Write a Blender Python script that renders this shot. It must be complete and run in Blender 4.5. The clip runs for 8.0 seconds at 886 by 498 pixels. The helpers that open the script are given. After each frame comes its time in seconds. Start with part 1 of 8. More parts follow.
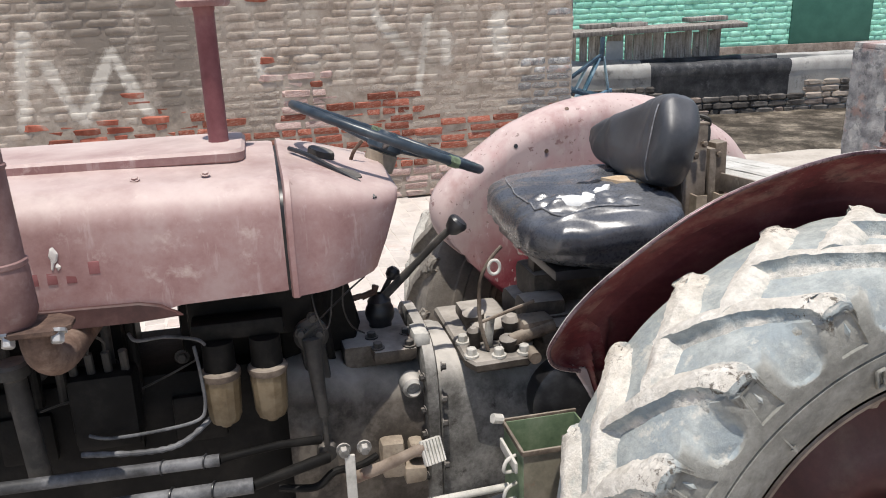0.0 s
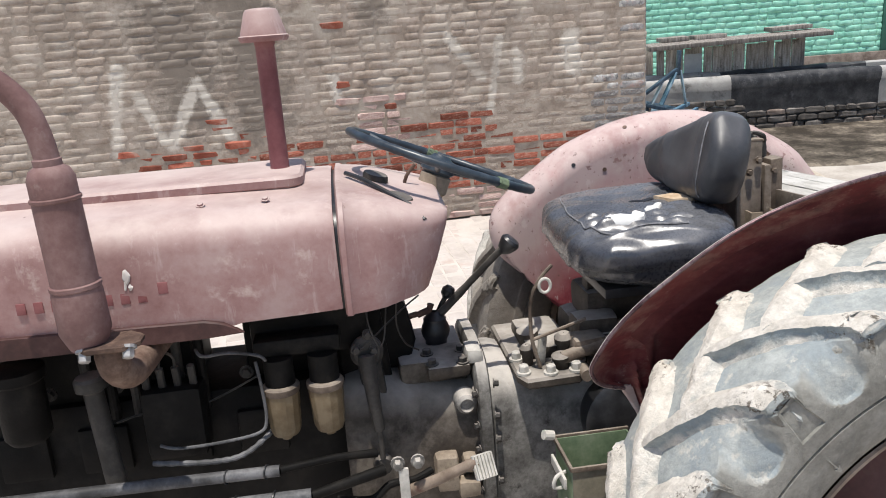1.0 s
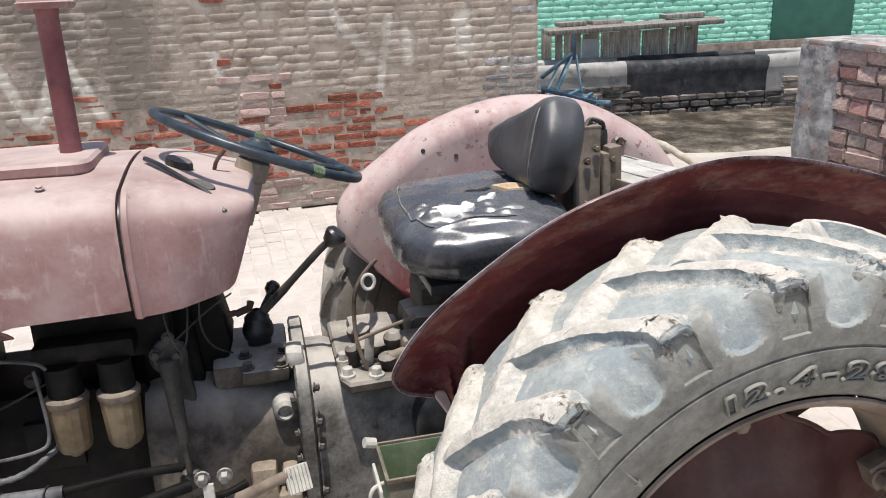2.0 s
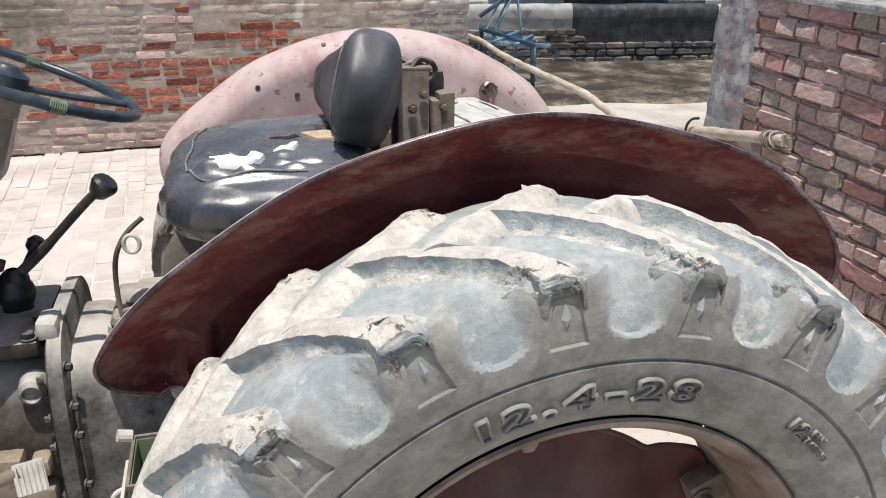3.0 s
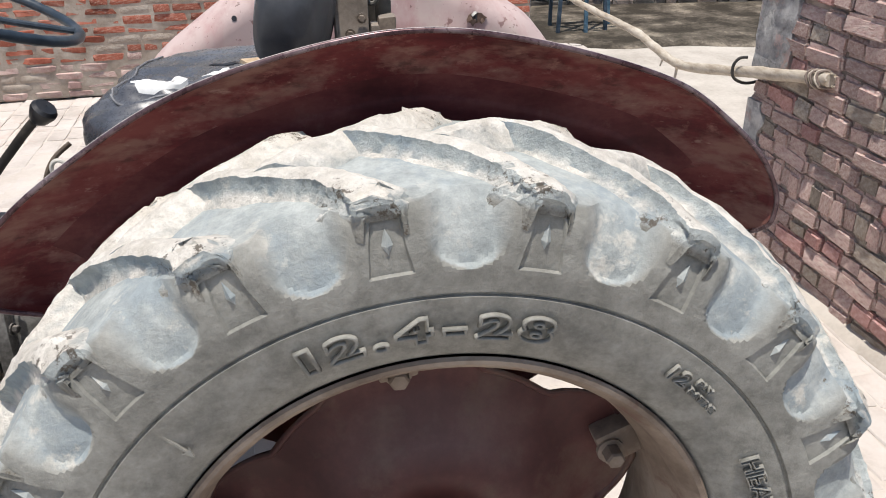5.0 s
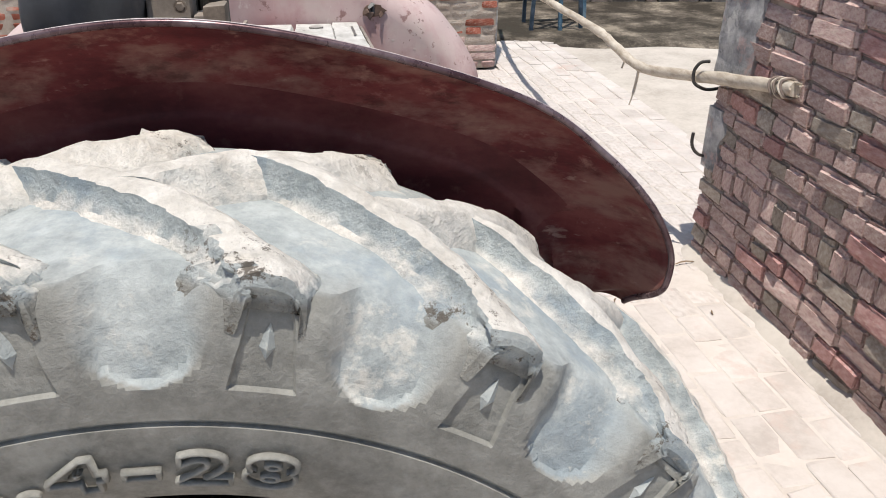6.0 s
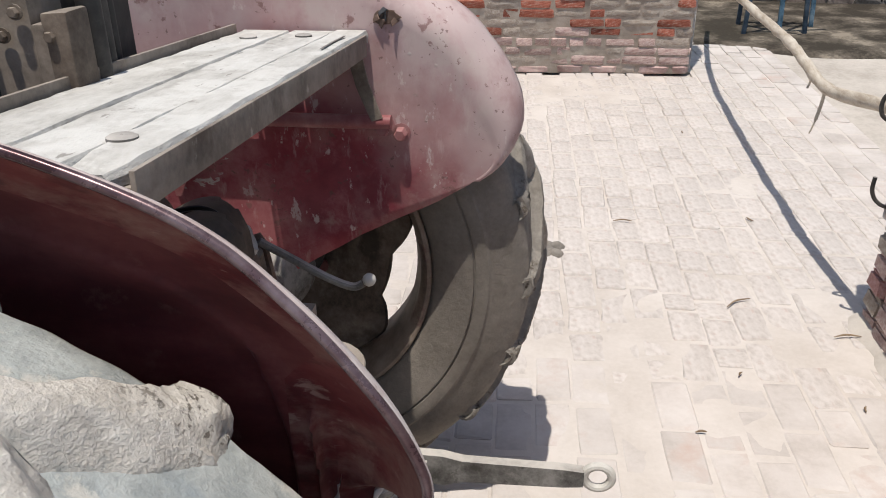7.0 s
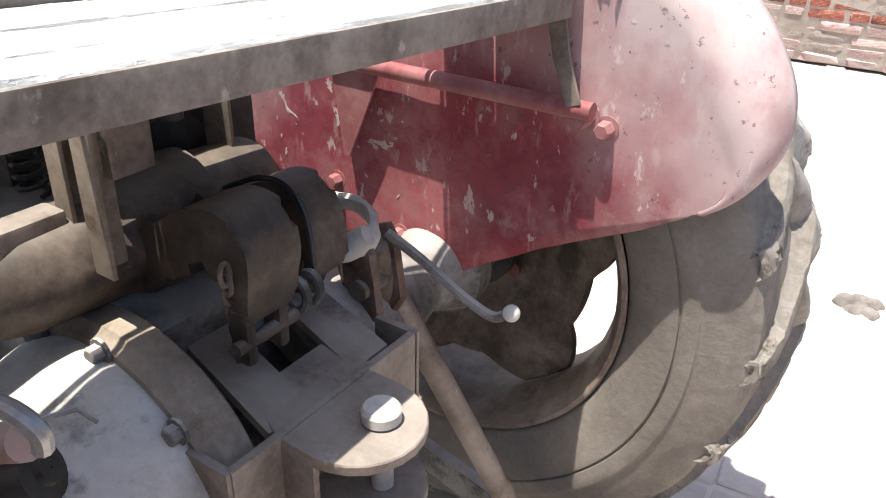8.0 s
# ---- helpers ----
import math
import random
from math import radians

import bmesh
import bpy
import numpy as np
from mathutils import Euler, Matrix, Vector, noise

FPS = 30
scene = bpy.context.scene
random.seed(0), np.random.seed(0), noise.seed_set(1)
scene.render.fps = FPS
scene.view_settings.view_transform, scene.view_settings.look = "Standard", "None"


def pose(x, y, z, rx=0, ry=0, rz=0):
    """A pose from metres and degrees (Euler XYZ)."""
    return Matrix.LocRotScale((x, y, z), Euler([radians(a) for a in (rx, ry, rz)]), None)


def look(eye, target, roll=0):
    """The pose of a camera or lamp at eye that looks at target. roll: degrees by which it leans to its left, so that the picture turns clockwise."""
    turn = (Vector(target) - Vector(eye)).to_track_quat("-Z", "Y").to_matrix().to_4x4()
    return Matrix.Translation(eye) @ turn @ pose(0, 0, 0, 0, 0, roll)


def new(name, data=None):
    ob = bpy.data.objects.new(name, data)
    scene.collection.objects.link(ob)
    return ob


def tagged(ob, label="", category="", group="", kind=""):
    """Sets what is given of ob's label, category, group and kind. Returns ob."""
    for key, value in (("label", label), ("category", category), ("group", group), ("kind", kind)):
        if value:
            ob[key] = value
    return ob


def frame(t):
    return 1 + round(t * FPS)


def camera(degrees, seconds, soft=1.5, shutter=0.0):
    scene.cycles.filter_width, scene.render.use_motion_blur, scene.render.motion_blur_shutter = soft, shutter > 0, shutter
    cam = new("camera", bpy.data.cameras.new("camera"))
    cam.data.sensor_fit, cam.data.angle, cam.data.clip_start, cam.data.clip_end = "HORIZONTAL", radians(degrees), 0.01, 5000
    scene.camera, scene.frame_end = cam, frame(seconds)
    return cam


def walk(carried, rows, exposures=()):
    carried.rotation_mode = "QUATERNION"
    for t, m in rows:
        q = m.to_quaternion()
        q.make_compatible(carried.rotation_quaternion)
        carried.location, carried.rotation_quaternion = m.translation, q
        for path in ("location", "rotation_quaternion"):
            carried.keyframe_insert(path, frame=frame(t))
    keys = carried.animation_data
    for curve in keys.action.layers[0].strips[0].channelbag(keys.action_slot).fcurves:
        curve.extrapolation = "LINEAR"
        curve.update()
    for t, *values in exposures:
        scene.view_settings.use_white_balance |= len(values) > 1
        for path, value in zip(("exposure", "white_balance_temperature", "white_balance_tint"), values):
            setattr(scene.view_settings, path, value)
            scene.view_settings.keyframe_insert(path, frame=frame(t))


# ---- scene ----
from mathutils.bvhtree import BVHTree

cam = camera(57.0, 8.0, soft=1.0)
PATH = [
    (0, (-0.919, -1.696, 1.557), (-0.643, 0.18, 0.92), -1.8),
    (0.5, (-0.871, -1.747, 1.573), (-0.73, 0.15, 0.953), -2.8),
    (1, (-0.86, -1.746, 1.573), (-0.781, 0.164, 0.986), -4.1),
    (1.5, (-0.77, -1.719, 1.558), (-0.56, 0.175, 0.949), -3.4),
    (1.7, (-0.733, -1.693, 1.555), (-0.48, 0.189, 0.928), -3.3),
    (2.8, (-0.403, -1.474, 1.504), (-0.058, 0.367, 0.805), 0.5),
    (3, (-0.34, -1.441, 1.495), (0.027, 0.365, 0.719), 0.9),
    (3.5, (-0.179, -1.396, 1.467), (0.104, 0.399, 0.631), 0.0),
    (4, (-0.097, -1.43, 1.467), (0.097, 0.378, 0.633), -0.8),
    (4.2, (-0.09, -1.446, 1.464), (0.125, 0.345, 0.6), -0.9),
    (5.3, (-0.039, -1.423, 1.434), (0.076, 0.357, 0.529), -0.7),
    (5.5, (-0.003, -1.379, 1.421), (0.115, 0.392, 0.498), -0.8),
    (6, (0.155, -1.179, 1.393), (0.314, 0.601, 0.495), 0.7),
    (6.5, (0.306, -0.999, 1.381), (0.326, 0.797, 0.5), -1.3),
    (7, (0.532, -0.826, 1.36), (0.162, 0.913, 0.444), -0.8),
    (7.5, (0.641, -0.651, 1.314), (-0.071, 0.912, 0.289), -0.9),
    (8, (0.626, -0.411, 1.269), (-0.452, 0.954, 0.283), 0.1),
]
walk(cam, [(t, look(eye, target, roll)) for t, eye, target, roll in PATH],
     exposures=[(0, 0.08), (3.0, 0.05), (5.5, 0.1), (6.4, 0.0), (7.0, -0.12), (7.4, 0.02), (7.7, 0.52), (8.0, 1.05)])

# ---- light ----
world = bpy.data.worlds.new("World")
scene.world = world
world.use_nodes = True
wn, wl = world.node_tree.nodes, world.node_tree.links
SUN = Vector((-0.045, -0.185, 0.98)).normalized()
sky = wn.new("ShaderNodeTexSky")
sky.sky_type, sky.sun_disc = "NISHITA", False
sky.sun_elevation = math.asin(SUN.z)
sky.sun_rotation = math.atan2(SUN.x, SUN.y)
sky.dust_density, sky.ozone_density = 1.5, 1.0
wn["Background"].inputs["Strength"].default_value = 0.125
wl.new(sky.outputs["Color"], wn["Background"].inputs["Color"])
sun_data = bpy.data.lights.new("sun", "SUN")
sun_data.energy, sun_data.angle, sun_data.color = 4.6, radians(0.55), (1.0, 0.95, 0.88)
sun = new("sun", sun_data)
sun.matrix_world = look(SUN * 20, (0, 0, 0))


# ---- materials ----
def mat(name, stops, scale=6.0, rough=0.8, metal=0.0, bump=0.3, fine=60.0, detail=8.0, spread=(0.35, 0.65), jitter=0.0, spec=0.3, coat=0.0,
        dust=None, dust_at=(0.55, 0.95), dust_amount=0.6, dust_floor=0.35, fade=None, bump_distance=0.004, streak=None):
    """A surface whose colour runs through stops by two scales of noise, with relief, dust on what faces up and wear."""
    m = bpy.data.materials.new(name)
    m.use_nodes = True
    n, l = m.node_tree.nodes, m.node_tree.links
    b = n["Principled BSDF"]
    co = n.new("ShaderNodeTexCoord")
    big = n.new("ShaderNodeTexNoise")
    big.inputs["Scale"].default_value, big.inputs["Detail"].default_value, big.inputs["Roughness"].default_value = scale, detail, 0.62
    l.new(co.outputs["Object"], big.inputs["Vector"])
    small = n.new("ShaderNodeTexNoise")
    small.inputs["Scale"].default_value, small.inputs["Detail"].default_value, small.inputs["Roughness"].default_value = fine, 5.0, 0.7
    l.new(co.outputs["Object"], small.inputs["Vector"])
    if streak:
        mp = n.new("ShaderNodeMapping")
        mp.inputs["Scale"].default_value = streak
        l.new(co.outputs["Object"], mp.inputs["Vector"])
        l.new(mp.outputs["Vector"], big.inputs["Vector"])
    mix = n.new("ShaderNodeMath")
    mix.operation = "MULTIPLY_ADD"
    l.new(small.outputs["Fac"], mix.inputs[0])
    mix.inputs[1].default_value = 0.3
    l.new(big.outputs["Fac"], mix.inputs[2])
    ramp = n.new("ShaderNodeValToRGB")
    ramp.color_ramp.elements.remove(ramp.color_ramp.elements[1])
    lo, hi = spread
    for i, c in enumerate(stops):
        p = lo + 0.15 + (hi - lo) * i / max(1, len(stops) - 1)
        e = ramp.color_ramp.elements[0] if i == 0 else ramp.color_ramp.elements.new(p)
        e.position, e.color = p, (*c, 1)
    l.new(mix.outputs[0], ramp.inputs["Fac"])
    out = ramp.outputs["Color"]
    if jitter:
        info = n.new("ShaderNodeObjectInfo")
        geo = n.new("ShaderNodeNewGeometry")
        add = n.new("ShaderNodeMath")
        l.new(info.outputs["Random"], add.inputs[0])
        l.new(geo.outputs["Random Per Island"], add.inputs[1])
        fr = n.new("ShaderNodeMath")
        fr.operation = "FRACT"
        l.new(add.outputs[0], fr.inputs[0])
        mr = n.new("ShaderNodeMapRange")
        mr.inputs["To Min"].default_value, mr.inputs["To Max"].default_value = 1 - jitter, 1 + jitter
        l.new(fr.outputs[0], mr.inputs["Value"])
        hsv = n.new("ShaderNodeHueSaturation")
        l.new(mr.outputs["Result"], hsv.inputs["Value"])
        l.new(out, hsv.inputs["Color"])
        out = hsv.outputs["Color"]
    if fade:
        colour, f_scale, f_lo, f_hi = fade
        fn = n.new("ShaderNodeTexNoise")
        fn.inputs["Scale"].default_value, fn.inputs["Detail"].default_value, fn.inputs["Roughness"].default_value = f_scale, 9.0, 0.7
        l.new(co.outputs["Object"], fn.inputs["Vector"])
        fm = n.new("ShaderNodeMapRange")
        fm.inputs["From Min"].default_value, fm.inputs["From Max"].default_value = f_lo, f_hi
        l.new(fn.outputs["Fac"], fm.inputs["Value"])
        fx = n.new("ShaderNodeMix")
        fx.data_type = "RGBA"
        l.new(fm.outputs["Result"], fx.inputs["Factor"])
        l.new(out, fx.inputs["A"])
        fx.inputs["B"].default_value = (*colour, 1)
        out = fx.outputs["Result"]
    if dust:
        geo2 = n.new("ShaderNodeNewGeometry")
        sep = n.new("ShaderNodeSeparateXYZ")
        l.new(geo2.outputs["Normal"], sep.inputs[0])
        dm = n.new("ShaderNodeMapRange")
        dm.inputs["From Min"].default_value, dm.inputs["From Max"].default_value = dust_at
        dm.inputs["To Max"].default_value = dust_amount
        l.new(sep.outputs["Z"], dm.inputs["Value"])
        dn = n.new("ShaderNodeMath")
        dn.operation = "MULTIPLY"
        l.new(dm.outputs["Result"], dn.inputs[0])
        dr = n.new("ShaderNodeMapRange")
        dr.inputs["From Min"].default_value, dr.inputs["From Max"].default_value, dr.inputs["To Min"].default_value = 0.3, 0.6, dust_floor
        l.new(big.outputs["Fac"], dr.inputs["Value"])
        l.new(dr.outputs["Result"], dn.inputs[1])
        dx = n.new("ShaderNodeMix")
        dx.data_type = "RGBA"
        l.new(dn.outputs[0], dx.inputs["Factor"])
        l.new(out, dx.inputs["A"])
        dx.inputs["B"].default_value = (*dust, 1)
        out = dx.outputs["Result"]
    l.new(out, b.inputs["Base Color"])
    rr = n.new("ShaderNodeMapRange")
    rr.inputs["To Min"].default_value, rr.inputs["To Max"].default_value = max(0.05, rough - 0.15), min(1, rough + 0.12)
    l.new(small.outputs["Fac"], rr.inputs["Value"])
    l.new(rr.outputs["Result"], b.inputs["Roughness"])
    b.inputs["Metallic"].default_value = metal
    b.inputs["Specular IOR Level"].default_value = spec
    b.inputs["Coat Weight"].default_value = coat
    if bump:
        bp = n.new("ShaderNodeBump")
        bp.inputs["Strength"].default_value, bp.inputs["Distance"].default_value = bump, bump_distance
        l.new(mix.outputs[0], bp.inputs["Height"])
        l.new(bp.outputs["Normal"], b.inputs["Normal"])
    return m


def layer(m, colour, scale, lo, hi, amount=1.0, stretch=(1, 1, 1), detail=6.0, world=False):
    """Lays worn marks of one colour over a material, where a stretched noise passes lo."""
    n, l = m.node_tree.nodes, m.node_tree.links
    b = n["Principled BSDF"]
    co, mp = n.new("ShaderNodeTexCoord"), n.new("ShaderNodeMapping")
    mp.inputs["Scale"].default_value = stretch
    where = n.new("ShaderNodeNewGeometry").outputs["Position"] if world else co.outputs["Object"]
    l.new(where, mp.inputs["Vector"])
    t = n.new("ShaderNodeTexNoise")
    t.inputs["Scale"].default_value, t.inputs["Detail"].default_value, t.inputs["Roughness"].default_value = scale, detail, 0.65
    l.new(mp.outputs["Vector"], t.inputs["Vector"])
    r = n.new("ShaderNodeMapRange")
    r.inputs["From Min"].default_value, r.inputs["From Max"].default_value, r.inputs["To Max"].default_value = lo, hi, amount
    l.new(t.outputs["Fac"], r.inputs["Value"])
    x = n.new("ShaderNodeMix")
    x.data_type = "RGBA"
    l.new(r.outputs["Result"], x.inputs["Factor"])
    l.new(b.inputs["Base Color"].links[0].from_socket, x.inputs["A"])
    x.inputs["B"].default_value = (*colour, 1)
    l.new(x.outputs["Result"], b.inputs["Base Color"])
    return m


HOOD = mat("faded_red_paint", [(0.245, 0.122, 0.115), (0.33, 0.197, 0.186), (0.395, 0.278, 0.262)], 4.0, 0.55, bump=0.08, fine=60, fade=((0.50, 0.385, 0.35), 17, 0.57, 0.70), dust=(0.55, 0.455, 0.42), dust_at=(0.0, 0.85), dust_amount=0.9)
layer(HOOD, (0.26, 0.17, 0.15), 3.2, 0.52, 0.70, 0.6, (1, 1, 1.6))
layer(HOOD, (0.55, 0.45, 0.42), 9.0, 0.60, 0.66, 0.3, (5, 5, 0.7))
layer(HOOD, (0.15, 0.10, 0.09), 26.0, 0.685, 0.72, 0.8)
FENDER_OUT = mat("fender_paint", [(0.185, 0.026, 0.040), (0.25, 0.043, 0.057), (0.33, 0.095, 0.103)], 4.0, 0.66, bump=0.16, fine=50, fade=((0.45, 0.20, 0.20), 7.0, 0.52, 0.76), dust=(0.53, 0.43, 0.405), dust_at=(0.0, 0.6), dust_amount=0.95, dust_floor=0.5)
def pale_ring(m, colour, height, lo, hi, amount):
    """Faded paint, paled further for sunlight, on the outer ring of a shell, by the distance from the axle's line at
    that height.
    """
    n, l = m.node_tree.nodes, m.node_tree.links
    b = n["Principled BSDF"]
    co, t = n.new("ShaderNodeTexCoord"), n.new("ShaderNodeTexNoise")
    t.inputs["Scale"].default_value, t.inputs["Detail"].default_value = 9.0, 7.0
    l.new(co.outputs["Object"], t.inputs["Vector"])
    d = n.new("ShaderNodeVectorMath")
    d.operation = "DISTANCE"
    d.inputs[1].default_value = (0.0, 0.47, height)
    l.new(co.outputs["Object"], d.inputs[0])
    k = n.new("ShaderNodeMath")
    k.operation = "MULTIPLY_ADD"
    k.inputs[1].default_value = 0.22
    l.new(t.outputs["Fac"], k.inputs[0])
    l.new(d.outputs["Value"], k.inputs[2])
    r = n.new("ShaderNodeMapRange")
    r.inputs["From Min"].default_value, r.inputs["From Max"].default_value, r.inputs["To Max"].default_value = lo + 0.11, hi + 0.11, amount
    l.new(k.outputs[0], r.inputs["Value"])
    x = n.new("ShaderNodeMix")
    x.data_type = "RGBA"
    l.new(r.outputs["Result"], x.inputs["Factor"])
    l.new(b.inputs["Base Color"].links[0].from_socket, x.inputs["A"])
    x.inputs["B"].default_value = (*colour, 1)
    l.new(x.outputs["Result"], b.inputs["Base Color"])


# pale outer ring: faded, dusty paint with the sunlit part's brightness in it
pale_ring(FENDER_OUT, (0.54, 0.425, 0.40), 0.598, 0.35, 0.54, 0.9)
layer(FENDER_OUT, (0.36, 0.11, 0.115), 5.0, 0.54, 0.68, 0.35, (1.6, 1.6, 0.8))
layer(FENDER_OUT, (0.58, 0.46, 0.43), 12.0, 0.58, 0.68, 0.35, (3, 3, 0.9))
layer(FENDER_OUT, (0.53, 0.47, 0.41), 6.0, 0.58, 0.70, 0.55)
layer(FENDER_OUT, (0.60, 0.50, 0.47), 34.0, 0.625, 0.66, 0.7, (1, 1, 0.5))
layer(FENDER_OUT, (0.20, 0.10, 0.09), 26.0, 0.635, 0.67, 0.75)
layer(FENDER_OUT, (0.33, 0.18, 0.17), 9.0, 0.50, 0.68, 0.6, (1, 1, 0.8))
layer(FENDER_OUT, (0.14, 0.08, 0.07), 70.0, 0.64, 0.67, 0.7)
FENDER_IN = mat("fender_inside_shade_paint", [(0.082, 0.019, 0.021), (0.13, 0.032, 0.033), (0.175, 0.055, 0.05)], 6.0, 0.55, bump=0.14, fine=80, fade=((0.20, 0.09, 0.075), 26, 0.58, 0.76), streak=(1, 1, 3))
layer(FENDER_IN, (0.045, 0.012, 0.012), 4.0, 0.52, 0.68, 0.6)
FENDER_DUSTY = mat("dusty_fender_paint", [(0.36, 0.285, 0.27), (0.47, 0.405, 0.385), (0.56, 0.51, 0.485)], 9.0, 0.36, metal=0.0, bump=0.12, fine=60, fade=((0.24, 0.15, 0.13), 9, 0.60, 0.70), dust=(0.56, 0.51, 0.485), dust_at=(0.0, 0.4), dust_amount=0.9, dust_floor=0.1)
layer(FENDER_DUSTY, (0.34, 0.235, 0.215), 5.0, 0.46, 0.64, 0.6, (0.6, 1, 1))
layer(FENDER_DUSTY, (0.20, 0.12, 0.105), 24.0, 0.60, 0.66, 0.6, (0.7, 1, 1))
layer(FENDER_DUSTY, (0.60, 0.56, 0.54), 8.0, 0.58, 0.66, 0.6, (0.5, 4, 4))
MUFFLER = mat("dull_brown_red_steel", [(0.13, 0.070, 0.064), (0.185, 0.105, 0.098), (0.25, 0.16, 0.15)], 9.0, 0.65, bump=0.15, fine=90, fade=((0.29, 0.22, 0.20), 12, 0.58, 0.70))
# Worn brown band, made lighter than FENDER_IN for the light that reaches it.
FENDER_BAND = mat("worn_lit_maroon_paint", [(0.085, 0.017, 0.019), (0.145, 0.030, 0.031), (0.20, 0.058, 0.052)], 7.0, 0.5, bump=0.2, fine=80, fade=((0.28, 0.14, 0.115), 34, 0.57, 0.70), streak=(1, 1, 3))
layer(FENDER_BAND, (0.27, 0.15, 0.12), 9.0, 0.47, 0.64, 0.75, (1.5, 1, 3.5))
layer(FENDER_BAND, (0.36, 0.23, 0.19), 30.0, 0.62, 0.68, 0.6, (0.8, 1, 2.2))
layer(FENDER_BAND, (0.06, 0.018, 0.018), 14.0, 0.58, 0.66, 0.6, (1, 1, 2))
# Oily iron made near black, with the bonnet's shade put into its colour.
SHADED_IRON = mat("shaded_oily_iron", [(0.004, 0.0037, 0.0034), (0.008, 0.0074, 0.0068), (0.018, 0.016, 0.014)], 12.0, 0.65, bump=0.5, fine=90, spec=0.15)
FITTING = mat("shaded_red_paint", [(0.24, 0.075, 0.077), (0.31, 0.125, 0.123), (0.37, 0.20, 0.19)], 12.0, 0.55, bump=0.1)
# Maroon edge strip, its colour darkened by the shadow band under the bonnet side.
SKIRT = mat("shaded_maroon_edge", [(0.045, 0.022, 0.020), (0.075, 0.036, 0.033), (0.11, 0.06, 0.055)], 9.0, 0.6, bump=0.1)
BADGE = mat("faded_badge_red", [(0.22, 0.075, 0.075), (0.29, 0.12, 0.12)], 25.0, 0.55, bump=0.1)
ROD = mat("dull_grey_rod", [(0.035, 0.035, 0.036), (0.085, 0.085, 0.088), (0.17, 0.17, 0.174)], 12.0, 0.6, bump=0.25, fine=120)
DUSTY = mat("brown_dusty_iron", [(0.060, 0.044, 0.033), (0.135, 0.104, 0.080), (0.225, 0.182, 0.143)], 9.0, 0.75, bump=0.4, fine=90, dust=(0.33, 0.29, 0.24), dust_at=(0.5, 0.98), dust_amount=0.6)
layer(DUSTY, (0.030, 0.022, 0.017), 8.0, 0.53, 0.64, 0.75)
CASTBROWN = mat("dark_brown_casting", [(0.026, 0.019, 0.014), (0.066, 0.049, 0.036), (0.135, 0.105, 0.079)], 9.0, 0.6, bump=0.45, fine=80, dust=(0.24, 0.20, 0.16), dust_at=(0.6, 0.98), dust_amount=0.5, spec=0.4)
HOUSING = mat("oily_brown_casting", [(0.030, 0.024, 0.019), (0.064, 0.053, 0.043), (0.125, 0.108, 0.09)], 7.0, 0.7, bump=0.35, fine=90, dust=(0.50, 0.46, 0.41), dust_at=(0.35, 0.9), dust_amount=0.85, dust_floor=0.2)
layer(HOUSING, (0.28, 0.25, 0.21), 5.0, 0.57, 0.66, 0.4)
BEAD = mat("worn_bead", [(0.06, 0.030, 0.033), (0.12, 0.075, 0.080), (0.23, 0.175, 0.18)], 12.0, 0.30, metal=0.5, bump=0.1)
DARK_RED = mat("oxide_red_steel", [(0.13, 0.045, 0.04), (0.20, 0.075, 0.07), (0.24, 0.11, 0.10)], 9.0, 0.6, bump=0.1, fine=90)
PIPE_RED = mat("pipe_red", [(0.15, 0.05, 0.055), (0.20, 0.075, 0.08), (0.26, 0.12, 0.12)], 7.0, 0.55, bump=0.08, fine=90)
RUST = mat("rusted_iron", [(0.065, 0.040, 0.031), (0.125, 0.080, 0.060), (0.21, 0.15, 0.118)], 14.0, 0.85, bump=0.4, fine=150)
GREASE = mat("greasy_iron", [(0.016, 0.015, 0.014), (0.032, 0.030, 0.028), (0.07, 0.063, 0.056)], 9.0, 0.6, bump=0.3, fine=90, dust=(0.30, 0.27, 0.24), dust_at=(0.5, 0.98), dust_amount=0.55)
CAST = mat("dusty_grey_casting", [(0.06, 0.056, 0.05), (0.15, 0.143, 0.132), (0.28, 0.27, 0.25)], 11.0, 0.75, bump=0.4, fine=110, dust=(0.52, 0.485, 0.44), dust_at=(0.4, 0.95), dust_amount=0.85, fade=((0.05, 0.045, 0.04), 16, 0.57, 0.66))
CASTPALE = mat("pale_grey_casting", [(0.36, 0.345, 0.31), (0.52, 0.50, 0.455), (0.61, 0.59, 0.54)], 7.0, 0.7, bump=0.3, fine=100, fade=((0.16, 0.15, 0.14), 9, 0.60, 0.72))
STEEL = mat("brown_steel_plate", [(0.13, 0.105, 0.083), (0.245, 0.203, 0.165), (0.34, 0.29, 0.24)], 7.0, 0.6, metal=0.1, bump=0.2, fine=90, dust=(0.36, 0.32, 0.28), dust_at=(0.6, 1.0), dust_amount=0.55)
layer(STEEL, (0.085, 0.06, 0.045), 11.0, 0.54, 0.66, 0.7)
layer(STEEL, (0.46, 0.41, 0.35), 20.0, 0.64, 0.70, 0.6)
# Dusty tan iron; sunlight on the uprights and near flange is in its colour.
TANSTEEL = mat("dusty_sunlit_tan_iron", [(0.17, 0.135, 0.10), (0.27, 0.222, 0.17), (0.36, 0.305, 0.24)], 9.0, 0.7, bump=0.3, fine=90, fade=((0.12, 0.085, 0.06), 14, 0.56, 0.68))
BARE = mat("bare_worn_metal", [(0.35, 0.34, 0.33), (0.5, 0.49, 0.47), (0.62, 0.60, 0.57)], 20.0, 0.45, metal=0.5, bump=0.1)
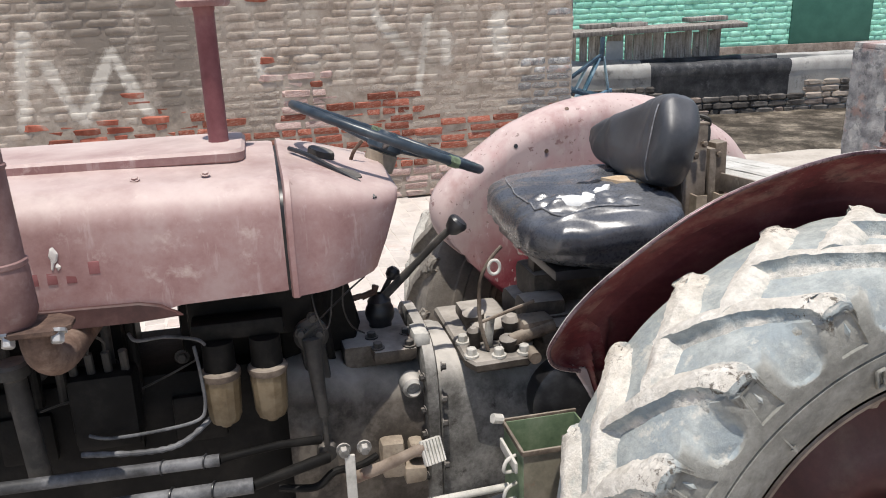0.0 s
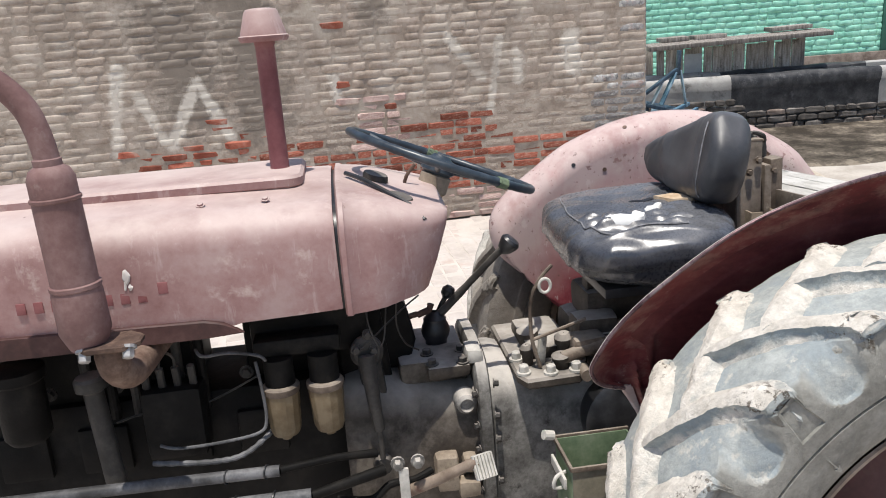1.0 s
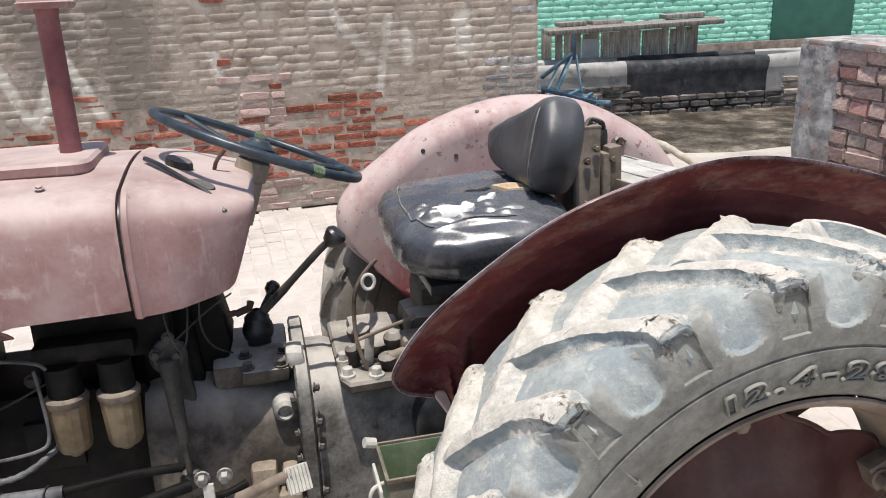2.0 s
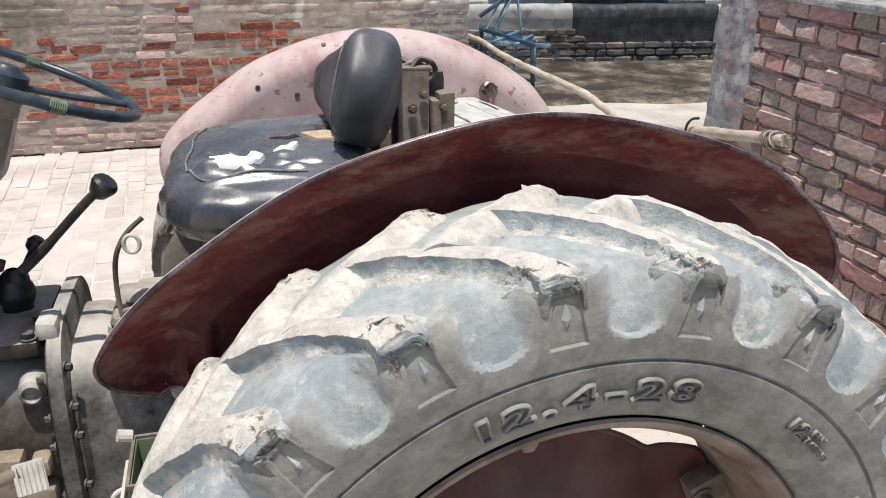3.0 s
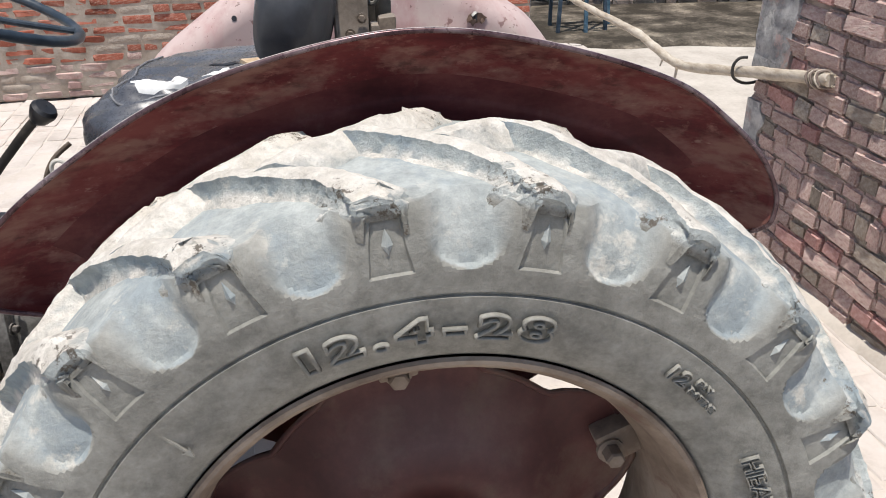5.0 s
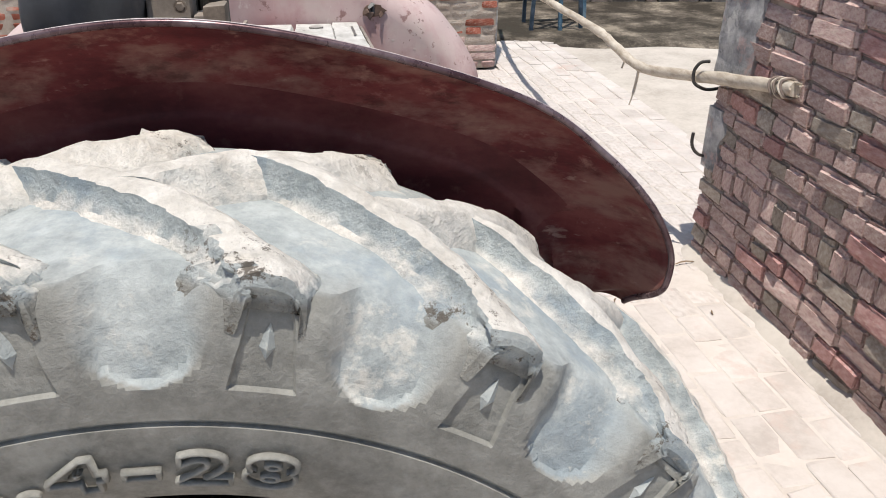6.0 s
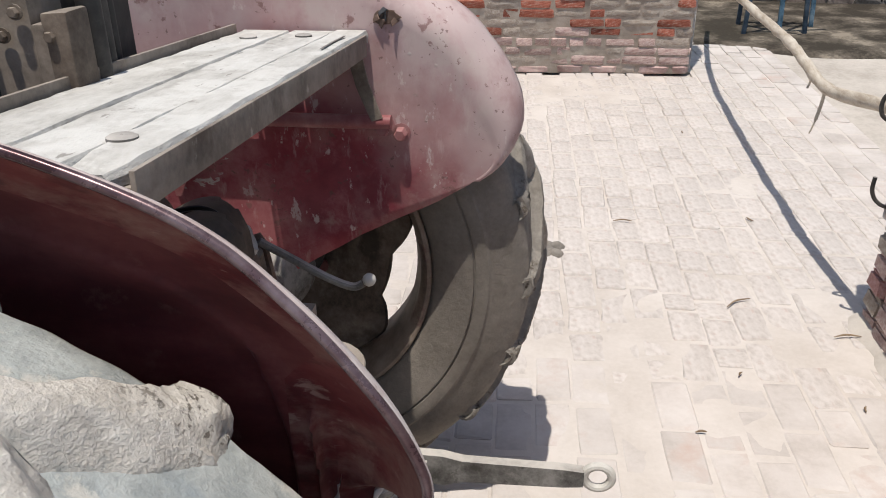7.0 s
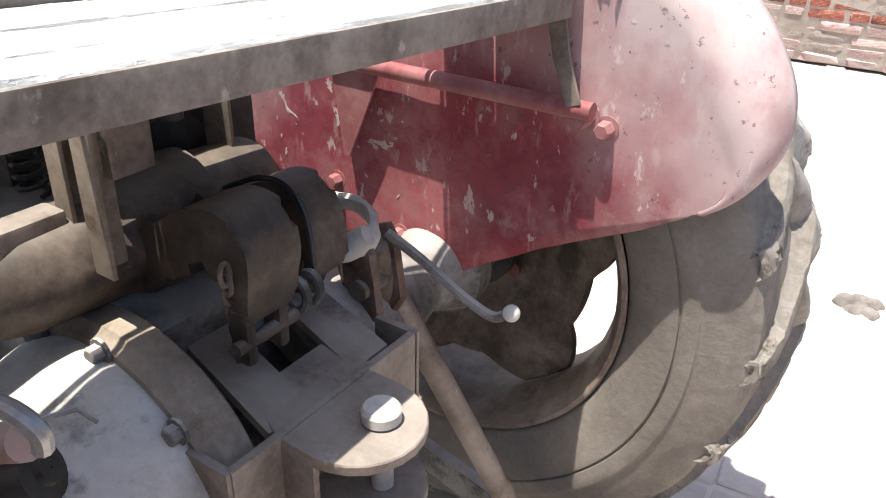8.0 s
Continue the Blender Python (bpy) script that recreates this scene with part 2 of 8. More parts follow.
BLACK = mat("black_plastic", [(0.010, 0.010, 0.011), (0.02, 0.02, 0.022), (0.04, 0.04, 0.042)], 20.0, 0.4, bump=0.05, spec=0.5)
# the dust colour also paints the vinyl's grey sheen on upward faces
VINYL = mat("black_vinyl", [(0.028, 0.030, 0.037), (0.048, 0.051, 0.060), (0.085, 0.088, 0.099)], 6.0, 0.30, bump=0.2, fine=140, spec=0.9, dust=(0.18, 0.185, 0.195), dust_at=(0.45, 1.0), dust_amount=0.4)
FOAM = mat("white_foam", [(0.66, 0.66, 0.64), (0.78, 0.78, 0.77)], 30.0, 0.9, bump=0.3)
FOAM_OLD = mat("yellowed_foam", [(0.42, 0.30, 0.19), (0.60, 0.49, 0.36)], 30.0, 0.95, bump=0.5)
WHEELBLUE = mat("blue_black_rim", [(0.018, 0.026, 0.036), (0.03, 0.042, 0.055), (0.055, 0.07, 0.085)], 20.0, 0.38, bump=0.08, spec=0.5)
WIRE = mat("green_wire", [(0.08, 0.12, 0.08), (0.20, 0.25, 0.16)], 40.0, 0.6, bump=0.2)
AMBER = mat("amber_filter_bowl", [(0.085, 0.058, 0.030), (0.135, 0.098, 0.054), (0.19, 0.146, 0.09)], 22.0, 0.5, bump=0.15, spec=0.4)
GREEN = mat("green_tin", [(0.08, 0.12, 0.07), (0.14, 0.19, 0.115), (0.21, 0.25, 0.17)], 9.0, 0.55, bump=0.15, fade=((0.28, 0.19, 0.12), 10, 0.6, 0.7))
PLANK = mat("bleached_plank", [(0.36, 0.345, 0.315), (0.48, 0.465, 0.43), (0.56, 0.545, 0.51)], 9.0, 0.9, bump=0.9, fine=75, streak=(3, 1, 3), bump_distance=0.007, fade=((0.30, 0.28, 0.25), 18, 0.62, 0.70))
layer(PLANK, (0.60, 0.59, 0.555), 12.0, 0.53, 0.58, 0.6)
layer(PLANK, (0.20, 0.185, 0.165), 22.0, 0.66, 0.69, 0.7, (2.5, 0.7, 1))
WOODGREY = mat("weathered_wood", [(0.15, 0.13, 0.12), (0.26, 0.235, 0.21), (0.38, 0.35, 0.32)], 5.0, 0.9, bump=0.5, streak=(8, 8, 1), jitter=0.25)
POLEWOOD = mat("dry_pole_wood", [(0.34, 0.285, 0.22), (0.46, 0.40, 0.325), (0.55, 0.50, 0.42)], 8.0, 0.85, bump=0.4, streak=(6, 1, 6))
BLUE = mat("blue_painted_iron", [(0.045, 0.10, 0.15), (0.10, 0.19, 0.27), (0.27, 0.38, 0.46)], 9.0, 0.6, bump=0.15)
RIMPAINT = mat("rim_paint", [(0.15, 0.112, 0.085), (0.23, 0.18, 0.14), (0.31, 0.255, 0.205)], 10.0, 0.7, bump=0.12, fade=((0.13, 0.055, 0.045), 8, 0.56, 0.68))
DISC = mat("wheel_disc_paint", [(0.055, 0.019, 0.017), (0.085, 0.030, 0.027), (0.125, 0.052, 0.045)], 4.0, 0.55, bump=0.06, dust=(0.34, 0.27, 0.24), dust_at=(0.3, 0.9), dust_amount=0.5, fade=((0.13, 0.085, 0.06), 6, 0.5, 0.7))


def tyre_material(name, lug, near=True):
    """Rubber under dried mud: dark grey on the sidewall, pale in the hollows between the lugs, cream on the lugs."""
    m = bpy.data.materials.new(name)
    m.use_nodes = True
    n, l = m.node_tree.nodes, m.node_tree.links
    b = n["Principled BSDF"]

    def tex(scale, detail, rough, distortion=0.0):
        t = n.new("ShaderNodeTexNoise")
        for key, v in (("Scale", scale), ("Detail", detail), ("Roughness", rough), ("Distortion", distortion)):
            t.inputs[key].default_value = v
        l.new(geo.outputs["Position"], t.inputs["Vector"])
        return t.outputs["Fac"]

    def calc(op, *args):
        k = n.new("ShaderNodeMath")
        k.operation = op
        for i, v in enumerate(args):
            if isinstance(v, (int, float)):
                k.inputs[i].default_value = v
            else:
                l.new(v, k.inputs[i])
        return k.outputs[0]

    def span(v, lo, hi, to_lo=0.0, to_hi=1.0):
        k = n.new("ShaderNodeMapRange")
        for key, w in (("From Min", lo), ("From Max", hi), ("To Min", to_lo), ("To Max", to_hi)):
            k.inputs[key].default_value = w
        l.new(v, k.inputs["Value"])
        return k.outputs["Result"]

    def blend(fac, one, two):
        k = n.new("ShaderNodeMix")
        k.data_type = "RGBA"
        l.new(fac, k.inputs["Factor"])
        for key, v in (("A", one), ("B", two)):
            if isinstance(v, tuple):
                k.inputs[key].default_value = (*v, 1)
            else:
                l.new(v, k.inputs[key])
        return k.outputs["Result"]

    geo = n.new("ShaderNodeNewGeometry")
    co = n.new("ShaderNodeTexCoord")
    sep = n.new("ShaderNodeSeparateXYZ")
    l.new(co.outputs["Object"], sep.inputs[0])
    x, y, z = sep.outputs["X"], sep.outputs["Y"], sep.outputs["Z"]
    rad = calc("SQRT", calc("ADD", calc("MULTIPLY", x, x), calc("MULTIPLY", z, z)))
    big, mid, small = tex(9, 10, 0.65), tex(28, 9, 0.72), tex(95, 6, 0.72)
    skin = tex(150, 4, 0.6, 0.5)
    if near:
        rubber = blend(span(mid, 0.36, 0.64), (0.180, 0.175, 0.155), (0.297, 0.290, 0.260))
        rubber = blend(span(big, 0.52, 0.62), rubber, (0.319, 0.311, 0.278))
        # pale mud of the hollows, its blue-grey taken from the sky's light
        pale = blend(span(mid, 0.38, 0.62), (0.29, 0.318, 0.315), (0.46, 0.485, 0.47))
        pale = blend(span(big, 0.50, 0.60), pale, (0.28, 0.325, 0.345))
        pale = blend(span(tex(17, 8, 0.7), 0.56, 0.64), pale, (0.58, 0.56, 0.505))
        cream = blend(span(mid, 0.36, 0.60), (0.52, 0.48, 0.42), (0.70, 0.66, 0.595))
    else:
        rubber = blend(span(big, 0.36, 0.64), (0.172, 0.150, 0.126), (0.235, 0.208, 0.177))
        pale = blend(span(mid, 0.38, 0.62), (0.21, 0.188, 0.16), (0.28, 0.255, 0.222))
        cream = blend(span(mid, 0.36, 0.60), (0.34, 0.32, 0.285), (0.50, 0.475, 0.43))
    if lug:
        nrm = n.new("ShaderNodeSeparateXYZ")
        l.new(co.outputs["Normal"], nrm.inputs[0])
        outward = calc("DIVIDE", calc("ADD", calc("MULTIPLY", nrm.outputs["X"], x), calc("MULTIPLY", nrm.outputs["Z"], z)), rad)
        fac = calc("MULTIPLY", span(calc("ADD", rad, calc("MULTIPLY", calc("SUBTRACT", mid, 0.5), 0.05)), 0.526, 0.541), span(calc("ADD", outward, calc("MULTIPLY", calc("SUBTRACT", mid, 0.5), 0.6)), 0.36, 0.74))
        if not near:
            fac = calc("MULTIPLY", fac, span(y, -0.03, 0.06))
        # near lug sides keep that blue-grey, so their shade is in the colour
        base = blend(fac, pale if not near else blend(span(rad, 0.522, 0.530), rubber, pale), cream)
        pits = calc("MULTIPLY", span(tex(46, 9, 0.8), 0.555, 0.59), span(calc("ABSOLUTE", y), 0.085, 0.125, 0.10, 0.9))
        base = blend(pits, base, (0.11, 0.09, 0.07))
    else:
        # angle from the middle of each hollow
        turn = calc("DIVIDE", calc("SUBTRACT", calc("ARCTAN2", x, z), radians(-6.2)), 2 * math.pi / 20)
        off = calc("MULTIPLY", calc("SUBTRACT", calc("FRACT", calc("ADD", turn, 20.0)), 0.5), 0.1587)
        low = calc("MINIMUM", calc("SUBTRACT", rad, 0.505), 0.0)
        dist = calc("SQRT", calc("ADD", calc("MULTIPLY", off, off), calc("MULTIPLY", low, low)))
        dist = calc("ADD", dist, calc("MULTIPLY", calc("SUBTRACT", mid, 0.5), 0.012))
        wide = calc("ADD", 0.002, calc("MULTIPLY", span(rad, 0.472, 0.505), 0.020))
        hollow = calc("MAXIMUM", calc("DIVIDE", calc("SUBTRACT", 0.0445, dist), wide), span(rad, 0.528, 0.534))
        hollow = span(hollow, 0.0, 1.0)
        if not near:
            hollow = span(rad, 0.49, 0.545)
        base = blend(hollow, rubber, pale)
        streak = span(calc("ADD", rad, calc("MULTIPLY", calc("SUBTRACT", big, 0.5), 0.16)), 0.42, 0.49)
        if near:
            base = blend(calc("MULTIPLY", streak, 0.22), base, (0.30, 0.305, 0.285))
    shade = span(small, 0.32, 0.68, 0.88, 1.10)
    hsv = n.new("ShaderNodeHueSaturation")
    l.new(shade, hsv.inputs["Value"])
    l.new(base, hsv.inputs["Color"])
    l.new(hsv.outputs["Color"], b.inputs["Base Color"])
    b.inputs["Roughness"].default_value = 0.85
    b.inputs["Specular IOR Level"].default_value = 0.2
    height = calc("ADD", calc("MULTIPLY", mid, 1.0 if lug else 0.5), calc("ADD", calc("MULTIPLY", small, 0.55), calc("MULTIPLY", skin, 0.25)))
    bp = n.new("ShaderNodeBump")
    bp.inputs["Strength"].default_value, bp.inputs["Distance"].default_value = (1.0 if lug else 0.55) if near else 0.45, 0.006
    l.new(height, bp.inputs["Height"])
    l.new(bp.outputs["Normal"], b.inputs["Normal"])
    return m


TYRE, LUG = tyre_material("muddy_tyre", False), tyre_material("muddy_lug", True)
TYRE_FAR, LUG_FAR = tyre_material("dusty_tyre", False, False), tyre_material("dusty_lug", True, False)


# ---- mesh tools ----
def mesh(bm, smooth=35):
    me = bpy.data.meshes.new("mesh")
    bmesh.ops.recalc_face_normals(bm, faces=bm.faces)
    bm.to_mesh(me)
    bm.free()
    if smooth:
        for p in me.polygons:
            p.use_smooth = True
        me.set_sharp_from_angle(angle=radians(smooth))
    return me


def part(name, bm, material, parent, label="", m=None, smooth=35):
    me = mesh(bm, smooth) if isinstance(bm, bmesh.types.BMesh) else bm
    if material is not None and not me.materials:
        for k in material if isinstance(material, (list, tuple)) else [material]:
            me.materials.append(k)
    ob = new(name, me)
    ob.parent = parent
    if m is not None:
        ob.matrix_basis = m
    if label:
        ob["label"] = label
    return ob


def thing(name, label, category, m=None, group="", kind=""):
    ob = new(name)
    ob.empty_display_size = 0.1
    if m is not None:
        ob.matrix_basis = m
    return tagged(ob, label, category, group, kind)


def solid(name, bm, material, label, category, m=None, group="", kind="", smooth=35):
    return tagged(part(name, bm, material, None, "", m, smooth), label, category, group, kind)


def box(bm, c, s, bevel=0.0, m=None, segs=2):
    r = bmesh.ops.create_cube(bm, size=1.0, matrix=(m or Matrix()) @ Matrix.Translation(c) @ Matrix.Diagonal((*s, 1)))
    if bevel:
        edges = list({e for v in r["verts"] for e in v.link_edges})
        bmesh.ops.bevel(bm, geom=edges, offset=bevel, segments=segs, affect="EDGES", profile=0.6)
    return bm


def boxed(c, s, bevel=0.004, m=None):
    return box(bmesh.new(), c, s, bevel, m)


def frame_of(d):
    d = Vector(d).normalized()
    a = Vector((0, 0, 1)) if abs(d.z) < 0.9 else Vector((1, 0, 0))
    u = d.cross(a).normalized()
    return d, u, d.cross(u).normalized()


def tube(bm, pts, radius, segs=12, cap=True, closed=False):
    """A round bar along pts; radius: one number or one for each point."""
    pts = [Vector(p) for p in pts]
    rs = radius if isinstance(radius, (list, tuple)) else [radius] * len(pts)
    rings, u = [], None
    count = len(pts)
    for i, p in enumerate(pts):
        if closed:
            d = (pts[(i + 1) % count] - pts[i - 1]).normalized()
        else:
            d = (pts[min(i + 1, count - 1)] - pts[max(i - 1, 0)]).normalized()
        if u is None:
            u = frame_of(d)[1]
        u = (u - d * u.dot(d)).normalized()
        v = d.cross(u)
        rings.append([bm.verts.new(p + (u * math.cos(a) + v * math.sin(a)) * rs[i]) for a in (2 * math.pi * k / segs for k in range(segs))])
    for i in range(count if closed else count - 1):
        a, b = rings[i], rings[(i + 1) % count]
        for k in range(segs):
            bm.faces.new((a[k], a[(k + 1) % segs], b[(k + 1) % segs], b[k]))
    if cap and not closed:
        bm.faces.new(rings[0][::-1])
        bm.faces.new(rings[-1])
    return bm


def curve_pts(pts, steps=6):
    """A smooth line through pts."""
    pts = [Vector(p) for p in pts]
    out = []
    for i in range(len(pts) - 1):
        p0, p1, p2, p3 = pts[max(i - 1, 0)], pts[i], pts[i + 1], pts[min(i + 2, len(pts) - 1)]
        for k in range(steps):
            t = k / steps
            out.append(0.5 * (2 * p1 + (p2 - p0) * t + (2 * p0 - 5 * p1 + 4 * p2 - p3) * t * t + (3 * p1 - p0 - 3 * p2 + p3) * t ** 3))
    return out + [pts[-1]]


def lathe(bm, profile, m=None, segs=32, cap=False):
    """Turns profile, points (radius, height), about the z axis of m."""
    m = m or Matrix()
    rings = [[bm.verts.new(m @ Vector((r * math.cos(a), r * math.sin(a), z))) for a in (2 * math.pi * k / segs for k in range(segs))] for r, z in profile]
    for a, b in zip(rings, rings[1:]):
        for k in range(segs):
            bm.faces.new((a[k], a[(k + 1) % segs], b[(k + 1) % segs], b[k]))
    if cap:
        bm.faces.new(rings[0][::-1])
        bm.faces.new(rings[-1])
    return bm


def loft(bm, loops, cap=True):
    rings = [[bm.verts.new(Vector(p)) for p in loop] for loop in loops]
    for a, b in zip(rings, rings[1:]):
        for k in range(len(a)):
            bm.faces.new((a[k], a[(k + 1) % len(a)], b[(k + 1) % len(a)], b[k]))
    if cap:
        bm.faces.new(rings[0][::-1])
        bm.faces.new(rings[-1])
    return bm


def prism(bm, outline, depth, m=None, bevel=0.0):
    """A plate: outline in the x-y plane of m, from z = 0 to depth."""
    m = m or Matrix()
    lo = [bm.verts.new(m @ Vector((x, y, 0))) for x, y in outline]
    hi = [bm.verts.new(m @ Vector((x, y, depth))) for x, y in outline]
    n = len(lo)
    faces = [bm.faces.new(lo[::-1]), bm.faces.new(hi)] + [bm.faces.new((lo[k], lo[(k + 1) % n], hi[(k + 1) % n], hi[k])) for k in range(n)]
    if bevel:
        bmesh.ops.bevel(bm, geom=list({e for f in faces[:2] for e in f.edges}), offset=bevel, segments=1, affect="EDGES")
    return bm


def between(a, b):
    """A pose at a whose z axis points to b."""
    d, u, v = frame_of(Vector(b) - Vector(a))
    return Matrix.Translation(a) @ Matrix((u, v, d)).transposed().to_4x4()


SIDE = Matrix.Rotation(radians(90), 4, "X")          # x-y outlines to x-z, depth towards -y


def bolt(at, axis, parent, material, r=0.011, h=0.012, name="bolt", label=""):
    bm = bmesh.new()
    m = between(at, Vector(at) + Vector(axis))
    lathe(bm, [(r * 1.45, 0), (r * 1.45, h * 0.25)], m, 12, True)
    lathe(bm, [(r, h * 0.25), (r, h * 0.9), (r * 0.8, h)], m, 6, True)
    return part(name, bm, material, parent, label, smooth=25)


def rumple(bm, amount, scale, seed=0.0):
    off = Vector((seed, seed * 1.7, -seed))
    for v in bm.verts:
        v.co += noise.noise_vector(v.co * scale + off) * amount
    return bm


# ---- large structure ----
def brick_mesh(seed, chamfer=0.10, rough=0.05, rounds=1):
    """A worn brick of size 1 with blunt edges."""
    bm = bmesh.new()
    r = random.Random(seed)
    bmesh.ops.create_cube(bm, size=1.0)
    bmesh.ops.bevel(bm, geom=list(bm.edges), offset=chamfer, segments=rounds, affect="EDGES")
    for v in bm.verts:
        v.co += Vector((r.uniform(-1, 1) * rough * 0.5, r.uniform(-1, 1) * rough, r.uniform(-1, 1) * rough))
    if rounds > 1:                                              # the rounding keeps about the same width on long and short edges
        for v in bm.verts:
            v.co.x = math.copysign(0.5 - (0.5 - abs(v.co.x)) * 0.4, v.co.x)
            v.co.y = math.copysign(0.5 - (0.5 - abs(v.co.y)) * 0.6, v.co.y)
    return mesh(bm, 50)


def pillow_mesh(seed):
    """A washed brick of size 1 whose face swells softly out of the wall towards -y."""
    bm = bmesh.new()
    nx, nz = 6, 4
    grid = []
    for i in range(nx + 1):
        row = []
        for j in range(nz + 1):
            u, v = 2 * i / nx - 1, 2 * j / nz - 1
            swell = (1 - abs(u) ** 5) * (1 - abs(v) ** 3)
            n1 = noise.noise(Vector((u * 1.6, v * 1.1, seed * 3.7)))
            row.append(bm.verts.new((u / 2 + 0.03 * noise.noise(Vector((u * 3, v * 3, seed + 9))), -swell * (0.62 + 0.75 * n1) + 0.10 * noise.noise(Vector((u * 4, v * 3, seed + 30))), v / 2 + 0.10 * noise.noise(Vector((u * 2.2, v, seed + 50))))))
        grid.append(row)
    for i in range(nx):
        for j in range(nz):
            bm.faces.new((grid[i][j], grid[i + 1][j], grid[i + 1][j + 1], grid[i][j + 1]))
    rim = [grid[i][0] for i in range(nx + 1)] + [grid[nx][j] for j in range(1, nz + 1)] + [grid[i][nz] for i in range(nx - 1, -1, -1)] + [grid[0][j] for j in range(nz - 1, 0, -1)]
    back = [bm.verts.new((v.co.x, 1.0, v.co.z)) for v in rim]
    for k in range(len(rim)):
        bm.faces.new((rim[k], rim[(k + 1) % len(rim)], back[(k + 1) % len(rim)], back[k]))
    return mesh(bm, 60)


def wall_material(name, stops, sets=(), jitter=0.2, wash=None, bump=0.8, along=None):
    """Brick surface; sets: worn painted or stained lines (x0, z0, x1, z1, half width) in the wall's own plane, with colour and strength."""
    m = mat(name, stops, 7.0, 0.92, bump=bump, fine=55, jitter=jitter, spec=0.1, bump_distance=0.008, fade=wash)
    n, l = m.node_tree.nodes, m.node_tree.links
    b = n["Principled BSDF"]
    for strokes, shade, strength in (sets if along else ()):
        geo = n.new("ShaderNodeNewGeometry")
        mp = n.new("ShaderNodeMapping")
        mp.vector_type = "TEXTURE"
        loc, _, _ = along.decompose()
        mp.inputs["Location"].default_value = loc
        mp.inputs["Rotation"].default_value = along.to_euler()
        l.new(geo.outputs["Position"], mp.inputs["Vector"])
        flat = n.new("ShaderNodeVectorMath")
        flat.operation = "MULTIPLY"
        flat.inputs[1].default_value = (1, 0, 1)
        l.new(mp.outputs["Vector"], flat.inputs[0])
        best = None
        for x0, z0, x1, z1, half in strokes:
            a, ab = Vector((x0, 0, z0)), Vector((x1 - x0, 0, z1 - z0))
            pa = n.new("ShaderNodeVectorMath")
            pa.operation = "SUBTRACT"
            pa.inputs[1].default_value = a
            l.new(flat.outputs["Vector"], pa.inputs[0])
            dot = n.new("ShaderNodeVectorMath")
            dot.operation = "DOT_PRODUCT"
            dot.inputs[1].default_value = ab / ab.length_squared
            l.new(pa.outputs["Vector"], dot.inputs[0])
            cl = n.new("ShaderNodeClamp")
            l.new(dot.outputs["Value"], cl.inputs["Value"])
            sc = n.new("ShaderNodeVectorMath")
            sc.operation = "SCALE"
            sc.inputs[0].default_value = ab
            l.new(cl.outputs[0], sc.inputs["Scale"])
            ds = n.new("ShaderNodeVectorMath")
            ds.operation = "DISTANCE"
            l.new(pa.outputs["Vector"], ds.inputs[0])
            l.new(sc.outputs["Vector"], ds.inputs[1])
            k = n.new("ShaderNodeMath")
            k.operation = "MULTIPLY"
            k.inputs[1].default_value = 1 / half
            l.new(ds.outputs["Value"], k.inputs[0])
            if best is None:
                best = k.outputs[0]
            else:
                mn = n.new("ShaderNodeMath")
                mn.operation = "MINIMUM"
                l.new(best, mn.inputs[0])
                l.new(k.outputs[0], mn.inputs[1])
                best = mn.outputs[0]
        wear = n.new("ShaderNodeTexNoise")
        wear.inputs["Scale"].default_value, wear.inputs["Detail"].default_value, wear.inputs["Roughness"].default_value = 11, 7, 0.75
        l.new(geo.outputs["Position"], wear.inputs["Vector"])
        wm = n.new("ShaderNodeMath")
        wm.operation = "MULTIPLY_ADD"
        wm.inputs[1].default_value = 2.6
        l.new(wear.outputs["Fac"], wm.inputs[0])
        l.new(best, wm.inputs[2])
        fac = n.new("ShaderNodeMapRange")
        fac.inputs["From Min"].default_value, fac.inputs["From Max"].default_value = 2.35, 1.75
        fac.inputs["To Max"].default_value = strength
        l.new(wm.outputs[0], fac.inputs["Value"])
        old = b.inputs["Base Color"].links[0].from_socket
        mx = n.new("ShaderNodeMix")
        mx.data_type = "RGBA"
        l.new(fac.outputs["Result"], mx.inputs["Factor"])
        l.new(old, mx.inputs["A"])
        mx.inputs["B"].default_value = (*shade, 1)
        l.new(mx.outputs["Result"], b.inputs["Base Color"])
    return m


FAR_WALL = Matrix.Translation((0.98, 4.335, 0)) @ Matrix.Rotation(radians(6.9), 4, "Z")     # x runs along the wall, its face at y = 0, its end at x = 0
NEAR_WALL = Matrix.Translation((1.365, 1.505, 0)) @ Matrix.Rotation(radians(-84.3), 4, "Z")   # x runs from the wall's free end towards the yard, its face at y = 0
LETTERS = [(-3.71, 1.26, -3.80, 0.72, 0.050), (-3.60, 1.08, -3.48, 0.76, 0.045), (-3.43, 0.73, -3.21, 1.14, 0.050), (-3.21, 1.14, -3.04, 0.76, 0.045), (-2.29, 1.10, -2.27, 0.95, 0.05),
           (-1.47, 1.30, -1.24, 1.02, 0.045), (-1.10, 1.28, -1.19, 0.76, 0.035), (-0.98, 1.17, -0.96, 0.98, 0.05), (-0.58, 1.24, -0.55, 1.04, 0.09)]
STAINS = [(-3.35, 1.80, -3.25, 1.00, 0.30), (-2.85, 1.8, -2.80, 0.90, 0.26), (-2.0, 1.8, -2.0, 1.5, 0.15)]
BRICK_TAN = wall_material("tan_washed_brick", [(0.295, 0.238, 0.192), (0.405, 0.335, 0.28), (0.475, 0.41, 0.352)], ((STAINS, (0.20, 0.172, 0.145), 0.85), (LETTERS, (0.66, 0.62, 0.55), 0.74)), 0.13, ((0.50, 0.45, 0.385), 4, 0.48, 0.70), 1.0, FAR_WALL)
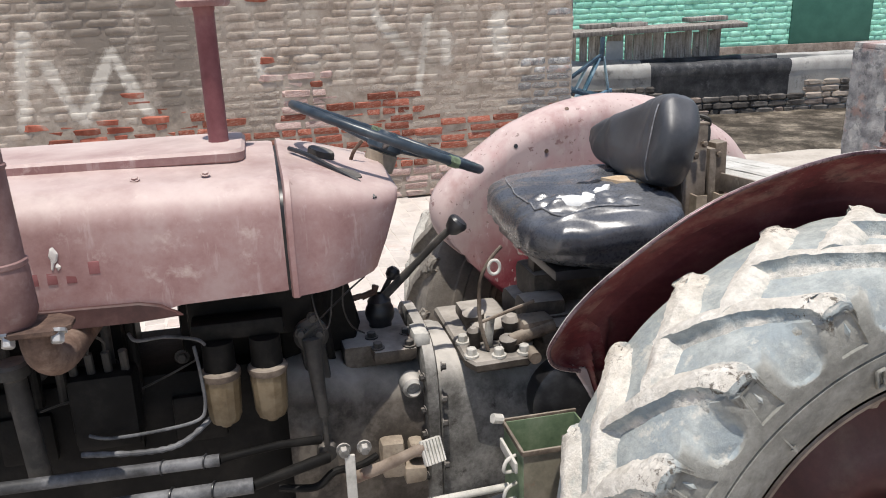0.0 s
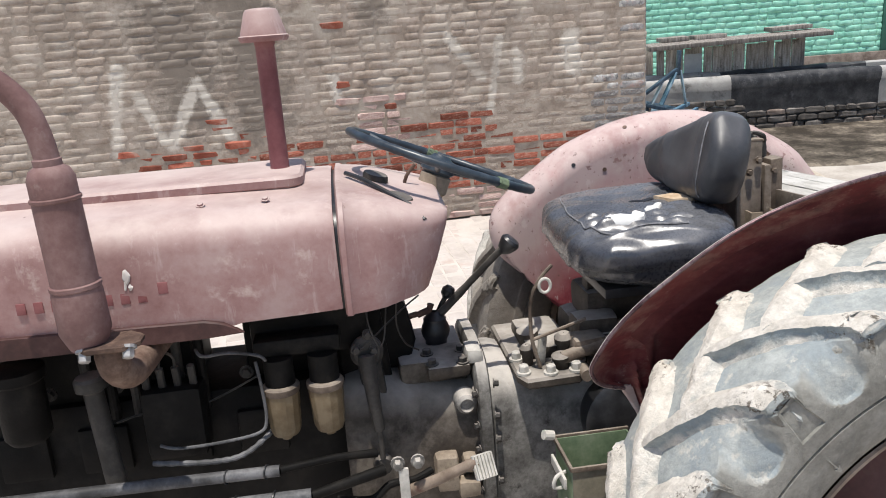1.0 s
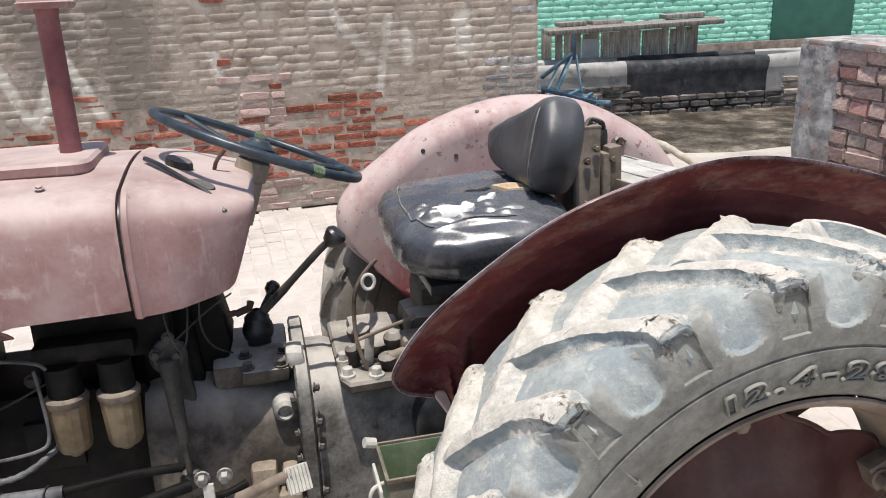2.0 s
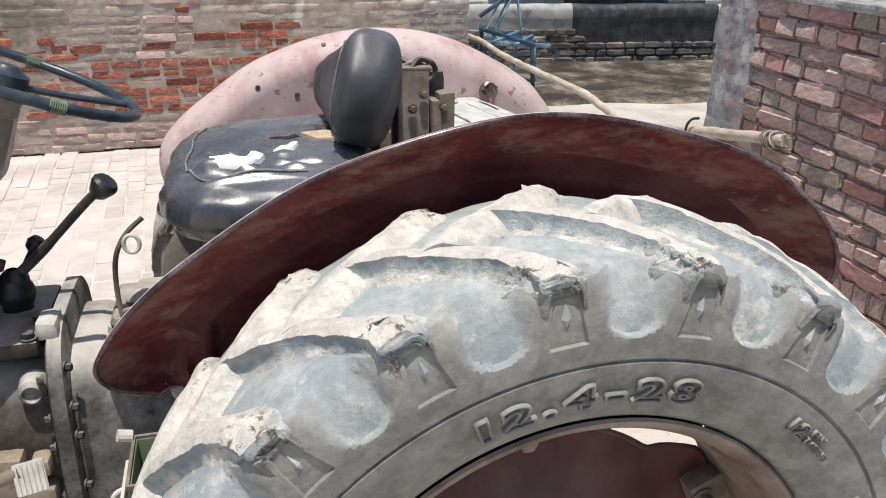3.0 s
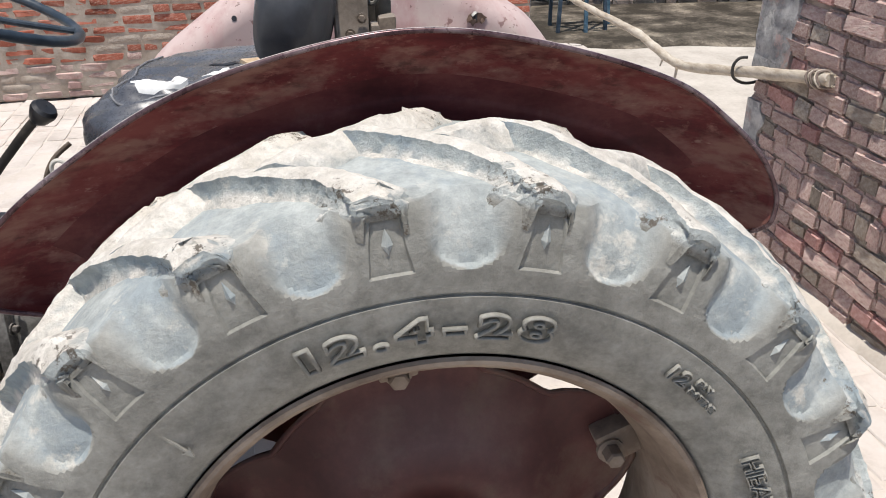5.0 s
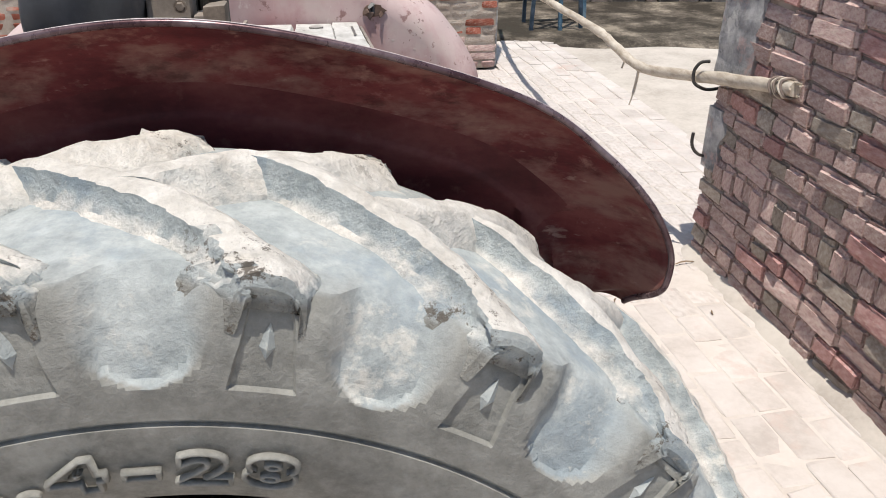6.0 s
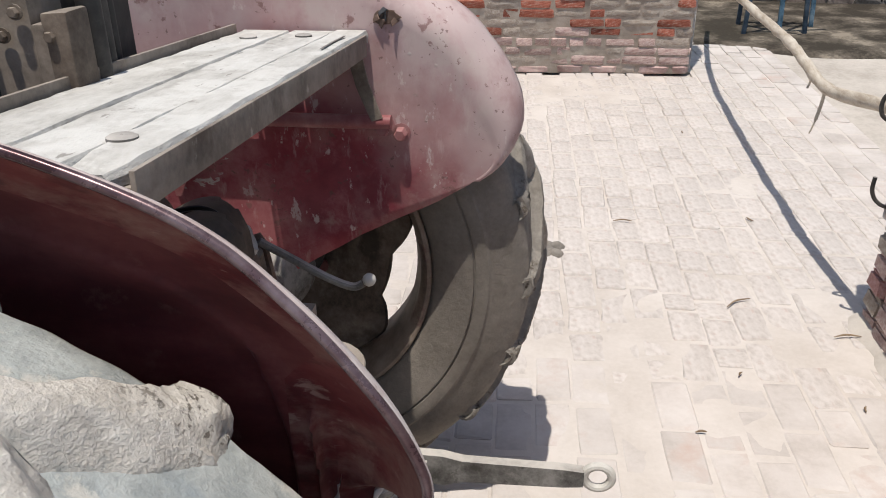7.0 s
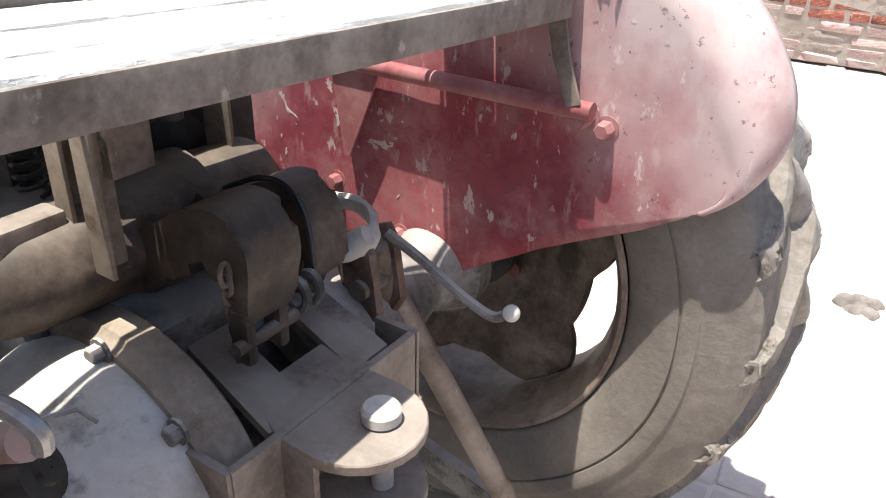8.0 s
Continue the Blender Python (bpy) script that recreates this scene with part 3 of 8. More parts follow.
BRICK_RED = wall_material("bare_red_brick", [(0.22, 0.066, 0.045), (0.33, 0.115, 0.078), (0.39, 0.20, 0.155)], (), 0.34, ((0.36, 0.28, 0.23), 7, 0.56, 0.70), 0.9)
BRICK_OLD = wall_material("old_mauve_brick", [(0.34, 0.222, 0.20), (0.46, 0.325, 0.295), (0.54, 0.42, 0.375)], (), 0.22, ((0.56, 0.475, 0.41), 8, 0.50, 0.68), 0.9)
BRICK_ROSE = wall_material("rose_red_brick", [(0.34, 0.18, 0.165), (0.44, 0.25, 0.23), (0.50, 0.33, 0.30)], (), 0.16, ((0.52, 0.40, 0.345), 9, 0.56, 0.70), 0.9)
BRICK_BUFF = wall_material("buff_brick", [(0.27, 0.22, 0.18), (0.37, 0.31, 0.26), (0.45, 0.40, 0.34)], (), 0.22, None, 0.9)
MUDWASH = wall_material("tan_mud_wash", [(0.24, 0.195, 0.158), (0.33, 0.275, 0.227), (0.40, 0.345, 0.295)], ((STAINS, (0.20, 0.172, 0.145), 0.85), (LETTERS, (0.66, 0.62, 0.55), 0.74)), 0.0, ((0.48, 0.43, 0.365), 4, 0.48, 0.70), 1.0, FAR_WALL)
for m in (BRICK_TAN, MUDWASH):                                # broad damp and dusty patches across the courses
    layer(m, (0.255, 0.215, 0.18), 1.7, 0.50, 0.66, 0.6, world=True)
    layer(m, (0.21, 0.17, 0.14), 14.0, 0.60, 0.70, 0.5, (1, 1, 1.8), world=True)
    layer(m, (0.56, 0.505, 0.44), 6.0, 0.57, 0.68, 0.5, (0.7, 0.7, 1.6), world=True)
MORTAR_DARK = mat("dark_mud_mortar", [(0.16, 0.125, 0.107), (0.24, 0.195, 0.167), (0.32, 0.268, 0.235)], 9, 0.95, bump=0.9, fine=60, spec=0.1, bump_distance=0.01)
PLASTER = mat("grey_cement_plaster", [(0.19, 0.19, 0.195), (0.34, 0.335, 0.33), (0.50, 0.49, 0.475)], 11, 0.9, bump=1.0, fine=60, spec=0.15, fade=((0.40, 0.29, 0.255), 9, 0.54, 0.62), bump_distance=0.018)
layer(PLASTER, (0.60, 0.585, 0.55), 10.0, 0.54, 0.60, 0.75)
layer(PLASTER, (0.10, 0.105, 0.11), 16.0, 0.58, 0.66, 0.7)
layer(PLASTER, (0.47, 0.33, 0.30), 7.0, 0.57, 0.63, 0.7)
GROUND = mat("dusty_soil", [(0.38, 0.34, 0.295), (0.46, 0.415, 0.365), (0.52, 0.475, 0.42)], 2.5, 0.95, bump=0.5, fine=40, spec=0.1)
PAVER = mat("dusty_paving_brick", [(0.435, 0.39, 0.355), (0.515, 0.468, 0.432), (0.565, 0.52, 0.485)], 4.0, 0.95, bump=0.5, fine=50, jitter=0.05, spec=0.1, fade=((0.47, 0.36, 0.31), 3, 0.56, 0.72))
# Littered soil, darkened further by a tree's dappled shade in its colour.
SHADED_SOIL = mat("shaded_littered_soil", [(0.045, 0.038, 0.030), (0.085, 0.072, 0.057), (0.13, 0.11, 0.088), (0.24, 0.205, 0.16)], 2.6, 0.95, bump=0.8, fine=35, spec=0.1, spread=(0.43, 0.64), bump_distance=0.02)
GREENWASH = mat("green_limewash", [(0.22, 0.52, 0.40), (0.30, 0.64, 0.51), (0.38, 0.72, 0.58)], 6.0, 0.85, bump=0.8, fine=30, spec=0.15, bump_distance=0.012)
DARKGREEN = mat("dark_green_paint", [(0.035, 0.12, 0.09), (0.05, 0.15, 0.115)], 6.0, 0.6, bump=0.3)
TROUGHTOP = mat("smooth_cement", [(0.30, 0.29, 0.27), (0.42, 0.41, 0.39)], 6.0, 0.8, bump=0.3, fade=((0.10, 0.098, 0.095), 3.5, 0.54, 0.66))
TROUGHBLACK = mat("blackened_cement", [(0.022, 0.023, 0.026), (0.045, 0.046, 0.05), (0.085, 0.085, 0.085)], 6.0, 0.55, bump=0.3, fade=((0.17, 0.17, 0.172), 5, 0.58, 0.70))

SHAPES = [brick_mesh(k) for k in range(8)]
ROUND_SHAPES = [brick_mesh(k + 60, 0.17, 0.07, 2) for k in range(8)]
SOFT_SHAPES = [brick_mesh(k + 40, 0.20, 0.09) for k in range(8)]
PILLOW_SHAPES = [pillow_mesh(k + 0.37) for k in range(10)]
FLAT_SHAPES = [brick_mesh(k + 20, 0.06, 0.035) for k in range(8)]


def brick_copies(material, shapes=SHAPES):
    made = []
    for s in shapes:
        c = s.copy()
        c.materials.append(material)
        made.append(c)
    return made


bpy.context.view_layer.update()

# ground: one sheet to the horizon, just below the paving
bm = bmesh.new()
ring = [(-400, -400), (400, -400), (400, 400), (-400, 400)]
bm.faces.new([bm.verts.new((x, y, -0.016)) for x, y in ring])
tagged(solid("ground", bm, GROUND, "pale dusty bare earth under the yard", "ground", smooth=0), kind="structure")

# ---- the tractor: x runs to its rear, the rear axle at x = 0 ----
AXLE = 0.598
tractor = thing("tractor", "old faded red farm tractor, muddy rear tyres, torn black seat", "tractor", pose(-0.069, -0.001, 0, -1.8, 0, 4.0))


# rear wheels
PITCH = 2 * math.pi / 20
FIRST = radians(-6.2)                 # the angle of the first lug of the outer side
PLAIN = [(0.338, 0.100), (0.343, 0.116), (0.352, 0.126), (0.375, 0.138), (0.398, 0.1445), (0.424, 0.1492), (0.4285, 0.1496), (0.4300, 0.1458), (0.4328, 0.1458), (0.4342, 0.1501)]
#        radius, proud width, width at the bottom of the hollows between the lugs
BAND = [(0.444, 0.1515, 0.1515), (0.452, 0.1525, 0.1525), (0.4585, 0.1532, 0.1515), (0.4605, 0.1533, 0.149), (0.4625, 0.1534, 0.1478), (0.4650, 0.1535, 0.147), (0.470, 0.1535, 0.1462), (0.475, 0.1533, 0.1453), (0.480, 0.153, 0.1443), (0.485, 0.153, 0.143),
        (0.490, 0.1525, 0.1415), (0.496, 0.152, 0.1393), (0.502, 0.151, 0.137), (0.508, 0.150, 0.1343), (0.514, 0.1485, 0.131), (0.520, 0.1465, 0.1275), (0.526, 0.143, 0.1235), (0.532, 0.138, 0.117)]
CROWN = [(0.534, 0.103), (0.536, 0.085), (0.538, 0.065), (0.539, 0.045), (0.540, 0.022), (0.540, 0.0)]


def ease(a, b, x):
    t = max(0.0, min(1.0, (x - a) / (b - a)))
    return t * t * (3 - 2 * t)


def plate_half(rad):
    """Half the width of the sunk trapezoid below each lug's end, in metres."""
    return 0.0225 + (0.0130 - 0.0225) * (rad - 0.461) / 0.067


def tyre_bm(outer):
    """The carcass: a sunk plate below each lug's end and a round hollow between, on the outer side alone."""
    bm = bmesh.new()
    across = [-1.0, -0.90] + [-0.80 + 1.6 * k / 5 for k in range(6)] + [0.90, 1.0]
    rings = []
    for k in range(20):
        mid = FIRST + PITCH * k
        cols = [("plate", u) for u in across] + [("gap", (i + 1) / 23) for i in range(22)]
        for what, u in cols:
            row = []
            for side in (outer, -outer):
                line = []
                for rad, w in PLAIN:
                    line.append((rad, w, 0.0))
                for rad, proud, deep in BAND:
                    hp = plate_half(rad) / rad
                    if what == "plate":
                        a = hp * u
                        d = 0.0
                        if 0.4605 < rad < 0.529:
                            d = 0.0038 if abs(u) < 0.95 else 0.0
                        w = proud - d
                    else:
                        a = hp + (PITCH - 2 * hp) * u
                        du = (a - PITCH / 2) * 0.505
                        dist = math.hypot(du, min(0.0, rad - 0.505))
                        hollow = 1 - ease(0.0415 - 0.022 * ease(0.472, 0.505, rad), 0.0445, dist)
                        w = proud + (deep - proud) * hollow
                    if side != outer:
                        w = deep
                    line.append((rad, w, a))
                for rad, w in CROWN:
                    line.append((rad, w, None))
                row.append((side, line))
            pts = []
            for side, line in row:
                for i, (rad, w, a) in enumerate(line):
                    if a is None or a == 0.0:
                        hp = plate_half(0.444 if rad < 0.45 else 0.532) / (0.444 if rad < 0.45 else 0.532)
                        a = hp * u if what == "plate" else hp + (PITCH - 2 * hp) * u
                    if side != outer and i == len(line) - 1:
                        continue
                    q = mid + a
                    p = Vector((rad * math.sin(q), side * w, rad * math.cos(q)))
                    if rad > 0.478:
                        p += noise.noise_vector(p * 12) * 0.0035 * ease(0.478, 0.535, rad) + noise.noise_vector(p * 45) * 0.0012
                    pts.append((side, i, p))
            first = [p for sd, i, p in pts if sd == outer]
            second = [p for sd, i, p in pts if sd != outer]
            rings.append([bm.verts.new(p) for p in first + second[::-1]])
    count = len(rings)
    for k in range(count):
        a, b = rings[k], rings[(k + 1) % count]
        for i in range(len(a) - 1):
            bm.faces.new((a[i], a[i + 1], b[i + 1], b[i]))
    return bm


def lug_bm(side, seed, soft=False):
    """One bar of the tread, from the shoulder (side -1: towards -y) to the middle, with rough muddy edges."""
    bm = bmesh.new()
    r = random.Random(seed)
    #            w,     base,  top,   shift (radians), half width (metres)
    stations = [(0.1480, 0.522, 0.5265, 0.000, 0.0140), (0.1535, 0.523, 0.535, -0.002, 0.0155), (0.1510, 0.525, 0.5445, -0.006, 0.0180), (0.129, 0.527, 0.550, -0.026, 0.0205),
                (0.107, 0.529, 0.555, -0.060, 0.020), (0.083, 0.532, 0.559, -0.105, 0.021), (0.056, 0.534, 0.562, -0.165, 0.022), (0.028, 0.535, 0.565, -0.235, 0.022), (0.004, 0.536, 0.566, -0.295, 0.020), (-0.018, 0.536, 0.563, -0.345, 0.017)]
    cuts = 7
    fine = []
    for i in range((len(stations) - 1) * cuts + 1):
        k = min(i // cuts, len(stations) - 2)
        fine.append([p + (q - p) * (i / cuts - k) for p, q in zip(stations[k], stations[k + 1])])
    rings = []
    for i, (w, base, top, da, hw) in enumerate(fine):
        at = 4 * i / cuts
        ring = []
        ragged = 0.0050 * noise.noise(Vector((at * 0.31, seed, 0))) + 0.0034 * noise.noise(Vector((at * 1.2, seed, 4)))
        ragged2 = 0.0045 * noise.noise(Vector((at * 0.31, seed, 9))) + 0.0026 * noise.noise(Vector((at * 1.2, seed, 14)))
        flare = ease(6, 15, at)
        sunk = 0.004 + 0.020 * (1 - ease(7, 15, at)) * ease(3, 7, at)
        ramp = 0.003 + 0.037 * flare
        tall = top - base
        lip = 0.0042 - 0.0030 * flare                           # the top's worn edge hangs over the steep side
        cols = [(-hw - 0.002 - 0.034 * flare, base - sunk), (-hw - 0.001 - 0.019 * flare, base + tall * 0.10), (-hw + 0.001 - 0.010 * flare, base + tall * 0.28), (-hw + 0.003 - 0.0065 * flare + ragged * 0.5, base + tall * 0.55), (-hw - lip * 0.2 - 0.0012 * flare + ragged, top - 0.0062), (-hw - lip + ragged, top - 0.0040), (-hw - lip * 0.9 + ragged, top - 0.0008), (-hw * 0.5, top + 0.0012), (0.0, top + 0.0012), (hw * 0.5, top + 0.0003),
                (hw - 0.002 + ragged2, top - 0.003), (hw + ramp * 0.22 + ragged2, top - 0.010), (hw + ramp * 0.45 + ragged2, base + tall * 0.45), (hw + ramp * 0.75, base + tall * 0.15), (hw + ramp, base - sunk)]
        for s, rad in cols:
            a = da + s / rad
            p = Vector((rad * math.sin(a), side * w, rad * math.cos(a)))
            key = p * 30 + Vector((seed * 3.1, 0, 0))
            crumb = max(0.0, noise.noise(p * 26 + Vector((seed * 1.7, 2, 0)))) * ease(0.095, 0.135, abs(w))
            grit = noise.noise_vector(p * 130 + Vector((seed * 3.1, 0, 0)))
            if rad > base + 0.002:
                p += noise.noise_vector(key) * 0.0030 + noise.noise_vector(p * 14 + Vector((seed, 0, 0))) * 0.004 + grit * (0.0015 + 0.015 * crumb)
            ring.append(bm.verts.new(p))
        rings.append(ring)
    for a, b in zip(rings, rings[1:]):
        for k in range(len(a) - 1):
            bm.faces.new((a[k], a[k + 1], b[k + 1], b[k]))
    bm.faces.new(rings[0])
    bm.faces.new(rings[-1][::-1])
    return bm


def diamond_bm(side):
    bm = bmesh.new()
    ctr = bm.verts.new((0, side * 0.1530, 0.492))
    dia = [bm.verts.new((x, side * 0.1470, z)) for x, z in ((0, 0.477), (0.0070, 0.492), (0, 0.509), (-0.0070, 0.492))]
    for k in range(4):
        bm.faces.new((dia[k], dia[(k + 1) % 4], ctr))
    return bm


ADVANCE = {"1": 0.75, ".": 0.60, "-": 0.85, "I": 0.5}


def letters_bm(words, radius, middle, size, side, wide=1.15, bold=0.0006, step=0.775):
    """Raised lettering that runs round the sidewall: words set about the angle middle (radians from the top)."""
    bm = bmesh.new()
    widths = [size * step * ADVANCE.get(ch, 1.0) for ch in words]
    at = -sum(widths) / 2
    for ch, width in zip(words, widths):
        at += width
        if ch == " ":
            continue
        data = bpy.data.curves.new("letter", "FONT")
        data.body, data.size, data.align_x, data.extrude, data.offset = ch, size, "CENTER", 0.0022, bold
        data.fill_mode, data.bevel_depth, data.bevel_resolution = "NONE", size * 0.020 + 0.0003, 0
        ob = bpy.data.objects.new("letter", data)
        scene.collection.objects.link(ob)
        bpy.context.view_layer.update()
        me = bpy.data.meshes.new_from_object(ob.evaluated_get(bpy.context.evaluated_depsgraph_get()))
        a = middle + (at - width / 2) / radius
        lean = (radius - 0.352) / 0.044
        me.transform(Matrix.Rotation(a, 4, "Y") @ Matrix.Translation((0, side * (0.1305 + 0.0185 * max(0.0, min(1.0, lean)) ** 0.8), radius)) @ Matrix.Rotation(radians(-side * 15), 4, "X") @ Matrix.Rotation(radians(90), 4, "X") @ Matrix.Diagonal((wide, 1, 1, 1)) @ Matrix.Translation((0, -size * 0.35, 0)))
        bm.from_mesh(me)
        bpy.data.meshes.remove(me)
        bpy.data.objects.remove(ob)
        bpy.data.curves.remove(data)
    return bm


RIM_BOLTS = [98.5, 23.5, 308.0, 240.0, 172.0]


def disc_bm(dish, waist):
    """The pressed wheel centre with six lobes that reach the rim and gaps between them."""
    bm = bmesh.new()
    segs = 120
    cols = [(0.07, -0.03), (0.12, -0.028), (0.145, -0.012), (0.20, 0.022), (0.24, 0.034), (0.98, 0.03), (1.0, 0.022)]
    rings = []
    for r, w in cols:
        row = []
        for k in range(segs):
            a = 2 * math.pi * k / segs
            near = min(abs((math.degrees(a) - b + 180) % 360 - 180) for b in RIM_BOLTS)
            edge = waist + (0.300 - waist) * max(0.0, min(1.0, (25 - near) / 14)) ** 0.8
            rad = r if r < 0.5 else edge * r
            row.append(bm.verts.new((rad * math.cos(a), dish * w, rad * math.sin(a))))
        rings.append(row)
    for a, b in zip(rings, rings[1:]):
        for k in range(segs):
            bm.faces.new((a[k], a[(k + 1) % segs], b[(k + 1) % segs], b[k]))
    return bm


LUGS = {side: [mesh(lug_bm(side, 7 * k + (3 if side > 0 else 0)), 30) for k in range(5)] for side in (-1, 1)}
DIAMOND = mesh(diamond_bm(-1), 0)


def rear_wheel(x, y):
    centre = Matrix.Translation((x, y, AXLE))
    outer = -1 if y < 0 else 1
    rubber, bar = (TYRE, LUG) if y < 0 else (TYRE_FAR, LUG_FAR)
    tyre = part("tyre", tyre_bm(outer), rubber, tractor, "worn rear tyre caked with dried mud" if y < 0 else "worn rear tyre with brown dust on its inner side", centre, 32)
    for side in (-1, 1):
        shared = [m.copy() for m in LUGS[side]]
        for k in range(20):
            turned = Matrix.Rotation(FIRST + PITCH * (k + (0 if side == outer else 0.5)), 4, "Y")
            part("lug", shared[(k * 3 + (side > 0)) % 5], bar, tyre, m=turned if side == outer else turned @ Matrix.Translation((0, -side * 0.026, 0)))
            if side == outer and y < 0:
                part("diamond_mark", DIAMOND, rubber, tyre, m=turned)
    if y < 0:
        part("size_lettering", letters_bm("12.4-28", 0.3945, radians(-2.8), 0.043, -1, 1.60, 0.0017, 1.035), rubber, tyre, smooth=0)
        part("ply_lettering", letters_bm("12", 0.401, radians(39.5), 0.026, -1), rubber, tyre, smooth=0)
        part("rating_lettering", letters_bm("PLY", 0.408, radians(44.5), 0.011, -1), rubber, tyre, smooth=0)
        part("rating_lettering", letters_bm("RATING", 0.395, radians(46), 0.011, -1), rubber, tyre, smooth=0)
        part("duty_lettering", letters_bm("HEAV", 0.399, radians(69), 0.030, -1), rubber, tyre, smooth=0)
        bm = bmesh.new()
        prism(bm, [(-0.0012, -0.022), (0.0012, -0.022), (0.0012, 0.014), (0.005, 0.012), (0, 0.024), (-0.005, 0.012), (-0.0012, 0.014)], 0.003,
              Matrix.Rotation(radians(-44), 4, "Y") @ Matrix.Translation((0, -0.1445, 0.398)) @ Matrix.Rotation(radians(-90), 4, "Y") @ Matrix.Rotation(radians(90), 4, "X") @ Matrix.Rotation(radians(90), 4, "Z"))
        part("direction_arrow", bm, rubber, tyre, smooth=0)
    bm = bmesh.new()
    turn = Matrix.Rotation(radians(90), 4, "X")
    half = [(0.343, 0.121), (0.340, 0.125), (0.334, 0.124), (0.328, 0.116), (0.320, 0.106), (0.316, 0.09), (0.313, 0.07), (0.302, 0.045)]
    prof = half + [(r, -w) for r, w in half[::-1]]
    lathe(bm, prof, turn, 96)
    rim = part("rim", bm, RIMPAINT, tractor, "dusty brown steel rim", centre)
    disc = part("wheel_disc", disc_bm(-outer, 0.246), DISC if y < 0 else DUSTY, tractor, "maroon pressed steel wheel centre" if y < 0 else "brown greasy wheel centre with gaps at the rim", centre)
    disc.modifiers.new("thickness", "SOLIDIFY").thickness = 0.008
    for b in RIM_BOLTS:
        c, s = math.cos(radians(b)), math.sin(radians(b))
        bm = bmesh.new()
        m = Matrix.Rotation(radians(90 - b), 4, "Y")
        box(bm, (0, outer * -0.008, 0.276), (0.05, 0.035, 0.055), 0.005, m)
        part("rim_lug", bm, RIMPAINT, rim)
        bolt((0.262 * c, outer * 0.006, 0.262 * s), (0, outer, 0), disc, RIMPAINT, 0.013, 0.03)
    bm = bmesh.new()
    lathe(bm, [(0.0, 0.085), (0.05, 0.085), (0.062, 0.075), (0.065, 0.0), (0.10, -0.005), (0.10, -0.03), (0.075, -0.035), (0.075, -0.12)], Matrix.Rotation(radians(90 * -outer), 4, "X") , 32)
    part("hub", bm, GREASE, tractor, "greasy axle hub", centre)
    for k in range(8):
        a = math.pi * k / 4
        bolt((0.086 * math.cos(a), y + outer * 0.0, AXLE + 0.086 * math.sin(a)), (0, outer, 0), tractor, DARK_RED, 0.011, 0.02, "wheel_nut")


rear_wheel(0.0, -0.63)
rear_wheel(-0.02, 0.63)


# fenders
LIPS = {-1: [(147.3, 0.555), (148, 0.60), (147.2, 0.63), (145, 0.647), (139, 0.651), (130, 0.643), (115, 0.637), (100, 0.637), (86, 0.645), (72, 0.648), (59, 0.663), (51, 0.664), (45, 0.659), (40.5, 0.645), (38.3, 0.628), (36.8, 0.605), (35.8, 0.575)],
        1: [(152.5, 0.505), (151, 0.553), (148, 0.598), (143.3, 0.630), (137.4, 0.636), (128.6, 0.628), (115, 0.631), (100, 0.634), (86, 0.638), (72, 0.64), (54, 0.64), (45.7, 0.634), (38.3, 0.622), (33.3, 0.60), (30.2, 0.572), (28, 0.535), (27.2, 0.495)]}


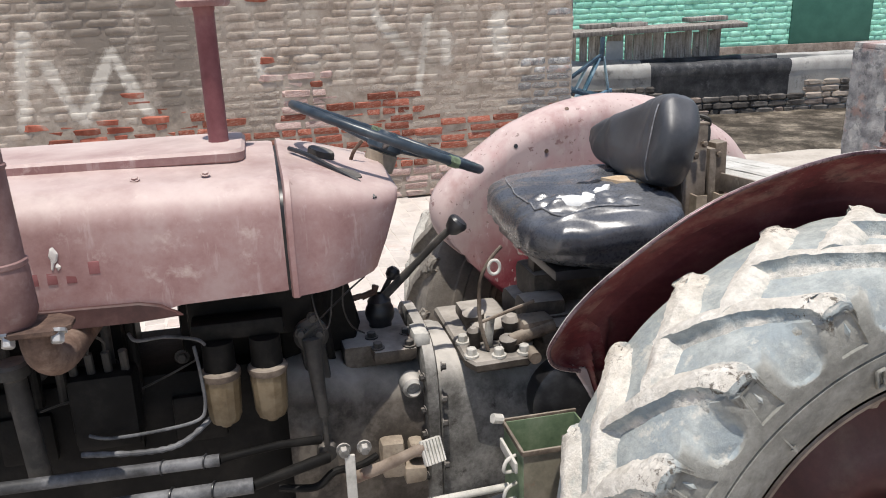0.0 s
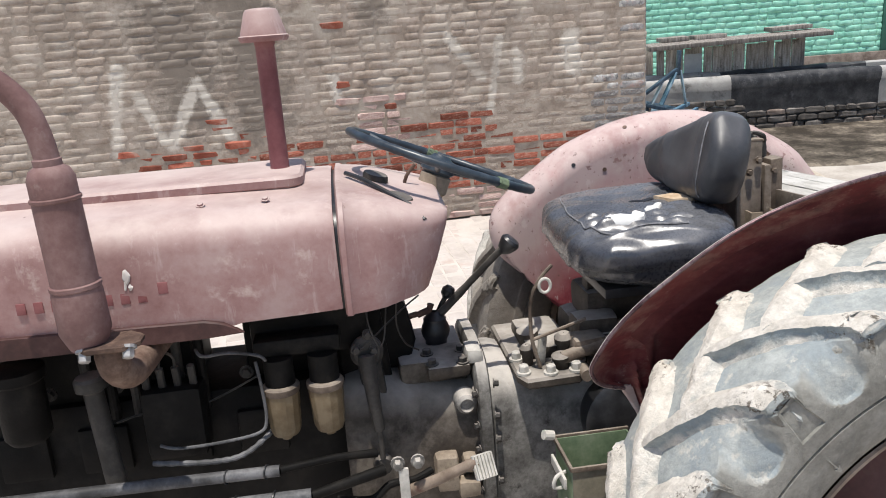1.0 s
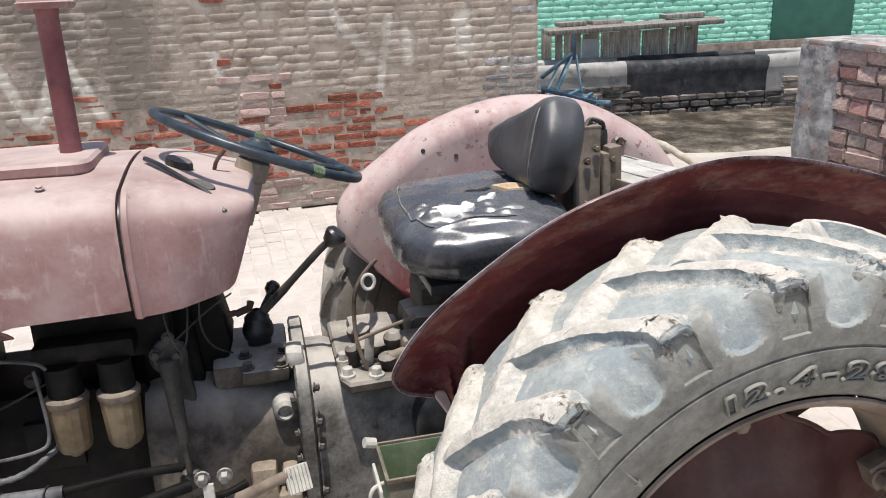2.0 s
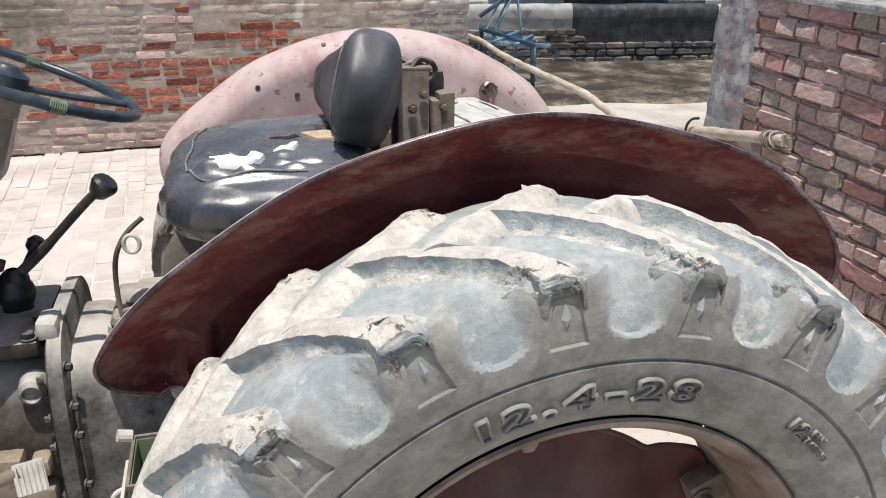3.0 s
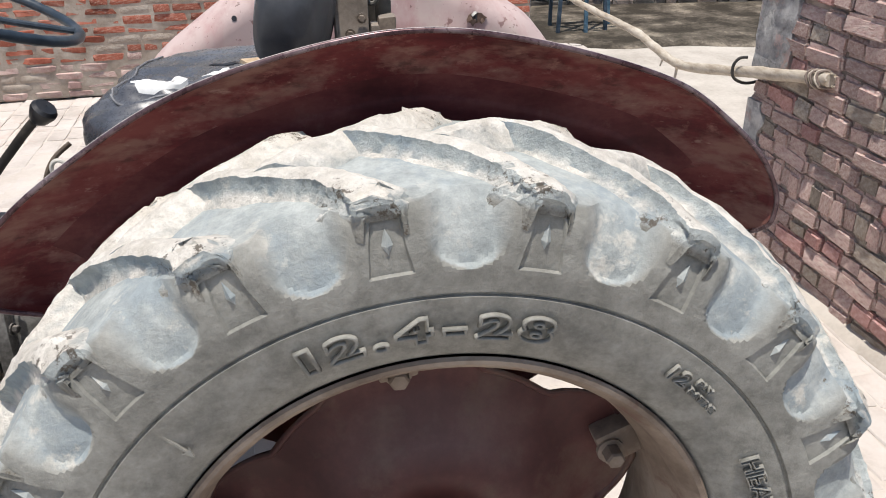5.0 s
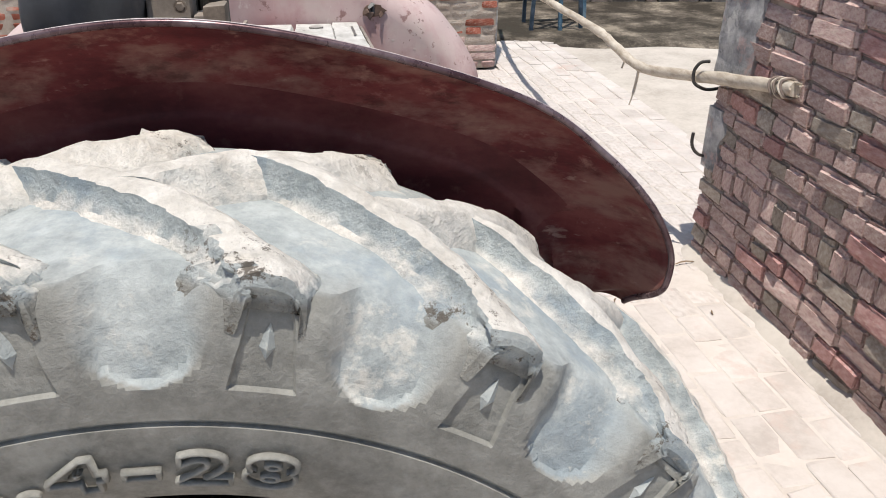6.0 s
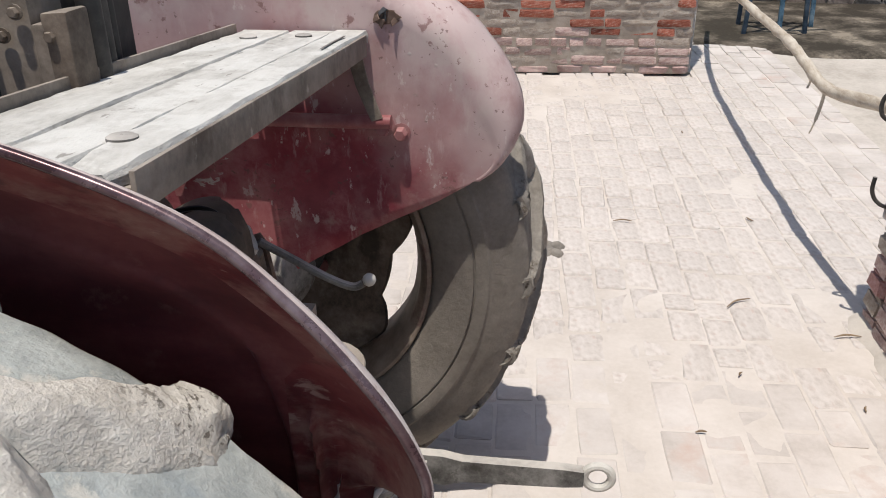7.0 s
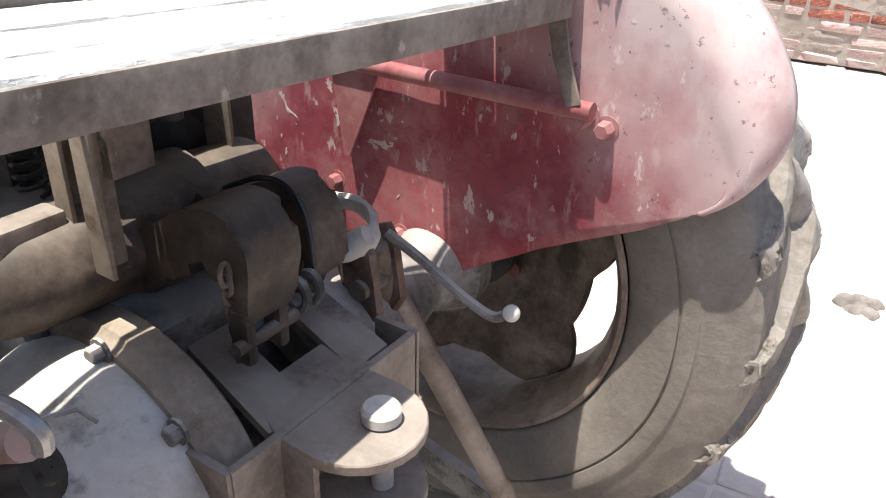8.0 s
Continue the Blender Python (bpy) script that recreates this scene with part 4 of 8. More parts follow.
def fender(side):
    bm = bmesh.new()
    rows, steps = [], 280
    line = curve_pts([(q[1] * math.cos(radians(q[0])), 0, q[1] * math.sin(radians(q[0]))) for q in LIPS[side]], 12)
    run = [0.0]
    for p, q in zip(line, line[1:]):
        run.append(run[-1] + (q - p).length)
    low = [(0.06, -0.425, 0.795), (0.14, -0.365, 0.727), (0.24, -0.28, 0.65), (0.36, -0.12, 0.575), (0.50, 0.0, 0.578), (0.68, 0.20, 0.70), (0.84, 0.345, 0.775), (0.95, 0.405, 0.812)]
    ends = [0.94 * line[0], 0.94 * line[-1]]
    low = [(0.0, ends[0].x - 0.012, ends[0].z + AXLE)] + low + [(1.0, ends[1].x - 0.012, ends[1].z + AXLE)]
    for i in range(steps + 1):
        s = i / steps
        px, pz = np.interp(s * run[-1], run, [p.x for p in line]), np.interp(s * run[-1], run, [p.z for p in line])
        rl, a = math.hypot(px, pz), math.atan2(pz, px)
        end = min(s, 1 - s)
        f = 0.22 + 0.78 * (ease(-0.02, 0.16, end) if side > 0 else ease(-0.004, 0.035, 1 - s) * ease(-0.02, 0.10, s))
        flare = 0.014 * ease(56, 44, math.degrees(a)) if side < 0 else 0.0
        c, sn = math.cos(a), math.sin(a)
        lx = np.interp(s, [p[0] for p in low], [p[1] for p in low])
        lz = np.interp(s, [p[0] for p in low], [p[2] for p in low])
        row = []
        for k in range(9):                                   # rolled edge to the flat plate
            q, g = radians(90 * k / 8), k / 8
            wide = (0.078 + flare) * (0.35 + 0.65 * f)
            row.append((0.452 + wide * (1 - math.sin(q)), rl - 0.060 * f * (1 - math.cos(q))) if side > 0 else (0.452 + wide * (1 - 0.5 * g - 0.5 * math.sin(q)), rl - 0.094 * f * (0.5 * g + 0.5 * (1 - math.cos(q)))))
        deep = 0.064 if side > 0 else 0.096
        row += [(0.452, rl - deep * f), (0.452, rl - (deep + 0.004) * f), (0.452, rl - (deep + 0.009) * f)]
        pts = [Vector((-0.012 + rad * c, side * u, AXLE + rad * sn)) for u, rad in row]
        inner, foot = pts[-1], Vector((lx, side * 0.4525, lz))
        rows_below = 14
        for k in range(1, rows_below + 1):
            p = inner.lerp(foot, k / rows_below)
            drop = (foot - inner).length * k / rows_below
            press = 0.0
            if side < 0:                                     # the pressed panel with round upper corners
                turn_in = 0.035 * max(0.0, 1 - drop / 0.09) ** 2
                press = -0.015 * ease(0.118 + turn_in, 0.130 + turn_in, s) * ease(0.118 + turn_in, 0.130 + turn_in, 1 - s) * ease(0.0, 0.012, drop)
                bow = min(s, 1 - s) - 0.082 - 0.5 * turn_in
                press += 0.012 * math.exp(-(bow / 0.0050) ** 2) * ease(-0.01, 0.02, drop)
            pts.append(p + Vector((0, side * (press + 0.003 * noise.noise(p * 6)), 0)))
        rows.append([bm.verts.new(p + noise.noise_vector(p * 5) * 0.002 + noise.noise_vector(p * 15) * (0.0014 if side > 0 else 0.0)) for p in pts])
    for a, b in zip(rows, rows[1:]):
        for k in range(len(a) - 1):
            bm.faces.new((a[k], a[k + 1], b[k + 1], b[k]))
    lip = [r[0].co.copy() for r in rows]
    me = mesh(bm, 50)
    # the shell's inside, towards the tyre, keeps its darker paint, worn brown round the pressed panel; the panel is
    # darker still for its shade
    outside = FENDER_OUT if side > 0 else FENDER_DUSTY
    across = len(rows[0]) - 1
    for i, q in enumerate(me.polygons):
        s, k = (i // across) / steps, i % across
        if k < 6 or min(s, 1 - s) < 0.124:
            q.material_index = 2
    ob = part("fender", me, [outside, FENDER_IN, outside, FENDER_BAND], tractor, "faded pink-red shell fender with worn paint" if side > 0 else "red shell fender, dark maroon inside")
    if sum(q.normal.y * q.area for q in me.polygons) * side > 0:
        me.flip_normals()
    md = ob.modifiers.new("thickness", "SOLIDIFY")
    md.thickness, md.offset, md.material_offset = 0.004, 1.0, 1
    bm = bmesh.new()
    tube(bm, lip, 0.0033, 12)
    part("fender_bead", bm, BEAD, ob)
    return ob


fender_near, fender_far = fender(-1), fender(1)
shell = BVHTree.FromPolygons([v.co for v in fender_far.data.vertices], [q.vertices for q in fender_far.data.polygons])


def on_far_fender(x, z):
    """The far fender's skin, seen from the seat, at (x, z), and the way it faces."""
    p, n = shell.ray_cast(Vector((x, 0.0, z)), Vector((0, 1, 0)))[:2]
    return p, n if n.y < 0 else -n


# a rusted-through spot with curled edges, and the empty screw holes
p, n = on_far_fender(0.262, 1.10)
turn = n.to_track_quat("Z", "X").to_matrix().to_4x4()
rnd = random.Random(8)
bm = bmesh.new()
prism(bm, [((0.011 + 0.006 * rnd.random()) * math.cos(a * 0.52), (0.017 + 0.012 * rnd.random()) * math.sin(a * 0.52)) for a in range(12)], 0.003, Matrix.Translation(p + n * 0.0045) @ turn, 0.0005)
part("rust_hole", bm, RUST, fender_far, "dark rusted-through spot")
for k in range(5):
    bm = bmesh.new()
    prism(bm, [(-0.004, -0.008), (0.006, -0.005), (0.004, 0.007), (-0.003, 0.010)], 0.0025, Matrix.Translation(p + n * 0.008) @ turn @ pose(rnd.uniform(-0.010, 0.010), rnd.uniform(-0.018, 0.018), 0, rnd.uniform(-50, 50), rnd.uniform(-50, 50), rnd.uniform(0, 180)), 0.0005)
    part("rust_flake", bm, BLACK if k % 2 else RUST, fender_far)
for x, z in ((-0.287, 1.118), (-0.13, 1.205), (-0.20, 1.10)):
    p, n = on_far_fender(x, z)
    bm = bmesh.new()
    tube(bm, [p + n * 0.003, p + n * 0.006], 0.006, 10)
    part("screw_hole", bm, BLACK if x < -0.25 else RUST, fender_far)


# bonnet and cowl
def section(x, half, top, bottom, lean=0.0, corner=0.075, crown=0.018):
    """A closed section of the bonnet at x: flat sides, round shoulders and a slightly crowned top."""
    pts = []
    for k in range(9):
        a = radians(90 * k / 8)
        pts.append((x, half - corner + corner * math.cos(a), top - corner * 0.85 + corner * 0.85 * math.sin(a)))
    w = half - corner
    for k in range(1, 10):
        y = w - 2 * w * k / 10
        pts.append((x, y, top + crown * (1 - (y / w) ** 2)))
    for k in range(9):
        a = radians(90 + 90 * k / 8)
        pts.append((x, -half + corner + corner * math.cos(a), top - corner * 0.85 + corner * 0.85 * math.sin(a)))
    pts += [(x, -half - 0.004, (top + bottom) / 2 - 0.02), (x, -half + 0.003, bottom), (x, -half + 0.02, bottom - 0.004), (x, half - 0.02, bottom - 0.004), (x, half - 0.003, bottom), (x, half + 0.004, (top + bottom) / 2 - 0.02)]
    return pts


bm = bmesh.new()
loops = []
for x, half, top, bot in [(-1.93, 0.20, 1.13, 1.03), (-1.915, 0.235, 1.19, 1.01), (-1.88, 0.255, 1.22, 1.0), (-1.6, 0.268, 1.226, 1.0), (-1.25, 0.272, 1.226, 1.002), (-1.19, 0.272, 1.225, 1.003), (-1.13, 0.272, 1.223, 1.016), (-1.0, 0.272, 1.221, 1.019), (-0.954, 0.272, 1.220, 1.02), (-0.946, 0.270, 1.218, 1.02)]:
    loops.append(section(x, half, top, bot))
loft(bm, loops)
rumple(bm, 0.0015, 6)
hood = part("bonnet", bm, HOOD, tractor, "faded pinkish red bonnet with chipped paint", smooth=50)
bm = bmesh.new()
loops = []
for x, half, top, bot, corner in [(-0.9405, 0.270, 1.218, 1.008, 0.075), (-0.937, 0.276, 1.224, 1.006, 0.075), (-0.928, 0.277, 1.224, 1.006, 0.075), (-0.924, 0.273, 1.221, 1.008, 0.075), (-0.88, 0.271, 1.216, 1.010, 0.072), (-0.84, 0.264, 1.207, 1.012, 0.065), (-0.80, 0.247, 1.196, 1.015, 0.056),
                                  (-0.76, 0.230, 1.187, 1.018, 0.046), (-0.735, 0.213, 1.180, 1.021, 0.038), (-0.726, 0.205, 1.174, 1.027, 0.032), (-0.723, 0.196, 1.166, 1.036, 0.028)]:
    loops.append(section(x, half, top, bot, crown=0.012, corner=corner))
loft(bm, loops)
for v in bm.verts:                                              # the rear edge leans forward towards its foot
    v.co.x -= max(0.0, 1.172 - v.co.z) * 0.31 * max(0.0, (v.co.x + 0.925) / 0.184)
rumple(bm, 0.002, 7, 3)
cowl = part("dash_cowl", bm, HOOD, tractor, "rounded red rear cowl behind the bonnet seam", smooth=50)
bm = bmesh.new()
outline = [(-1.9, -0.105), (-1.03, -0.125)] + [(-1.0 - 0.03 + 0.03 * math.sin(radians(a)), -0.095 - 0.03 * math.cos(radians(a))) for a in (30, 60, 90)] + \
          [(-1.0, 0.095)] + [(-1.03 + 0.03 * math.cos(radians(a)), 0.095 + 0.03 * math.sin(radians(a))) for a in (30, 60, 90)] + [(-1.9, 0.105)]
prism(bm, outline, 0.026, Matrix.Translation((0, 0, 1.231)), 0.006)
part("bonnet_lid", bm, HOOD, hood, "flat raised lid along the bonnet")
bm = bmesh.new()
prism(bm, [(-1.60, 1.037), (-1.2, 1.030), (-1.165, 1.022), (-1.14, 1.006), (-1.13, 0.999), (-1.2, 0.996), (-1.88, 0.994), (-1.88, 1.045)], 0.012, Matrix.Translation((0, -0.268, 0)) @ SIDE, 0.003)
part("bonnet_skirt", bm, SKIRT, hood, "red lower edge strip, darkened for shade")
# seam, brand plate shapes, small fittings
bm = bmesh.new()
loft(bm, [section(-0.947, 0.262, 1.21, 1.022), section(-0.935, 0.262, 1.21, 1.012)])
part("seam_gap", bm, BLACK, hood)
for k in range(11):
    if k == 2:
        continue
    x = -1.60 + 0.030 * k
    bm = boxed((x, -0.2735, 1.087), (0.0165, 0.003, 0.021), 0.001)
    part("badge_bar", bm, BADGE, hood)
bm = boxed((-1.262, -0.2745, 1.10), (0.018, 0.003, 0.022), 0.001)
part("emblem", bm, BADGE, hood)
for x, y, rx, turn in [(-0.855, -0.060, 0.030, -14), (-0.815, -0.158, 0.031, -14)]:
    bm = bmesh.new()
    m = Matrix.Translation((x, y, 1.227 if y > -0.1 else 1.196)) @ pose(0, 0, 0, 8 if y < -0.1 else 2, 14, -38) @ Matrix.Diagonal((1.0, 0.55, 1, 1))
    lathe(bm, [(rx, -0.012), (rx, 0.004), (rx * 0.9, 0.009), (0.001, 0.011)], m, 28)
    part("cowl_cap", bm, GREASE, cowl, "flat dark oval cap")
bm = bmesh.new()
tube(bm, curve_pts([(-0.915, -0.05, 1.240), (-0.885, -0.10, 1.234), (-0.845, -0.15, 1.216), (-0.80, -0.195, 1.192), (-0.775, -0.23, 1.166)]), 0.005, 8)
part("rubber_trim", bm, BLACK, cowl)
DRIP = mat("white_paint_drip", [(0.55, 0.50, 0.47), (0.68, 0.64, 0.60)], 30, 0.7, bump=0.1)
for x0, z0, w, h in ((-1.322, 1.128, 0.007, 0.014), (-1.326, 1.112, 0.003, 0.010), (-1.317, 1.108, 0.003, 0.007), (-1.585, 1.105, 0.004, 0.010)):
    bm = bmesh.new()
    lathe(bm, [(0.001, 0.0016), (0.7, 0.0014), (1.0, -0.001)], Matrix.Translation((x0, -0.2755, z0)) @ pose(0, 0, 0, 90, 0, 0) @ Matrix.Diagonal((w, h, 1, 1)), 14)
    for v in bm.verts:
        v.co += Vector((0.004, 0, 0.006)) * noise.noise(v.co * 120)
    part("paint_drip", bm, DRIP, hood)
for x, y in [(-1.19, -0.19), (-1.07, -0.19)]:
    bolt((x, y, 1.228), (0, -0.35, 0.94), hood, HOOD, 0.006, 0.005, "screw")

# air intake
bm = bmesh.new()
lathe(bm, [(0.028, 0), (0.028, 0.008), (0.0205, 0.010), (0.0195, 0.02), (0.0195, 0.262), (0.021, 0.266), (0.021, 0.28)], Matrix.Translation((-1.05, 0, 1.243)), 28, True)
intake = part("intake_pipe", bm, PIPE_RED, tractor, "upright dark red air intake pipe")
bm = bmesh.new()
lathe(bm, [(0.020, 0.0), (0.046, -0.002), (0.0505, 0.004), (0.051, 0.009), (0.047, 0.011), (0.034, 0.056), (0.030, 0.061), (0.018, 0.063), (0.0005, 0.064)], Matrix.Translation((-1.05, 0, 1.516)), 36)
part("intake_cap", bm, HOOD, intake, "pink conical rain cap")

# exhaust
ex = Vector((-1.342, -0.385, 0))
bm = bmesh.new()
lathe(bm, [(0.030, 1.045), (0.036, 1.06), (0.042, 1.075), (0.041, 1.14), (0.0395, 1.148), (0.0415, 1.150), (0.0415, 1.156), (0.038, 1.158), (0.0375, 1.295), (0.040, 1.297), (0.040, 1.301), (0.037, 1.303), (0.037, 1.332), (0.031, 1.346), (0.022, 1.352), (0.022, 1.362), (0.0195, 1.364)], Matrix.Translation(ex) @ pose(0, 0, 0, 0, -1.5, 0), 36)
muffler = part("muffler", bm, MUFFLER, tractor, "rust-brown upright exhaust silencer")
bm = bmesh.new()
tube(bm, curve_pts([(-1.376, -0.385, 1.352), (-1.382, -0.385, 1.40), (-1.396, -0.385, 1.445), (-1.43, -0.388, 1.487), (-1.475, -0.392, 1.512), (-1.53, -0.395, 1.53)], 8), 0.0195, 20)
part("exhaust_pipe", bm, MUFFLER, muffler)
bm = bmesh.new()
prism(bm, [(-0.055, -0.016), (-0.03, -0.038), (0.03, -0.038), (0.055, -0.016), (0.055, 0.016), (0.03, 0.038), (-0.03, 0.038), (-0.055, 0.016)], 0.012, Matrix.Translation((-1.337, -0.385, 1.04)), 0.003)
part("exhaust_flange", bm, RUST, muffler)
for x in (-1.372, -1.302):
    bolt((x, -0.405, 1.045), (0, -0.5, -0.8), muffler, BARE, 0.010, 0.022)
bm = bmesh.new()
tube(bm, curve_pts([(-1.337, -0.385, 1.045), (-1.335, -0.38, 1.0), (-1.325, -0.33, 0.97), (-1.31, -0.22, 0.975), (-1.30, -0.14, 0.98)], 6), [0.028] * 25, 18)
tube(bm, [(-1.72, -0.155, 0.985), (-1.30, -0.155, 0.985)], 0.030, 14)
part("exhaust_manifold", bm, RUST, tractor, "rusty cast exhaust manifold")

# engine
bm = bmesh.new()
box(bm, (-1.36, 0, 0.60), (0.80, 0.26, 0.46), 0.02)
engine = part("engine_block", bm, SHADED_IRON, tractor, "greasy engine block, near black for the bonnet's shade")
part("cylinder_head", boxed((-1.515, 0, 0.90), (0.50, 0.22, 0.18), 0.02), SHADED_IRON, engine)
# dark block added to fill the black space behind the cylinder head
part("filler_block", boxed((-1.08, 0.02, 0.90), (0.17, 0.20, 0.20), 0.02), SHADED_IRON, engine)
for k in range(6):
    part("push_tube", tube(bmesh.new(), [(-1.47 + 0.045 * k, -0.145, 0.80), (-1.47 + 0.045 * k, -0.14, 0.965)], 0.010, 10), SHADED_IRON if k % 2 else GREASE, engine)
part("injection_pump", rumple(box(bmesh.new(), (-1.30, -0.18, 0.80), (0.12, 0.07, 0.15), 0.015), 0.004, 25), SHADED_IRON, engine)
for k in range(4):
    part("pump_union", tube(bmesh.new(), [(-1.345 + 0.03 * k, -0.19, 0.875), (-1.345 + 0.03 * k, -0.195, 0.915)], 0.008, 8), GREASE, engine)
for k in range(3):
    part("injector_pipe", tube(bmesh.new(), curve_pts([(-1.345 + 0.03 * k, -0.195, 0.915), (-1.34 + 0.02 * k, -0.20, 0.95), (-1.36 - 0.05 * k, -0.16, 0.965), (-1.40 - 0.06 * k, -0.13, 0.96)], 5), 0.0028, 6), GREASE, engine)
part("oil_sump", boxed((-1.36, 0, 0.32), (0.72, 0.22, 0.14), 0.03), SHADED_IRON, engine)
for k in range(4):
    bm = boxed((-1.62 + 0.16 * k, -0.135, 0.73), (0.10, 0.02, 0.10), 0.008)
    part("core_cover", bm, SHADED_IRON, engine)
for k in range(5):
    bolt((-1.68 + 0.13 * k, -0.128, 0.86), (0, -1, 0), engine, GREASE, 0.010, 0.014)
bm = bmesh.new()
lathe(bm, [(0.001, -0.075), (0.035, -0.073), (0.044, -0.06), (0.046, 0.05), (0.052, 0.056), (0.052, 0.075), (0.03, 0.085), (0.001, 0.085)], Matrix.Translation((-1.575, -0.20, 0.875)), 28)
part("oil_filter", bm, SHADED_IRON, tractor, "black oil filter canister")
bm = bmesh.new()
lathe(bm, [(0.020, -0.20), (0.019, 0.0), (0.024, 0.006), (0.031, 0.008), (0.031, 0.027), (0.026, 0.033), (0.001, 0.034)], Matrix.Translation((-1.43, -0.235, 0.90)) @ pose(0, 0, 0, 0, -3, 0), 24)
part("oil_filler_tube", bm, GREASE, tractor, "dark grey oil filler tube with cap")
for x in (-1.085, -0.998):
    bm = bmesh.new()
    lathe(bm, [(0.001, -0.108), (0.010, -0.106), (0.012, -0.098), (0.026, -0.094), (0.031, -0.082), (0.0345, -0.02), (0.035, 0.0), (0.032, 0.004)], Matrix.Translation((x, -0.215, 0.85)), 14)
    bowl = part("fuel_filter", bm, AMBER, tractor, "dusty amber fuel filter bowl", smooth=20)
    bm = bmesh.new()
    lathe(bm, [(0.036, -0.006), (0.0375, 0.0), (0.0375, 0.007), (0.034, 0.010), (0.001, 0.011)], Matrix.Translation((x, -0.215, 0.852)), 24)
    part("filter_head", bm, DUSTY, bowl)
    bm = bmesh.new()
    lathe(bm, [(0.030, 0.0), (0.029, 0.055), (0.001, 0.056)], Matrix.Translation((x, -0.210, 0.862)), 20)
    part("filter_neck", bm, SHADED_IRON, bowl)
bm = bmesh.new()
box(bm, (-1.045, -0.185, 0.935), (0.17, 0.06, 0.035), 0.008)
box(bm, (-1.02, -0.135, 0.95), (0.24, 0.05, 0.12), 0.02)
part("filter_bracket", bm, SHADED_IRON, tractor, "black filter bracket")
PIPES = [
    [(-1.235, -0.22, 0.955), (-1.22, -0.235, 0.945), (-1.17, -0.24, 0.948), (-1.12, -0.235, 0.935), (-1.105, -0.23, 0.92)],
    [(-1.125, -0.23, 0.92), (-1.118, -0.24, 0.86), (-1.118, -0.24, 0.80), (-1.135, -0.24, 0.775), (-1.20, -0.24, 0.765), (-1.29, -0.235, 0.76), (-1.33, -0.22, 0.763)],
    [(-1.13, -0.15, 0.86), (-1.22, -0.15, 0.82), (-1.34, -0.15, 0.78)],
    [(-1.42, -0.17, 0.80), (-1.36, -0.17, 0.815), (-1.30, -0.17, 0.82)]]
for k, pts in enumerate(PIPES):
    bm = bmesh.new()
    tube(bm, curve_pts(pts, 6), 0.0033 if k < 2 else 0.0022, 8)
    part("fuel_pipe", bm, ROD if k < 2 else GREASE, tractor)
HOSE = [(-1.34, -0.255, 0.745), (-1.228, -0.272, 0.742), (-1.16, -0.262, 0.747), (-1.10, -0.20, 0.77), (-1.08, -0.15, 0.78)]
bm = bmesh.new()
tube(bm, curve_pts(HOSE, 8), [0.0048 + 0.0012 * (k % 2) for k in range(8 * (len(HOSE) - 1) + 1)], 10)
part("braided_hose", bm, ROD, tractor, "thin braided hose")
bm = bmesh.new()
tube(bm, [(-1.78, -0.296, 0.727), (-1.47, -0.292, 0.722), (-1.29, -0.290, 0.718), (-1.10, -0.289, 0.714)], 0.0115, 16)
drag = part("drag_link", bm, ROD, tractor, "grey steering drag link rod")
# the rod ends are darker than the grey rods, for the bonnet's shadow
bm = bmesh.new()
tube(bm, [(-1.10, -0.289, 0.714), (-1.09, -0.285, 0.714), (-0.99, -0.262, 0.712), (-0.912, -0.225, 0.690)], [0.009, 0.0075, 0.0075, 0.009], 12)
part("link_end", bm, SHADED_IRON, drag, "thin dark rod end")
bm = bmesh.new()
tube(bm, [(-1.78, -0.308, 0.662), (-1.205, -0.300, 0.659), (-1.045, -0.298, 0.656)], 0.0150, 16)
radius_rod = part("radius_rod", bm, ROD, tractor, "grey radius rod below the engine")
bm = bmesh.new()
tube(bm, [(-1.045, -0.298, 0.656), (-1.03, -0.292, 0.656), (-0.90, -0.235, 0.655)], [0.010, 0.010, 0.012], 12)
part("rod_end", bm, SHADED_IRON, radius_rod)
for x in (-1.19, -1.115):
    part("wire_wrap", tube(bmesh.new(), [Vector((x + 0.004 * math.cos(a), -0.30 + 0.0165 * math.cos(a), 0.659 + 0.0165 * math.sin(a))) for a in (2 * math.pi * j / 16 for j in range(16))], 0.0022, 6, closed=True), BLACK, radius_rod)
    part("wire_wrap", tube(bmesh.new(), [Vector((x - 0.01 + 0.004 * math.cos(a), -0.2895 + 0.0128 * math.cos(a), 0.7155 + 0.0128 * math.sin(a))) for a in (2 * math.pi * j / 16 for j in range(16))], 0.0018, 6, closed=True), BLACK, drag)

# steering
TILTED = Matrix.Translation((-0.706, 0.03, 1.236)) @ pose(0, 0, 0, -3.6, 22.7, 0)
bm = bmesh.new()
n_seg = 72
tube(bm, [TILTED @ Vector((0.207 * math.cos(2 * math.pi * k / n_seg), 0.207 * math.sin(2 * math.pi * k / n_seg), 0)) for k in range(n_seg)], [0.0088 + 0.0008 * (k % 2) for k in range(n_seg)], 14, closed=True)
wheel = part("steering_wheel", bm, WHEELBLUE, tractor, "blue-black ribbed steering wheel wound with wire")
for a in (20, 140, 260):
    c, s = math.cos(radians(a)), math.sin(radians(a))
    bm = bmesh.new()
    tube(bm, [TILTED @ Vector(p) for p in curve_pts([(0.03 * c, 0.03 * s, -0.02), (0.10 * c, 0.10 * s, -0.014), (0.20 * c, 0.20 * s, 0.0)], 4)], 0.0062, 10)
    part("spoke", bm, WHEELBLUE, wheel)
bm = bmesh.new()
